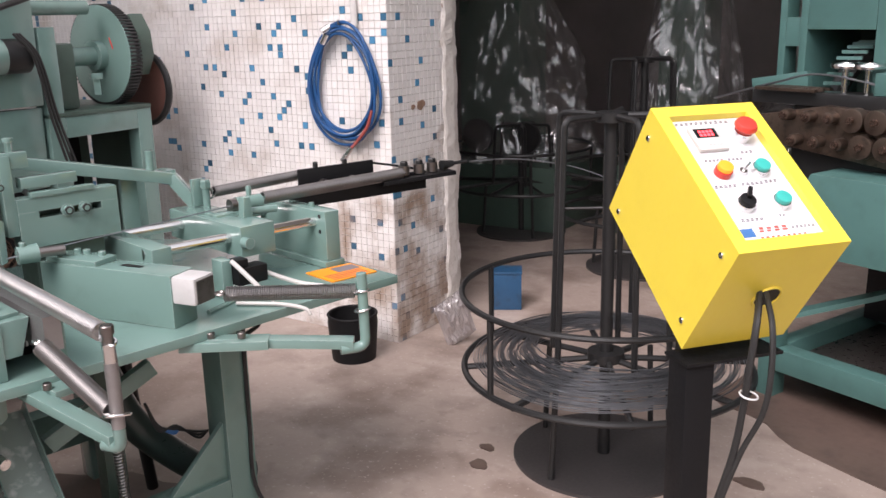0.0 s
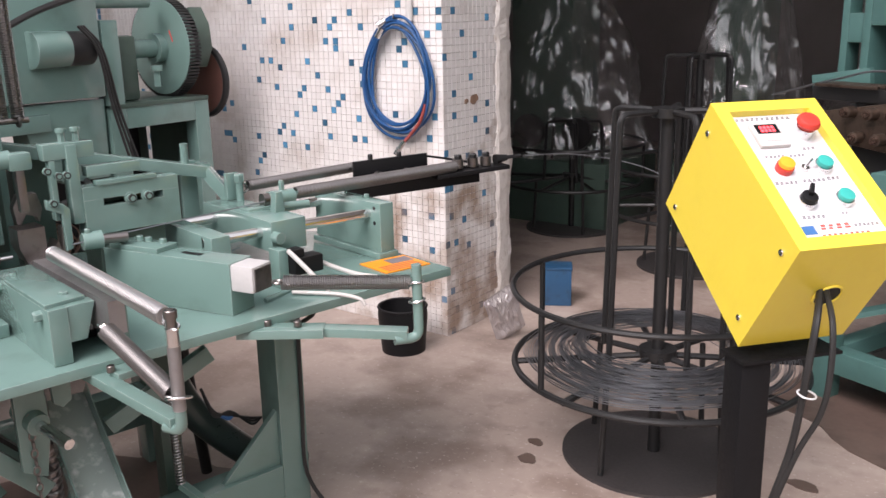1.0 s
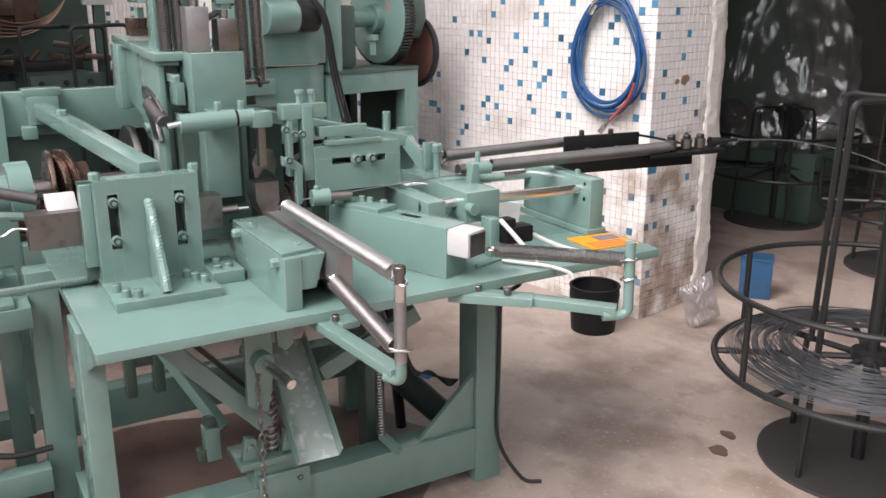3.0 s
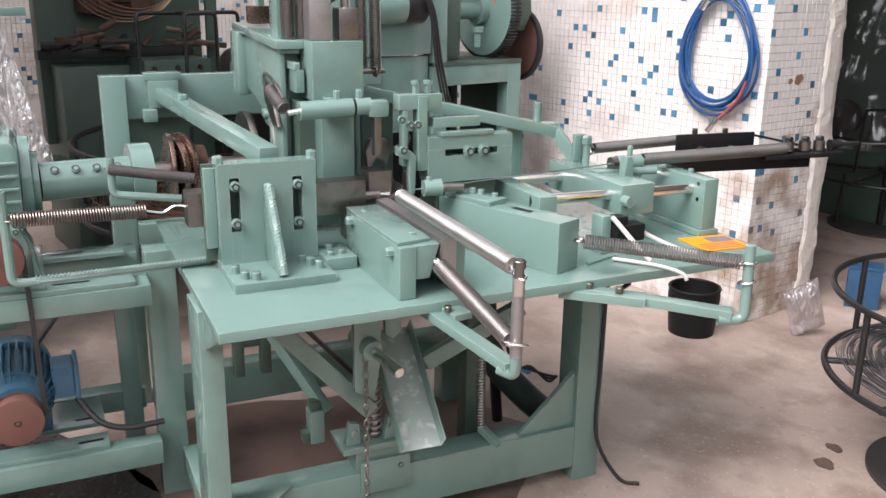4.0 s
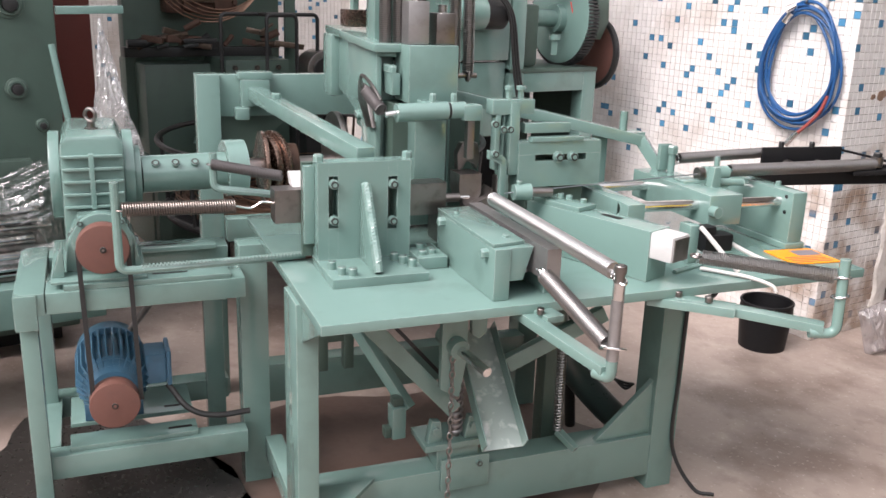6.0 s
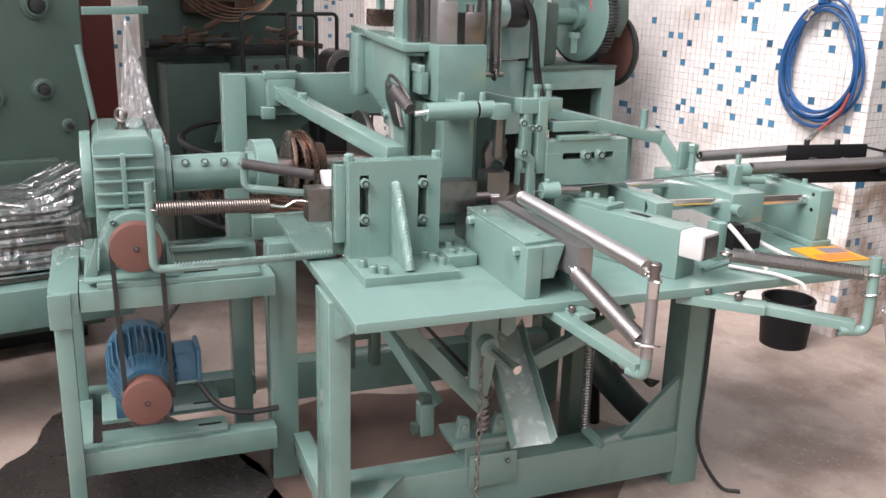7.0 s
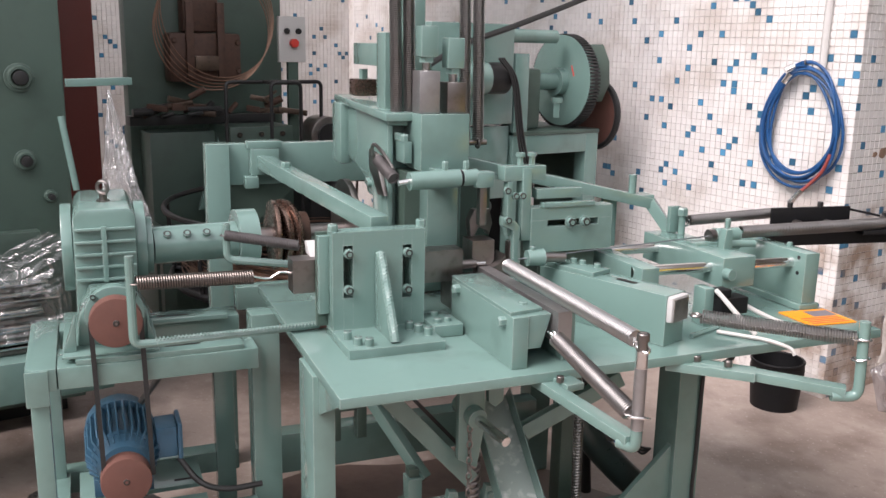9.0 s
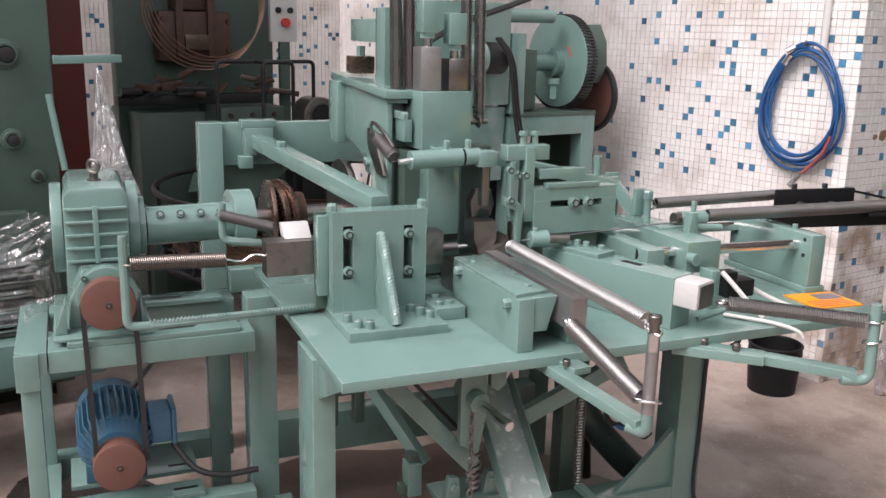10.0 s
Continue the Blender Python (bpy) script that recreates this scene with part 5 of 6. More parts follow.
def control_post():
    m = pose(-0.935, 2.055, 0, 0, 0, 51.41)
    th = empty("control_post", m, "black square steel post carrying the control box", "post")
    part("post", box(bmesh.new(), -0.035, -0.035, 0.01, 0.035, 0.035, 0.754), BLACK, th, bevel=0.004)
    part("base_plate", box(bmesh.new(), -0.15, -0.15, 0.0, 0.15, 0.15, 0.010), BLACK, th, bevel=0.002)
    part("top_bracket", box(bmesh.new(), -0.04, -0.045, 0.755, 0.20, 0.045, 0.762), BLACK, th)
    return th


control_post()
cables = empty("cable_bundle", pose(0, 0, 0), "black cables hanging from the control box, tied with white ties", "cable")
for off, wide, r in ((0.0, 0.0, 0.0074), (0.012, 0.030, 0.0062)):
    line = [(-0.795 + off, 2.03, 0.935), (-0.780 + off + wide * 0.6, 1.965, 0.890), (-0.784 + off + wide, 1.948, 0.80), (-0.792 + off + wide * 0.9, 1.950, 0.71), (-0.808 + off, 1.955, 0.60), (-0.85 + off * 0.6, 1.955, 0.42), (-0.87 + off * 1.5, 1.94, 0.25), (-0.93 + off * 4, 1.90, 0.10), (-1.02 + off * 6, 1.90, 0.012)]
    part("cable", tube(bmesh.new(), curve_through(line), r, 8), RUBBER, cables)
for p in ((-0.782, 1.949, 0.745), (-0.846, 1.955, 0.425)):
    part("cable_tie", ring(bmesh.new(), p, (0.2, 0, 1), 0.018, 0.0020, 18, 6), WHITE, cables, "white plastic cable tie")


# ---- wire reels ----
def wire_reel(name, m, label, r=0.475, high=1.18, coil=True, disc=True):
    th = empty(name, m, label, "wire reel", "wire reels")
    if disc:
        part("base_disc", cyl(bmesh.new(), (0, 0, 0), (0, 0, 0.012), 0.31, seg=64), DISC, th, "black round floor plate")
    part("shaft", cyl(bmesh.new(), (0, 0, 0.012), (0, 0, high), 0.021, seg=18), BLACK_STEEL, th)
    part("hub", cyl(bmesh.new(), (0, 0, 0.355), (0, 0, 0.385), 0.062, seg=28), BLACK_STEEL, th)
    part("lower_ring", ring(bmesh.new(), (0, 0, 0.340), (0, 0, 1), r, 0.011, 72, 8), BLACK_STEEL, th)
    part("upper_ring", ring(bmesh.new(), (0, 0, 0.600), (0, 0, 1), r + 0.005, 0.010, 72, 8), BLACK_STEEL, th)
    part("top_hub", cyl(bmesh.new(), (0, 0, high - 0.03), (0, 0, high), 0.05, seg=20), BLACK_STEEL, th)
    for i in range(8):
        a = 2 * math.pi * (i + 0.3) / 8
        c, s = math.cos(a), math.sin(a)
        part("spoke", tube(bmesh.new(), [(0.05 * c, 0.05 * s, 0.36), (r * c, r * s, 0.335)], 0.011, 8), BLACK_STEEL, th)
    for i in range(5):
        a = 2 * math.pi * (i + 0.15) / 5
        c, s = math.cos(a), math.sin(a)
        part("outer_rod", cyl(bmesh.new(), (r * c, r * s, 0.34), (r * c, r * s, 0.60), 0.010, seg=10), BLACK_STEEL, th)
        part("inner_rod", tube(bmesh.new(), bend([(0.21 * c, 0.21 * s, 0.35), (0.19 * c, 0.19 * s, high - 0.01), (0.03 * c, 0.03 * s, high - 0.01)], 0.03), 0.010, 8), BLACK_STEEL, th)
    for i in range(4):
        a = 2 * math.pi * (i + 0.62) / 4
        c, s = math.cos(a), math.sin(a)
        if disc:
            part("stay", cyl(bmesh.new(), (0.27 * c, 0.27 * s, 0.012), (0.25 * c, 0.25 * s, 0.335), 0.010, seg=10), BLACK_STEEL, th)
    if coil:
        bm = bmesh.new()
        rng = random.Random(11)
        for i in range(90):
            rad = 0.245 + 0.19 * (i / 90) ** 1.4 + rng.uniform(-0.012, 0.012)
            ex, ph = rng.uniform(0.0, 0.018), rng.uniform(0, 6.28)
            zz = 0.365 + 0.05 * (1 - i / 90) * rng.random() + 0.004 * rng.random()
            pts = [((rad + ex * math.cos(2 * a + ph)) * math.cos(a) + 0.012 * math.cos(ph), (rad + ex * math.cos(2 * a + ph)) * math.sin(a) + 0.012 * math.sin(ph), zz + 0.006 * math.sin(3 * a + ph)) for a in (2 * math.pi * j / 64 for j in range(65))]
            tube(bm, pts, 0.0016, 4)
        wire = mesh_object("wire_coil", bm, WIRE_GREY, True)
        wire.matrix_world = m
        tagged(wire, "loose coil of grey steel wire lying on the black reel", "wire coil", kind="stuff")
    return th


wire_reel("wire_reel", pose(-1.50, 2.885, 0, 0, 0, 20), "black steel wire reel on a round floor plate")
wire_reel("wire_reel", pose(-2.30, 5.15, 0, 0, 0, 50), "dark steel wire reel standing behind in the shade", high=1.22, coil=False)
wire_reel("wire_reel", pose(-3.35, 5.6, 0, 0, 0, 80), "dark steel wire reel deep in the shade", high=0.75, coil=False)
bm = tube(bmesh.new(), curve_through([(-1.985, 2.815, 1.0), (-1.88, 2.98, 0.99), (-1.72, 3.15, 0.94), (-1.58, 3.25, 0.85), (-1.40, 3.30, 0.70), (-1.25, 3.20, 0.50), (-1.20, 3.05, 0.39)]), 0.0022, 6)
tagged(mesh_object("feed_wire", bm, WIRE_GREY, True), "single steel wire running from the reel to the machine", "wire")


# ---- bucket, bag and tin by the wall ----
def bucket():
    th = empty("bucket", pose(-2.835, 3.155, 0), "dirty black open plastic bucket beside the tiled wall", "bucket")
    bm = bmesh.new()
    prof = [(0.0, 0.004), (0.094, 0.004), (0.104, 0.205), (0.109, 0.208), (0.109, 0.198), (0.112, 0.17), (0.098, 0.0), (0.0, 0.0)]
    rows = [[bm.verts.new((x * math.cos(a), x * math.sin(a), z)) for a in (2 * math.pi * i / 40 for i in range(40))] for x, z in prof[1:-1]]
    for a, b in zip(rows, rows[1:]):
        for i in range(40):
            bm.faces.new((a[i], a[(i + 1) % 40], b[(i + 1) % 40], b[i]))
    bm.faces.new(rows[0][::-1])
    bm.faces.new(rows[-1])
    bmesh.ops.recalc_face_normals(bm, faces=bm.faces)
    part("shell", bm, BLACK, th)
    part("contents", cyl(bmesh.new(), (0, 0, 0.006), (0, 0, 0.14), 0.094, 0.100, 32), OIL, th, "dark oily waste")
    part("rim", ring(bmesh.new(), (0, 0, 0.206), (0, 0, 1), 0.108, 0.006, 40, 8), BLACK, th)
    return th


bucket()


bm = bmesh.new()
grid_n = 16
rng = random.Random(5)
V = {}
for i in range(grid_n + 1):
    for j in range(grid_n + 1):
        s, t = i / grid_n, j / grid_n
        edge = min(s, 1 - s, t, 1 - t)
        puff = 0.03 * min(1, edge * 6) + 0.012 * noise.noise(Vector((s * 7, t * 7, 1)))
        for side in (0, 1):
            V[i, j, side] = bm.verts.new(((s - 0.5) * 0.19, (-1 if side == 0 else 1) * max(0.002, puff), t * 0.31))
for i in range(grid_n):
    for j in range(grid_n):
        for side in (0, 1):
            f = [V[i, j, side], V[i + 1, j, side], V[i + 1, j + 1, side], V[i, j + 1, side]]
            bm.faces.new(f if side == 0 else f[::-1])
bag = mesh_object("plastic_bag", bm, BAG_CLOUDY, True)
bag.matrix_world = pose(-2.525, 3.575, 0.004, 18, -26, 62) @ Matrix.Diagonal((0.85, 0.9, 0.95, 1))
tagged(bag, "crumpled clear plastic bag leaning beside the wall end", "bag")
th = empty("blue_tin", pose(-2.60, 4.115, 0, 0, 0, 30), "dented blue tin box on the floor behind the reel", "tin")
part("body", box(bmesh.new(), -0.075, -0.06, 0.0, 0.075, 0.06, 0.19), TIN_BLUE, th, bevel=0.006)
part("lid", box(bmesh.new(), -0.078, -0.063, 0.19, 0.078, 0.063, 0.205), TIN_BLUE, th, bevel=0.003)


# ---- hose on the wall ----
def air_hose():
    th = empty("air_hose", pose(-2.99, 3.375, 1.205), "coiled blue air hose hanging on the tiled wall", "air hose")
    rng = random.Random(2)
    for i in range(8):
        a, b = 0.176 + rng.uniform(-0.020, 0.020), 0.246 + rng.uniform(-0.030, 0.014)
        cx, cz, ph = rng.uniform(-0.018, 0.016), rng.uniform(-0.022, 0.010), rng.uniform(0, 6.28)
        pts = []
        for j in range(61):
            t = 2 * math.pi * j / 60
            pts.append((cx + a * math.sin(t) * (1 - 0.12 * math.cos(t)) + 0.006 * math.sin(3 * t + ph), -0.012 - 0.010 * (i % 3) - 0.006 * math.sin(t + ph), cz + b * math.cos(t) + 0.007 * math.sin(2 * t + ph)))
        part("loop", tube(bmesh.new(), pts, 0.0065, 8), BLUE_HOSE, th)
    part("coupling", cyl(cyl(bmesh.new(), (-0.055, -0.03, 0.235), (-0.075, -0.06, 0.215), 0.016, seg=12), (-0.06, -0.045, 0.205), (-0.085, -0.05, 0.165), 0.013, seg=10), STEEL, th, "steel air coupling")
    part("hook", tube(bmesh.new(), bend([(0.0, 0.018, 0.25), (0.0, -0.035, 0.245), (0.0, -0.035, 0.265)], 0.01), 0.004, 6), STEEL_DARK, th)
    part("red_tail", tube(bmesh.new(), curve_through([(0.168, -0.035, -0.12), (0.150, -0.05, -0.19), (0.115, -0.07, -0.245), (0.085, -0.09, -0.285)]), 0.0075, 8), RED_HOSE, th, "faded red hose end")
    part("nozzle", cyl(cyl(bmesh.new(), (0.088, -0.088, -0.28), (0.065, -0.10, -0.315), 0.012, seg=10), (0.065, -0.10, -0.315), (0.05, -0.108, -0.34), 0.016, seg=8), STEEL, th)
    return th


air_hose()
tagged(mesh_object("conduit", tube(bmesh.new(), [(-2.93, 3.378, 1.44), (-2.93, 3.378, 3.39)], 0.016, 12), PIPE_GREY, True), "grey plastic conduit on the tiled wall", "conduit")


# ---- geared press standing by the wall ----
def geared_press():
    th = empty("geared_press", pose(-3.90, 2.35, 0), "green geared press with a large toothed wheel by the wall", "machine")
    for y0, y1 in ((0.14, 0.22), (0.59, 0.67)):
        part("post", box(bmesh.new(), -0.08, y0, 0, 0.0, y1, 1.09 if y0 > 0.5 else 1.47), GREEN, th, bevel=0.003)
        # Rear posts carry their shade as a darker green.
        part("post", box(bmesh.new(), -0.60, y0, 0, -0.52, y1, 1.09), GREEN_DARK, th, bevel=0.003)
    part("cross_beam", box(bmesh.new(), -0.08, 0.22, 1.00, 0.0, 0.59, 1.09), GREEN, th, bevel=0.003)
    part("bed_plate", box(bmesh.new(), -0.60, 0.14, 1.0905, 0.005, 0.67, 1.11), GREEN_DARK, th, bevel=0.002)
    # Black sheet added to keep the gap behind the posts dark.
    part("dark_back_panel", box(bmesh.new(), -0.50, -0.05, 0.05, -0.47, 0.585, 1.05), BLACK, th)
    part("side_panel", box(bmesh.new(), -0.50, 0.676, 0.05, -0.10, 0.686, 0.99), GREEN_DARK, th)
    gear = part("gear_wheel", cyl(bmesh.new(), (-0.16, 0.54, 1.340), (-0.16, 0.575, 1.340), 0.222, seg=64), GREEN, th, "large green spur gear with dark teeth", bevel=0.003)
    bm = bmesh.new()
    for i in range(84):
        a = 2 * math.pi * i / 84
        m = Matrix.Translation((-0.16, 0, 1.335)) @ Euler((0, a, 0)).to_matrix().to_4x4()
        box(bm, 0.213, 0.543, -0.0045, 0.232, 0.60, 0.0045, m)
    tagged(part("gear_teeth", bm, BLACK_STEEL, gear), kind="stuff")
    part("gear_rim", cyl(bmesh.new(), (-0.16, 0.5755, 1.335), (-0.16, 0.60, 1.335), 0.214, seg=64), BLACK_STEEL, gear)
    part("paint_mark", bar(bmesh.new(), (-0.055, 0.5395, 1.365), (-0.075, 0.5395, 1.415), 0.004, 0.006), RED, gear)
    part("hub", cyl(bmesh.new(), (-0.16, 0.36, 1.335), (-0.16, 0.54, 1.335), 0.042, seg=24), GREEN, gear)
    part("hub_flange", cyl(bmesh.new(), (-0.16, 0.50, 1.335), (-0.16, 0.5395, 1.335), 0.068, seg=28), GREEN, gear)
    part("bearing", box(bmesh.new(), -0.24, 0.24, 1.111, -0.08, 0.36, 1.40), GREEN_DARK, th, bevel=0.02)
    part("grease_cup", cyl(cyl(bmesh.new(), (-0.03, 0.42, 1.24), (-0.03, 0.42, 1.265), 0.028, seg=14), (-0.03, 0.42, 1.17), (-0.03, 0.42, 1.24), 0.020, seg=4), GREEN, th)
    part("counter_wheel", cyl(bmesh.new(), (-0.13, 0.74, 1.17), (-0.13, 0.775, 1.17), 0.16, seg=48), BROWN, th, "rusty brown belt wheel", bevel=0.004)
    part("wheel_rim", ring(bmesh.new(), (-0.13, 0.757, 1.17), (0, 1, 0), 0.165, 0.018, 48, 8), BLACK_STEEL, th)
    part("crank", prism(bmesh.new(), [(-0.20, 1.28), (-0.02, 1.24), (0.03, 1.33), (0.02, 1.44), (-0.03, 1.52), (-0.12, 1.48), (-0.20, 1.40)], "y", 0.62, 0.70), GREEN_DARK, th, bevel=0.006)
    part("upper_beam", cyl(bmesh.new(), (-0.10, -0.20, 1.55), (-0.10, 0.45, 1.55), 0.032, seg=20), GREEN, th)
    part("press_body", box(bmesh.new(), -0.20, -0.32, 1.15, 0.0, 0.13, 1.60), GREEN, th, bevel=0.008)
    part("drum", cyl(bmesh.new(), (0.02, -0.20, 1.36), (0.02, -0.05, 1.36), 0.075, seg=28), GREEN, th, bevel=0.003)
    part("drum_end", cyl(bmesh.new(), (0.02, -0.05, 1.36), (0.02, 0.06, 1.36), 0.07, seg=28), BLACK_STEEL, th, bevel=0.003)
    part("lower_body", prism(bmesh.new(), [(-0.26, 1.14), (-0.22, 0.95), (-0.10, 0.80), (0.12, 0.80), (0.13, 1.14)], "x", -0.15, -0.02), GREEN, th, bevel=0.004)
    part("table_edge", box(bmesh.new(), -0.25, -0.50, 1.03, 0.0, -0.14, 1.10), GREEN, th, bevel=0.003)
    part("air_pipe", tube(bmesh.new(), curve_through([(0.10, -0.50, 1.36), (0.06, -0.2, 1.50), (0.03, 0.10, 1.59), (0.0, 0.45, 1.70), (0.0, 0.9, 1.86)]), 0.013, 8), RUBBER, th, "thick dark hose")
    for k in range(3):
        part("cable", tube(bmesh.new(), curve_through([(0.09, -0.02 + k * 0.012, 1.45), (0.10, 0.05 + k * 0.012, 1.35), (0.09, 0.10 + k * 0.015, 1.10), (0.09, 0.16 + k * 0.02, 0.85)]), 0.006, 8), RUBBER, th)
    return th


geared_press()


# ---- old machines along the far side ----
def panel_machine():
    th = empty("panel_machine", pose(-4.15, -0.35, 0), "tall dark green machine body with round bearing covers", "machine")
    part("side_panel", box(bmesh.new(), -0.6, -0.3, 0.10, 0.0, 0.93, 2.2), GREEN_DARK, th, bevel=0.01)
    for y, z, r in ((0.778, 1.359, 0.026), (0.777, 1.057, 0.020), (0.853, 0.920, 0.012), (0.60, 1.03, 0.024)):
        cover = part("bearing_cover", cyl(bmesh.new(), (0.0, y, z), (0.012, y, z), r * 2.0, seg=32), GREEN_DARK, th, bevel=0.003)
        part("shaft_end", cyl(bmesh.new(), (0.012, y, z), (0.05, y, z), r, seg=24), BLACK_STEEL, cover, bevel=0.003)
        part("ring", ring(bmesh.new(), (0.02, y, z), (1, 0, 0), r * 1.35, 0.008, 32, 6), GREEN_DARK, cover)
    part("lower_panel", box(bmesh.new(), 0.001, -0.3, 0.58, 0.06, 0.80, 0.80), GREEN_DARK, th, bevel=0.006)
    part("plinth", box(bmesh.new(), -0.55, -0.25, 0.0, -0.15, 0.88, 0.099), BLACK_STEEL, th)
    part("handle_bar", bar(bmesh.new(), (0.02, 0.93, 1.34), (0.02, 1.17, 1.345), 0.03, 0.03), GREEN, th, bevel=0.003)
    part("upright_rod", cyl(bmesh.new(), (0.10, 0.93, 0.95), (0.06, 0.90, 1.22), 0.012), GREEN, th)
    return th


panel_machine()


def coil_machine():
    th = empty("coil_machine", pose(-5.40, 1.10, 0), "dark green wire machine with a hanging ring of copper wire", "machine")
    part("dark_back_panel", box(bmesh.new(), -0.25, 0.05, 0.60, -0.15, 0.93, 2.0), GREEN_DARK, th, bevel=0.006)
    part("body", box(bmesh.new(), -0.5, 0.10, 0.0, 0.05, 0.62, 1.02), GREEN_DARK, th, bevel=0.008)
    part("side_box", box(bmesh.new(), -0.05, 0.45, 0.40, 0.30, 0.80, 1.06), GREEN_DARK, th, bevel=0.006)
    part("web", prism(bmesh.new(), [(0.30, 0.62), (0.42, 0.62), (0.42, 1.0)], "x", 0.18, 0.20), GREEN, th)
    part("rusty_head", box(bmesh.new(), -0.145, 0.245, 1.28, -0.02, 0.64, 1.54), RUST, th, bevel=0.02)
    part("guide_post", box(bmesh.new(), -0.019, 0.33, 1.30, 0.01, 0.37, 1.70), RUST, th, bevel=0.004)
    part("guide_post", box(bmesh.new(), -0.019, 0.50, 1.30, 0.01, 0.54, 1.70), RUST, th, bevel=0.004)
    part("cross_head", box(bmesh.new(), -0.019, 0.371, 1.34, 0.02, 0.499, 1.42), GRIMY_STEEL, th, bevel=0.006)
    for y, z in ((0.27, 1.50), (0.27, 1.33), (0.62, 1.49), (0.62, 1.34)):
        bolt("bolt", (-0.02, y, z), (1, 0, 0), th, 0.014, 0.016, RUST, socket=False)
    part("rusty_head", box(bmesh.new(), -0.145, 0.33, 1.545, -0.05, 0.53, 1.80), RUST, th, bevel=0.02)
    rng = random.Random(14)
    for i in range(26):
        y, z, x = 0.0 + 0.82 * rng.random(), 1.112 + 0.10 * rng.random() ** 2, rng.uniform(-0.02, 0.14)
        mat = (RUST, GRIMY_STEEL, BLACK_STEEL)[i % 3]
        if i % 2:
            part("tool_piece", cyl(bmesh.new(), (x, y, z), (x + rng.uniform(-0.05, 0.05), y + rng.uniform(0.04, 0.15), z + rng.uniform(-0.02, 0.05)), rng.uniform(0.008, 0.022), seg=10), mat, th)
        else:
            part("tool_piece", bar(bmesh.new(), (x, y, z), (x + rng.uniform(-0.06, 0.06), y + rng.uniform(0.05, 0.20), z + rng.uniform(-0.03, 0.04)), rng.uniform(0.015, 0.05), rng.uniform(0.012, 0.04)), mat, th, bevel=0.003)
    for y in (0.50, 0.62, 0.74):
        bolt("bolt", (0.30, y, 1.02), (1, 0, 0), th, 0.014, 0.012, GRIMY_STEEL)
    part("tool_rail", box(bmesh.new(), -0.02, 0.0, 1.06, 0.06, 0.80, 1.11), BLACK_STEEL, th, bevel=0.004)
    for k in range(5):
        part("wire_ring", ring(bmesh.new(), (0.04, 0.462 + 0.010 * k, 1.555 + 0.022 * k), (1, 0.05 * k, 0.03 * k), 0.315 + 0.006 * k, 0.0035, 56, 5), COPPER, th, "ring of copper-coloured wire")
    part("base_frame", box(bmesh.new(), 0.05, 0.0, 0.50, 0.55, 0.06, 0.58), GREEN_DARK, th)
    part("base_frame", box(bmesh.new(), 0.05, 0.42, 0.50, 0.55, 0.48, 0.58), GREEN_DARK, th)
    part("base_frame", box(bmesh.new(), 0.49, 0.061, 0.50, 0.55, 0.419, 0.58), GREEN_DARK, th)
    part("base_leg", box(bmesh.new(), 0.49, 0.0, 0.0, 0.55, 0.06, 0.499), GREEN_DARK, th)
    return th


coil_machine()
th = empty("button_station", pose(-5.35, 2.02, 1.45), "grey wall control box with a red button", "control panel")
part("plate", box(bmesh.new(), -0.03, -0.085, -0.06, 0.0, 0.075, 0.19), PIPE_GREY, th, bevel=0.004)
part("red_button", cyl(bmesh.new(), (0.0, 0.0, 0.045), (0.025, 0.0, 0.045), 0.024), RED, th)
for y in (-0.04, 0.03):
    part("knob", cyl(bmesh.new(), (0.0, y, 0.11), (0.015, y, 0.11), 0.016), BLACK_STEEL, th)
part("stand", box(bmesh.new(), -0.03, -0.03, -1.45, -0.005, 0.03, -0.06), GREEN_DARK, th)
th = empty("grinder", pose(-5.0, 2.02, 0), "grey bench grinder on a dark stand", "grinder")
part("stand", box(bmesh.new(), -0.12, -0.12, 0, 0.12, 0.12, 0.92), BLACK_STEEL, th, bevel=0.005)
part("housing", cyl(bmesh.new(), (0.10, 0, 1.02), (-0.06, 0, 1.02), 0.10, seg=28), STEEL_DARK, th, bevel=0.01)
part("cover", cyl(bmesh.new(), (0.12, 0, 1.02), (0.10, 0, 1.02), 0.065, seg=28), BLACK_STEEL, th)
for k, (y, lean) in enumerate(((2.30, 0.10), (2.34, 0.26), (2.44, 0.20), (2.52, 0.33))):
    rod = mesh_object("steel_rod", tube(bmesh.new(), [(-5.2, y, 0.0), (-5.3, y + lean * 1.3, 1.30 + 0.05 * k)], 0.008, 8), RUST, True)
    tagged(rod, "thin rusty steel rod leaning behind the press", "rod", "rusty rods")
th = empty("pipe_frame", pose(-4.95, 1.48, 0), "bent black pipe frame standing behind the machine", "pipe frame")
part("hoop", tube(bmesh.new(), bend([(0, 0, 0.02), (0, 0, 1.30), (0, 0.52, 1.30), (0, 0.52, 0.02)], 0.03), 0.010, 8), BLACK_STEEL, th)
part("hoop", tube(bmesh.new(), bend([(0.1, 0.20, 0.02), (0.1, 0.20, 1.30), (0.1, 0.36, 1.30), (0.1, 0.36, 0.02)], 0.03), 0.010, 8), BLACK_STEEL, th)
part("cross_bar", tube(bmesh.new(), [(0, 0.20, 1.30), (0.1, 0.20, 1.30)], 0.009, 8), BLACK_STEEL, th)
th = empty("red_column", pose(-5.25, 0.825, 0), "dark red painted steel column", "column")
part("shaft", box(bmesh.new(), -0.11, -0.08, 0, 0.11, 0.08, 3.39), DARK_RED, th, bevel=0.004)
part("flange", box(bmesh.new(), -0.13, -0.10, 0, -0.111, 0.10, 3.39), DARK_RED, th)


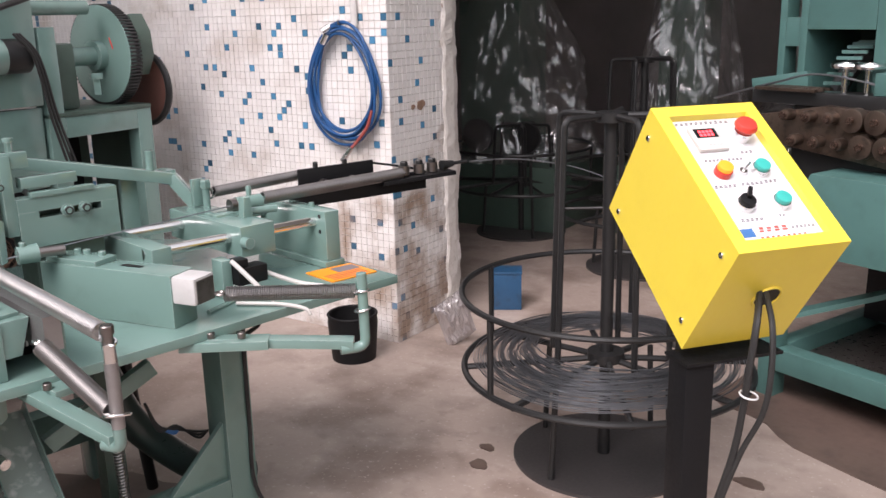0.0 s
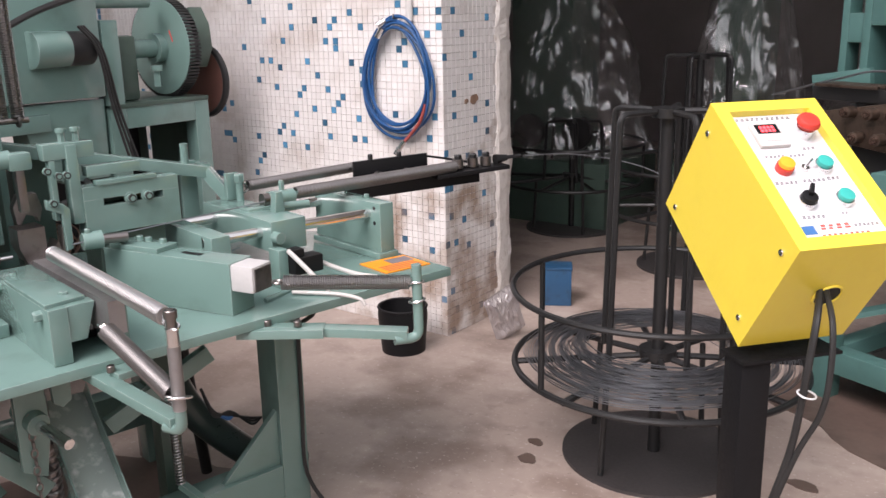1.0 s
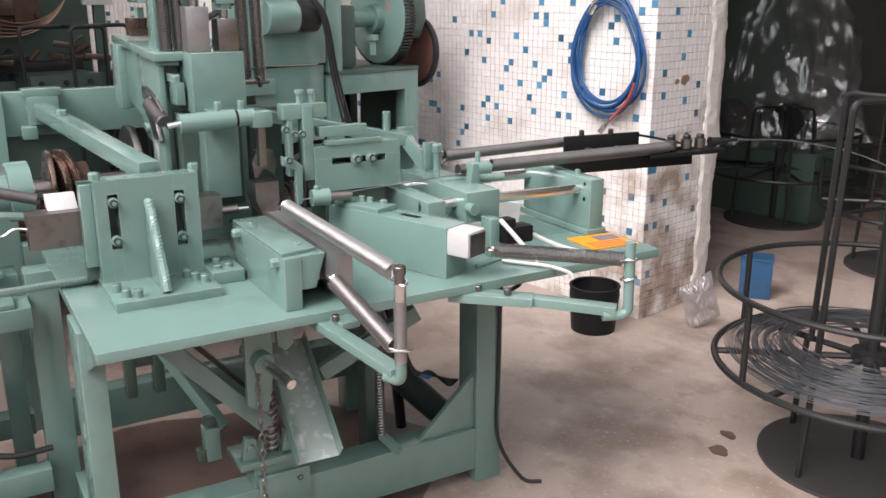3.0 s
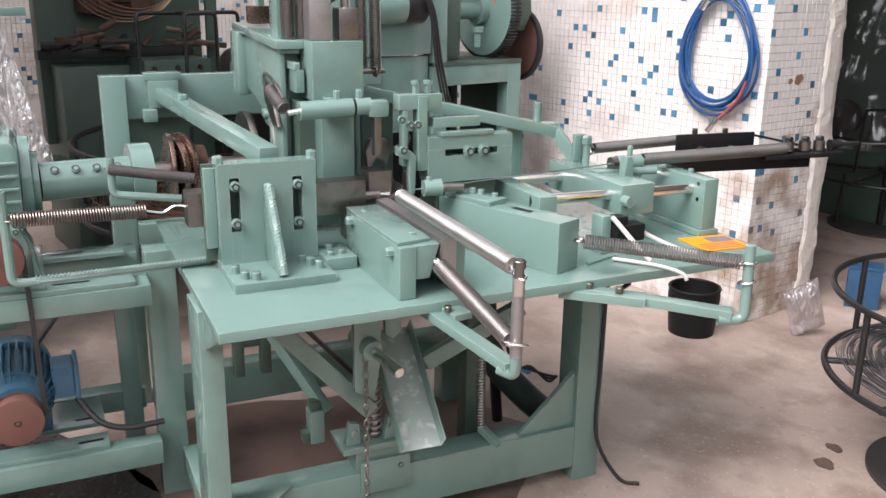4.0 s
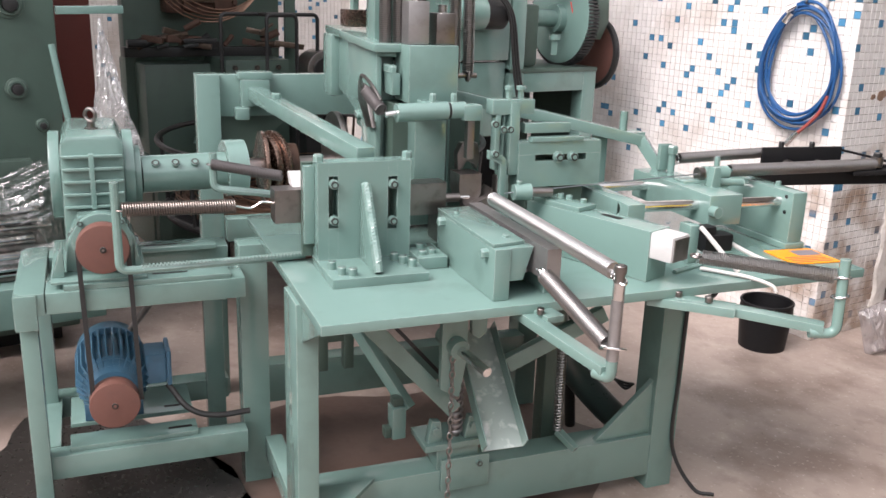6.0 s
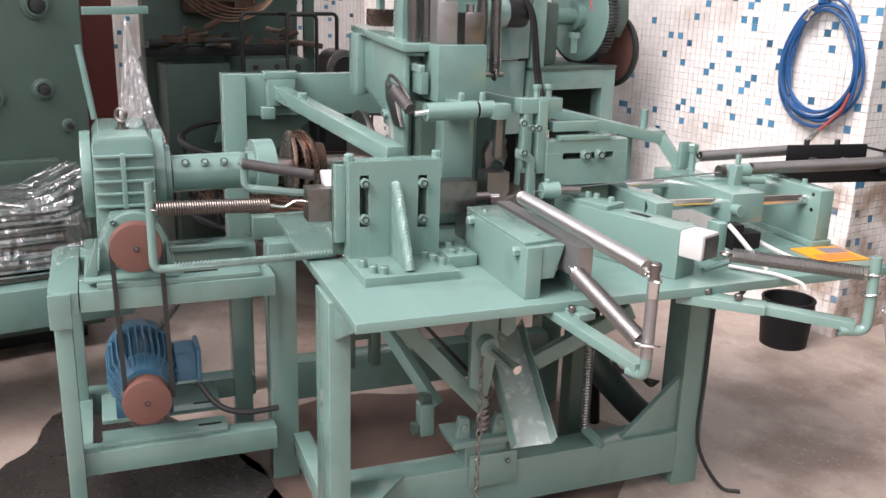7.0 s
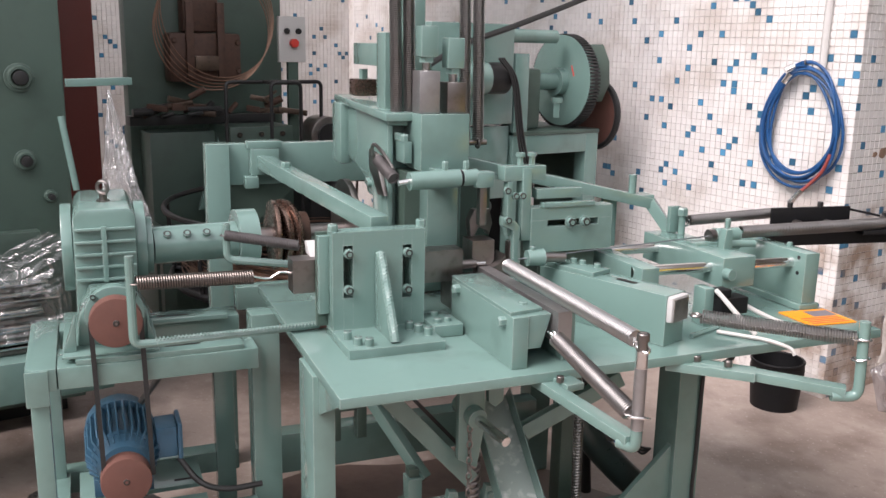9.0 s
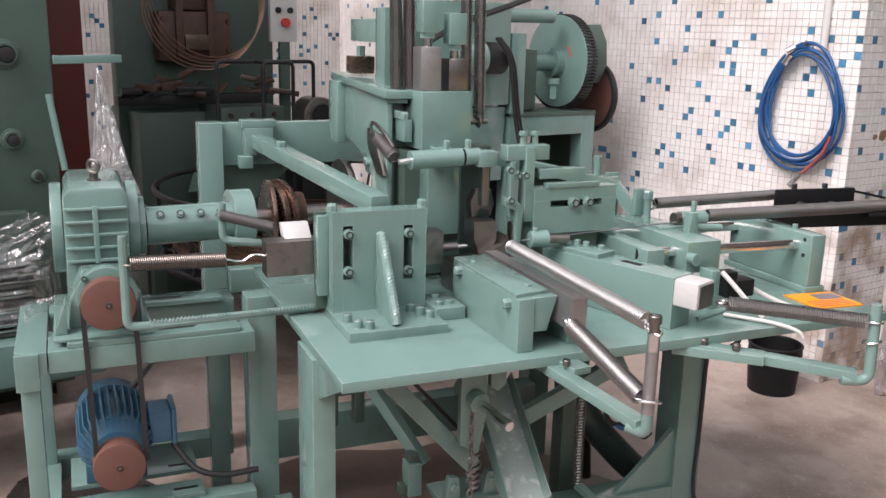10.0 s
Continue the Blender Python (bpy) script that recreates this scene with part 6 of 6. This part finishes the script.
def floor_reel():
    th = empty("floor_reel", pose(-4.182, 1.679, 0), "wide black steel floor reel behind the gearbox", "wire reel")
    part("rim", ring(bmesh.new(), (0, 0, 0.80), (0, 0, 1), 0.72, 0.012, 80, 8), BLACK_STEEL, th)
    part("lower_rim", ring(bmesh.new(), (0, 0, 0.50), (0, 0, 1), 0.70, 0.012, 80, 8), BLACK_STEEL, th)
    part("tray", cyl(bmesh.new(), (0, 0, 0.478), (0, 0, 0.487), 0.70, seg=56), BLACK, th)
    part("shaft", cyl(bmesh.new(), (0, 0, 0), (0, 0, 0.477), 0.05, seg=16), BLACK, th)
    for i in range(8):
        a = 2 * math.pi * (i + 0.4) / 8
        part("spoke", tube(bmesh.new(), [(0, 0, 0.495), (0.70 * math.cos(a), 0.70 * math.sin(a), 0.497)], 0.010, 6), BLACK_STEEL, th)
        part("rod", cyl(bmesh.new(), (0.70 * math.cos(a), 0.70 * math.sin(a), 0.50), (0.72 * math.cos(a), 0.72 * math.sin(a), 0.80), 0.010, seg=8), BLACK_STEEL, th)
    return th


floor_reel()
bm = bmesh.new()
rng = random.Random(23)
for i in range(60):
    rad, ph, ex = rng.uniform(0.36, 0.66), rng.uniform(0, 6.28), rng.uniform(0.0, 0.03)
    zz = 0.512 + 0.09 * rng.random()
    tube(bm, [((rad + ex * math.cos(2 * a + ph)) * math.cos(a), (rad + ex * math.cos(2 * a + ph)) * math.sin(a), zz + 0.010 * math.sin(3 * a + ph)) for a in (2 * math.pi * j / 64 for j in range(65))], 0.0028, 4)
wire = mesh_object("copper_wire_coil", bm, COPPER, True)
wire.matrix_world = pose(-4.182, 1.679, 0)
tagged(wire, "loose coil of copper-coloured wire lying in the floor reel", "wire coil", kind="stuff")


def wrapped_bundle():
    th = empty("wrapped_bundle", pose(-3.62, -0.10, 0), "stack of steel strips wrapped in crinkled clear film", "bundle")
    rng = random.Random(9)
    for r in range(15):
        z = 0.498 + r * 0.0172
        part("steel_strip", box(bmesh.new(), -0.30, -0.80 + rng.uniform(-0.02, 0.02), z, 0.030 + rng.uniform(-0.016, 0.016), 0.50 + rng.uniform(-0.05, 0.03), z + rng.uniform(0.008, 0.014)), STEEL if r % 3 else STEEL_DARK, th, bevel=0.002)
    bm = bmesh.new()
    n, m = 90, 40
    grid = []
    for i in range(n + 1):
        y = -0.80 + 1.35 * i / n
        line = []
        for j in range(m + 1):
            s = j / m
            if s < 0.5:
                x, z, nx, nz = 0.056, 0.545 + 0.215 * s / 0.5, 1, 0.15
            else:
                k = (s - 0.5) / 0.5
                x, z, nx, nz = 0.056 - 0.36 * k, 0.765 + 0.02 * math.sin(3.1 * k), 0.1, 1
            f = 0.013 * noise.noise(Vector((y * 4, s * 26, 0.3))) + 0.012 * noise.noise(Vector((y * 9, s * 60, 2))) + 0.02 * noise.noise(Vector((y * 5, s * 3, 5)))
            lift = max(0.0, (y - 0.38) / 0.17) ** 2 * 0.06 * min(1, s * 2)
            line.append(bm.verts.new((x + nx * f, y, z + nz * f + lift)))
        grid.append(line)
    for a, b in zip(grid, grid[1:]):
        for j in range(m):
            bm.faces.new((a[j], b[j], b[j + 1], a[j + 1]))
    bmesh.ops.recalc_face_normals(bm, faces=bm.faces)
    part("film", bm, BAG, th, "crinkled clear film")
    part("trestle", box(bmesh.new(), -0.30, -0.85, 0.355, 0.10, 0.66, 0.494), GREEN, th, bevel=0.006)
    for y in (-0.60, -0.15):
        part("trestle_leg", box(bmesh.new(), -0.25, y, 0.0, -0.15, y + 0.10, 0.354), GREEN_DARK, th)
    return th


bundle = wrapped_bundle()
bm = bmesh.new()
for i in range(25):
    z = i / 24
    w = 0.003 + 0.095 * z ** 1.1
    for j in range(48):
        a = 2 * math.pi * j / 48
        k = 1 + 0.40 * noise.noise(Vector((math.cos(a) * 3, math.sin(a) * 3, z * 2.2))) + 0.30 * abs(noise.noise(Vector((math.cos(a) * 7, math.sin(a) * 7, z * 3))))
        bm.verts.new((w * k * math.cos(a) + 0.02 * z, w * k * math.sin(a) + 0.035 * z, 1.30 - 0.58 * z))
bm.verts.ensure_lookup_table()
for i in range(24):
    for j in range(48):
        bm.faces.new([bm.verts[i * 48 + j], bm.verts[i * 48 + (j + 1) % 48], bm.verts[(i + 1) * 48 + (j + 1) % 48], bm.verts[(i + 1) * 48 + j]])
bmesh.ops.recalc_face_normals(bm, faces=bm.faces)
bmesh.ops.transform(bm, matrix=pose(-0.36, 0.80, 0.02), verts=bm.verts)
part("film_peak", bm, BAG_FILM, bundle, "twisted clear film gathered to a point")


# ---- machines beyond the wall end ----
def film_covered(m, size, seed, label):
    th = empty("covered_machine", m, label, "covered machine", "film covered machines")
    rng = random.Random(seed)
    part("base", box(bmesh.new(), -size[0] * 0.8, -size[1] * 0.8, 0, size[0] * 0.8, size[1] * 0.8, size[2] * 0.35), GREEN_DARK, th, bevel=0.01)
    part("column", box(bmesh.new(), -size[0] * 0.35, -size[1] * 0.4, size[2] * 0.351, size[0] * 0.3, size[1] * 0.4, size[2] * 1.2), GREEN_DARK, th, bevel=0.01)
    for k in range(3):
        x = (k - 1) * size[0] * 0.5
        part("wheel", cyl(bmesh.new(), (x, -size[1] * 0.82, size[2] * 0.5), (x, -size[1] * 0.72, size[2] * 0.5), 0.09 + 0.05 * rng.random(), seg=28), BLACK_STEEL, th, bevel=0.005)
    bm = bmesh.new()
    n, rows = 72, 30
    off = Vector((seed * 2.3, seed * 0.7, seed * 1.1))
    grid = []
    for j in range(rows + 1):
        t = j / rows
        z = size[2] * (1.32 - 0.95 * t)
        k = 0.30 + 0.62 * t ** 0.7
        line = []
        for i in range(n):
            a = 2 * math.pi * i / n
            d = Vector((math.cos(a), math.sin(a), 0))
            f = 1 + 0.25 * noise.noise(d * 1.8 + Vector((0, 0, t * 2)) + off) + 0.22 * (0.4 - abs(noise.noise(d * 4.5 + Vector((0, 0, t * 5)) + off))) + 0.12 * (0.4 - abs(noise.noise(d * 11 + Vector((0, 0, t * 10)) + off)))
            line.append(bm.verts.new((size[0] * k * f * d.x, size[1] * k * f * d.y, z + 0.05 * noise.noise(d * 3 + off))))
        grid.append(line)
    bm.faces.new(grid[0])
    for a, b in zip(grid, grid[1:]):
        for i in range(n):
            bm.faces.new((a[i], b[i], b[(i + 1) % n], a[(i + 1) % n]))
    bmesh.ops.recalc_face_normals(bm, faces=bm.faces)
    part("film_cover", bm, FILM, th, "crumpled glossy dust film")
    return th


film_covered(pose(-3.7, 6.0, 0.0), (0.75, 0.5, 1.30), 3, "dark machine shrouded in glossy plastic film")
film_covered(pose(-2.40, 6.2, 0.0), (0.45, 0.45, 1.35), 5, "dark machine shrouded in glossy plastic film")
film_covered(pose(-1.30, 6.9, 0.0), (0.9, 0.6, 1.5), 8, "dark machine shrouded in glossy plastic film")


def teal_machine():
    th = empty("roller_machine", pose(-1.27, 4.02, 0, 0, 0, -21), "teal painted wire straightening machine with steel rollers", "machine")
    for b in ((0.06, 0.0, 0.95, 0.092, 0.40, 2.4), (0.37, 0.0, 0.95, 0.80, 0.40, 2.4), (0.093, 0.0, 1.395, 0.369, 0.40, 2.4)):
        part("frame", box(bmesh.new(), *b), TEAL, th, bevel=0.004)
    part("inner_panel", box(bmesh.new(), 0.093, 0.37, 0.96, 0.369, 0.39, 1.394), GREEN_DARK, th)
    part("ear", box(bmesh.new(), -0.045, 0.02, 1.16, -0.015, 0.10, 1.75), TEAL, th, bevel=0.003)
    part("ear", box(bmesh.new(), -0.0145, 0.02, 1.33, 0.0595, 0.10, 1.44), TEAL, th, bevel=0.003)
    part("bed", box(bmesh.new(), -0.05, -0.12, 1.12, 0.60, -0.001, 1.17), BLACK_STEEL, th, bevel=0.004)
    part("bed_support", box(bmesh.new(), 0.13, -0.10, 0.75, 0.60, -0.002, 1.119), BLACK_STEEL, th)
    part("roller_plate", prism(bmesh.new(), [(0.02, 0.98), (0.80, 0.90), (0.80, 1.10), (0.30, 1.13), (0.02, 1.08)], "y", -0.16, -0.121), GRIMY_STEEL, th, bevel=0.004)
    for k in range(3):
        part("slat", box(bmesh.new(), -0.02, -0.15 + k * 0.05, 1.172, 0.24, -0.13 + k * 0.05, 1.184), GRIMY_STEEL, th, bevel=0.002)
    for r in range(2):
        for i in range(5):
            rad = 0.022 + 0.022 * (i > 2)
            roll = part("roller", cyl(bmesh.new(), (0.16 + i * 0.09 + 0.04 * r, -0.21, 1.09 - r * 0.09), (0.16 + i * 0.09 + 0.04 * r, -0.161, 1.09 - r * 0.09), rad, seg=20), GRIMY_STEEL, th, bevel=0.006)
            part("roller_pin", cyl(bmesh.new(), (0.16 + i * 0.09 + 0.04 * r, -0.225, 1.09 - r * 0.09), (0.16 + i * 0.09 + 0.04 * r, -0.21, 1.09 - r * 0.09), 0.014, seg=6), RUSTY, roll)
    for x in (0.31, 0.40):
        wheel = part("hand_wheel", ring(bmesh.new(), (x, -0.07, 1.27), (0, 0, 1), 0.045, 0.012, 28, 8), STEEL, th, "bright steel hand wheel")
        part("spindle", cyl(bmesh.new(), (x, -0.07, 1.171), (x, -0.07, 1.27), 0.013), STEEL, wheel)
    part("guide_block", box(bmesh.new(), 0.45, -0.115, 1.171, 0.60, -0.02, 1.25), TEAL, th, bevel=0.003)
    wheel = part("chain_wheel", ring(bmesh.new(), (0.29, 0.20, 1.10), (1, -0.35, 0), 0.20, 0.035, 40, 8), BLACK_STEEL, th)
    for i in range(14):
        a = math.pi * (0.42 + i * 0.05)
        part("tread", box(bmesh.new(), -0.045, -0.006, 0.0, 0.045, 0.006, 0.012, pose(0.25 + 0.02 * math.sin(a), 0.16 + 0.22 * math.cos(a), 1.10 + 0.24 * math.sin(a), 0, 0, 20)), TEAL, wheel)
    part("side_arm", bar(bmesh.new(), (-0.13, 0.0, 1.165), (0.12, 0.0, 1.205), 0.03, 0.07), TEAL, th, bevel=0.003)
    part("body", prism(bmesh.new(), [(0.18, 0.601), (1.02, 0.601), (0.92, 0.90), (0.34, 0.90)], "y", -0.285, 0.35), TEAL, th, bevel=0.004)
    for b in ((0.251, -0.29, 0.115, 0.95, -0.21, 0.205), (0.251, 0.46, 0.115, 0.95, 0.54, 0.205), (0.18, -0.209, 0.115, 0.25, 0.459, 0.205)):
        part("rail", box(bmesh.new(), *b), TEAL, th, bevel=0.003)
    for b in ((0.18, -0.29, 0.0, 0.25, -0.21, 0.60), (0.951, -0.29, 0.0, 1.02, -0.21, 0.60), (0.18, 0.46, 0.0, 0.25, 0.54, 0.949), (0.951, 0.46, 0.0, 1.02, 0.54, 0.549)):
        part("leg", box(bmesh.new(), *b), TEAL, th, bevel=0.003)
    # Black block added to paint the shade of the open frame.
    part("dark_opening_fill", box(bmesh.new(), 0.26, 0.30, 0.206, 0.95, 0.53, 0.60), BLACK, th, bevel=0.004)
    part("brace", bar(bmesh.new(), (0.26, -0.20, 0.33), (0.80, 0.20, 0.55), 0.06, 0.02), TEAL, th)
    # Black sheet closing the bottom of the frame.
    part("dark_frame_sheet", box(bmesh.new(), 0.251, -0.209, 0.13, 0.95, 0.459, 0.14), OIL, th)
    part("wire", tube(bmesh.new(), curve_through([(-0.25, -0.10, 1.12), (0.05, -0.11, 1.20), (0.26, -0.10, 1.235), (0.7, -0.1, 1.16)]), 0.004, 6), WIRE_GREY, th)
    return th


teal_machine()
stain("oil_patch_brown", blob(-2.66, 1.30, 0.52, 0.72, 3), "brown oily dirt soaked into the floor under the table", OILY_FLOOR)
stain("oil_patch_brown", blob(-0.62, 3.72, 0.75, 0.50, 6), "brown oily dirt on the floor under the roller machine", OILY_FLOOR)
stain("oil_patch_dark", blob(-3.02, 0.42, 0.52, 0.40, 1), "wet black oil patch under the motor frame")
for k, (x, y, rx, ry) in enumerate(((-1.83, 2.60, 0.035, 0.03), (-1.87, 2.72, 0.03, 0.022), (-1.02, 2.95, 0.05, 0.03), (-2.45, 1.35, 0.05, 0.04))):
    stain("oil_spot", blob(x, y, rx, ry, 10 + k, 20), "small dark oil spot on the concrete", OILY_FLOOR)


def wall_patch(y, z, ry, rz, seed, mat, label):
    bm = prism(bmesh.new(), blob(y, z, ry, rz, seed, 24), "x", END_X, END_X + 0.0035)
    return tagged(mesh_object("wall_damage", bm, mat), label, "damage", kind="structure")


wall_patch(3.625, 1.085, 0.030, 0.022, 31, BROWN_STAIN, "rusty broken spot in the tiles")
wall_patch(3.565, 1.080, 0.014, 0.012, 32, BROWN_STAIN, "rusty broken spot in the tiles")
wall_patch(3.905, 0.33, 0.03, 0.05, 33, GROUT, "broken plaster at the wall foot")
wall_patch(3.84, 1.52, 0.025, 0.035, 35, BROWN_STAIN, "rusty broken spot in the plaster")

# ---- mosaic tiles ----
def tile_mesh(name, mat):
    bm = bmesh.new()
    h, t = 0.0153, 0.0045
    a = [bm.verts.new((x, 0, z)) for x, z in ((-h, -h), (h, -h), (h, h), (-h, h))]
    k = h - 0.0008
    b = [bm.verts.new((x, -t, z)) for x, z in ((-k, -k), (k, -k), (k, k), (-k, k))]
    bm.faces.new(b)
    for i in range(4):
        bm.faces.new((a[i], a[(i + 1) % 4], b[(i + 1) % 4], b[i]))
    me = bpy.data.meshes.new(name)
    bm.to_mesh(me)
    bm.free()
    me.materials.append(mat)
    return me


# columns of the blue tiles, by course
BLUE_END = {0: (1,), 2: (8,), 3: (2,), 6: (1,), 9: (12,), 12: (5,), 13: (0, 2,), 14: (11,), 16: (4,), 17: (1,), 19: (9,), 21: (0, 1,), 25: (5, 8,), 26: (0,), 28: (10,), 30: (7,), 31: (2,), 32: (10,), 34: (2,), 36: (6,), 39: (0, 7,), 40: (13,), 42: (4,), 44: (10,), 45: (2,)}
BLUE_WALL = {12: (2,), 13: (7,), 17: (2, 7,), 25: (26,), 27: (14, 16, 21, 29, 32,), 28: (2,), 29: (22,), 30: (15, 28,), 31: (1, 12, 20, 24,), 32: (19,), 33: (18, 27,), 34: (21, 26,), 35: (14,), 36: (23,), 37: (31,), 38: (6, 16, 25, 33,), 41: (6, 19, 21, 30,), 42: (2,), 43: (0, 14, 20, 28,), 44: (19, 23, 34,), 45: (0, 4, 16,), 46: (7, 28,), 48: (22, 26, 34,), 50: (14, 31, 40,), 51: (16,)}



def tiles():
    white, blue = tile_mesh("tile", TILE_WHITE), tile_mesh("tile", TILE_BLUE)
    rng = random.Random(21)
    h, k, t = 0.0153, 0.0145, 0.0045
    groups = {"w": [[], []], "b": [[], []]}

    def add(kind, o, ax, nrm):
        v, f = groups[kind]
        i = len(v)
        up = Vector((0, 0, 1))
        tilt = nrm * rng.uniform(-0.0008, 0.0008)
        for s, d in ((h, 0.0), (k, t)):
            for sx, sz in ((-1, -1), (1, -1), (1, 1), (-1, 1)):
                v.append(o + ax * (sx * s) + up * (sz * s) + nrm * d + tilt)
        f.append((i + 4, i + 5, i + 6, i + 7))
        for j in range(4):
            f.append((i + j, i + (j + 1) % 4, i + 4 + (j + 1) % 4, i + 4 + j))

    for i in range(140):
        for j in range(75):
            o = Vector((END_X - PITCH * (i + 0.5), WALL_Y + 0.004, PITCH * (j + 0.5)))
            kind = "b" if (i in BLUE_WALL.get(j, ()) or rng.random() < (0.012 if i < 45 and j < 52 else 0.05)) else "w"
            add(kind, o, Vector((1, 0, 0)), Vector((0, -1, 0)))
    for i in range(85):
        for j in range(20, 75):
            add("b" if rng.random() < 0.055 else "w", Vector((-7.396, WALL_Y - PITCH * (i + 0.5), PITCH * (j + 0.5))), Vector((0, 1, 0)), Vector((1, 0, 0)))
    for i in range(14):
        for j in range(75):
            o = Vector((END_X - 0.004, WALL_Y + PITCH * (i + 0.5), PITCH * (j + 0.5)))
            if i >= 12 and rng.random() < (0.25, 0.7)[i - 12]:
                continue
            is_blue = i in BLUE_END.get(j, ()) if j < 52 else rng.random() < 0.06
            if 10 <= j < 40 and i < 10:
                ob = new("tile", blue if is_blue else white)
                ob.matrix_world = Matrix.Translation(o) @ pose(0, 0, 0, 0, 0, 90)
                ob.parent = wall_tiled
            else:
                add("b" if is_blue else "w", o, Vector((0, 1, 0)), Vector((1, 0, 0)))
    for kind, mat in (("w", TILE_WHITE), ("b", TILE_BLUE)):
        v, f = groups[kind]
        me = bpy.data.meshes.new("mosaic_tiles")
        me.from_pydata(v, [], f)
        me.materials.append(mat)
        ob = new("mosaic_tiles", me)
        ob.parent = wall_tiled
        tagged(ob, kind="stuff")


tiles()


# ---- what moves ----
PERIOD = 1.755


def cycle(keys, t):
    """The value at t of keys (phase, value) that repeat every cycle."""
    p = t % PERIOD
    ks = [(keys[-1][0] - PERIOD, keys[-1][1]), *keys, (keys[0][0] + PERIOD, keys[0][1])]
    for (a, x), (b, y) in zip(ks, ks[1:]):
        if a <= p <= b:
            s = (p - a) / (b - a) if b > a else 0
            return x + (y - x) * s * s * (3 - 2 * s)
    return keys[0][1]


IN = [(0.0, 0.0), (0.14, 0.0), (0.24, 0.7), (0.34, 1.0), (0.54, 1.0), (0.64, 0.1), (0.76, 0.0)]
LEFT = [(0.0, 0.70), (0.20, 0.72), (0.34, 1.0), (0.56, 1.0), (0.66, 0.80), (0.78, 0.55), (0.94, 0.05), (1.10, 0.0), (1.46, 0.0), (1.58, 0.55), (1.68, 0.70)]
FEED = [(0.0, 0.0), (0.74, 0.0), (0.88, 0.33), (1.08, 0.42), (1.28, 0.70), (1.45, 1.0), (1.52, 1.0), (1.66, 0.48), (1.74, 0.08)]
JUMP = [(0.0, 0.0), (0.02, 0.1), (0.07, 1.0), (0.12, 1.0), (0.19, 0.0), (1.70, 0.0)]
TIMES = [i * 0.05 for i in range(201)]
COARSE = [i * 0.1 for i in range(101)]


def slide(ob, way, keys, times=TIMES):
    w = Vector(way)
    walk(ob, [(t, Matrix.Translation(w * cycle(keys, t))) for t in times])


def stretch_spring(name, p_fixed, p_out, way, keys, radius, wire, turns, mat, label, pieces=16):
    """A spring in rigid turns that draw apart as the slide pulls its end."""
    a, b, w = Vector(p_fixed), Vector(p_out), Vector(way)
    made = []
    whole = part(name, ring(bmesh.new(), a, (0, 0, 1), radius * 0.9, wire, 20, 6), mat, machine, label)
    for k in range(pieces):
        f0, f1 = k / pieces, (k + 1) / pieces
        f = (f0 + f1) / 2
        q0, q1 = a.lerp(b + w * 0.6, f0) - w * (0.6 * f), a.lerp(b + w * 0.6, f1) - w * (0.6 * f)
        made.append((part("turn", helix(bmesh.new(), q0, q1, radius, wire, turns / pieces, 12, 6), mat, whole), w * f, keys))
    return made


SPRINGS = (stretch_spring("return_spring", (-0.372, 0.45, 0.943), (-0.155, 0.462, 0.934), (0.08, 0, 0), LEFT, 0.0165, 0.0023, 46, SPRING_BROWN, "oily steel return spring", 46)
           + stretch_spring("return_spring", (-0.140, 0.612, 1.012), (-0.020, 0.548, 0.986), (0.08, 0, 0), LEFT, 0.0125, 0.0021, 46, SPRING_DARK, "dark return spring", 46)
           + stretch_spring("return_spring", (0.520, -0.292, 0.792), (0.497, -0.058, 0.864), (0, 0.055, 0), IN, 0.0178, 0.0024, 52, SPRING, "bare steel return spring", 52)
           + stretch_spring("return_spring", (1.160, -0.235, 0.862), dg(0.51, 0.046, 0.868), -0.075 * DZ, IN, 0.0162, 0.0024, 56, SPRING, "bare steel return spring", 56)
           + stretch_spring("long_spring", (1.82, 0.323, 0.990), (1.330, 0.388, 0.978), (-0.20, 0.015, 0), FEED, 0.0170, 0.0024, 150, SPRING, "long close-wound tension spring", 50)
           + stretch_spring("long_spring", (1.57, 0.543, 0.995), (1.262, 0.545, 0.988), (-0.20, 0.015, 0), FEED, 0.0150, 0.0023, 105, SPRING, "long close-wound tension spring", 35))


def motions():
    slide(left_slide, (0.08, 0, 0), LEFT)
    slide(front_slide, (0, 0.055, 0), IN)
    slide(corner_slide, -0.075 * DZ, IN)
    slide(carriage, (-0.20, 0.015, 0), FEED)
    slide(push_bar, (-0.20, 0.015, 0), FEED)
    slide(ram, (0, 0, 0.030), JUMP)
    for ob, way, keys in SPRINGS:
        slide(ob, way, keys, COARSE)


motions()
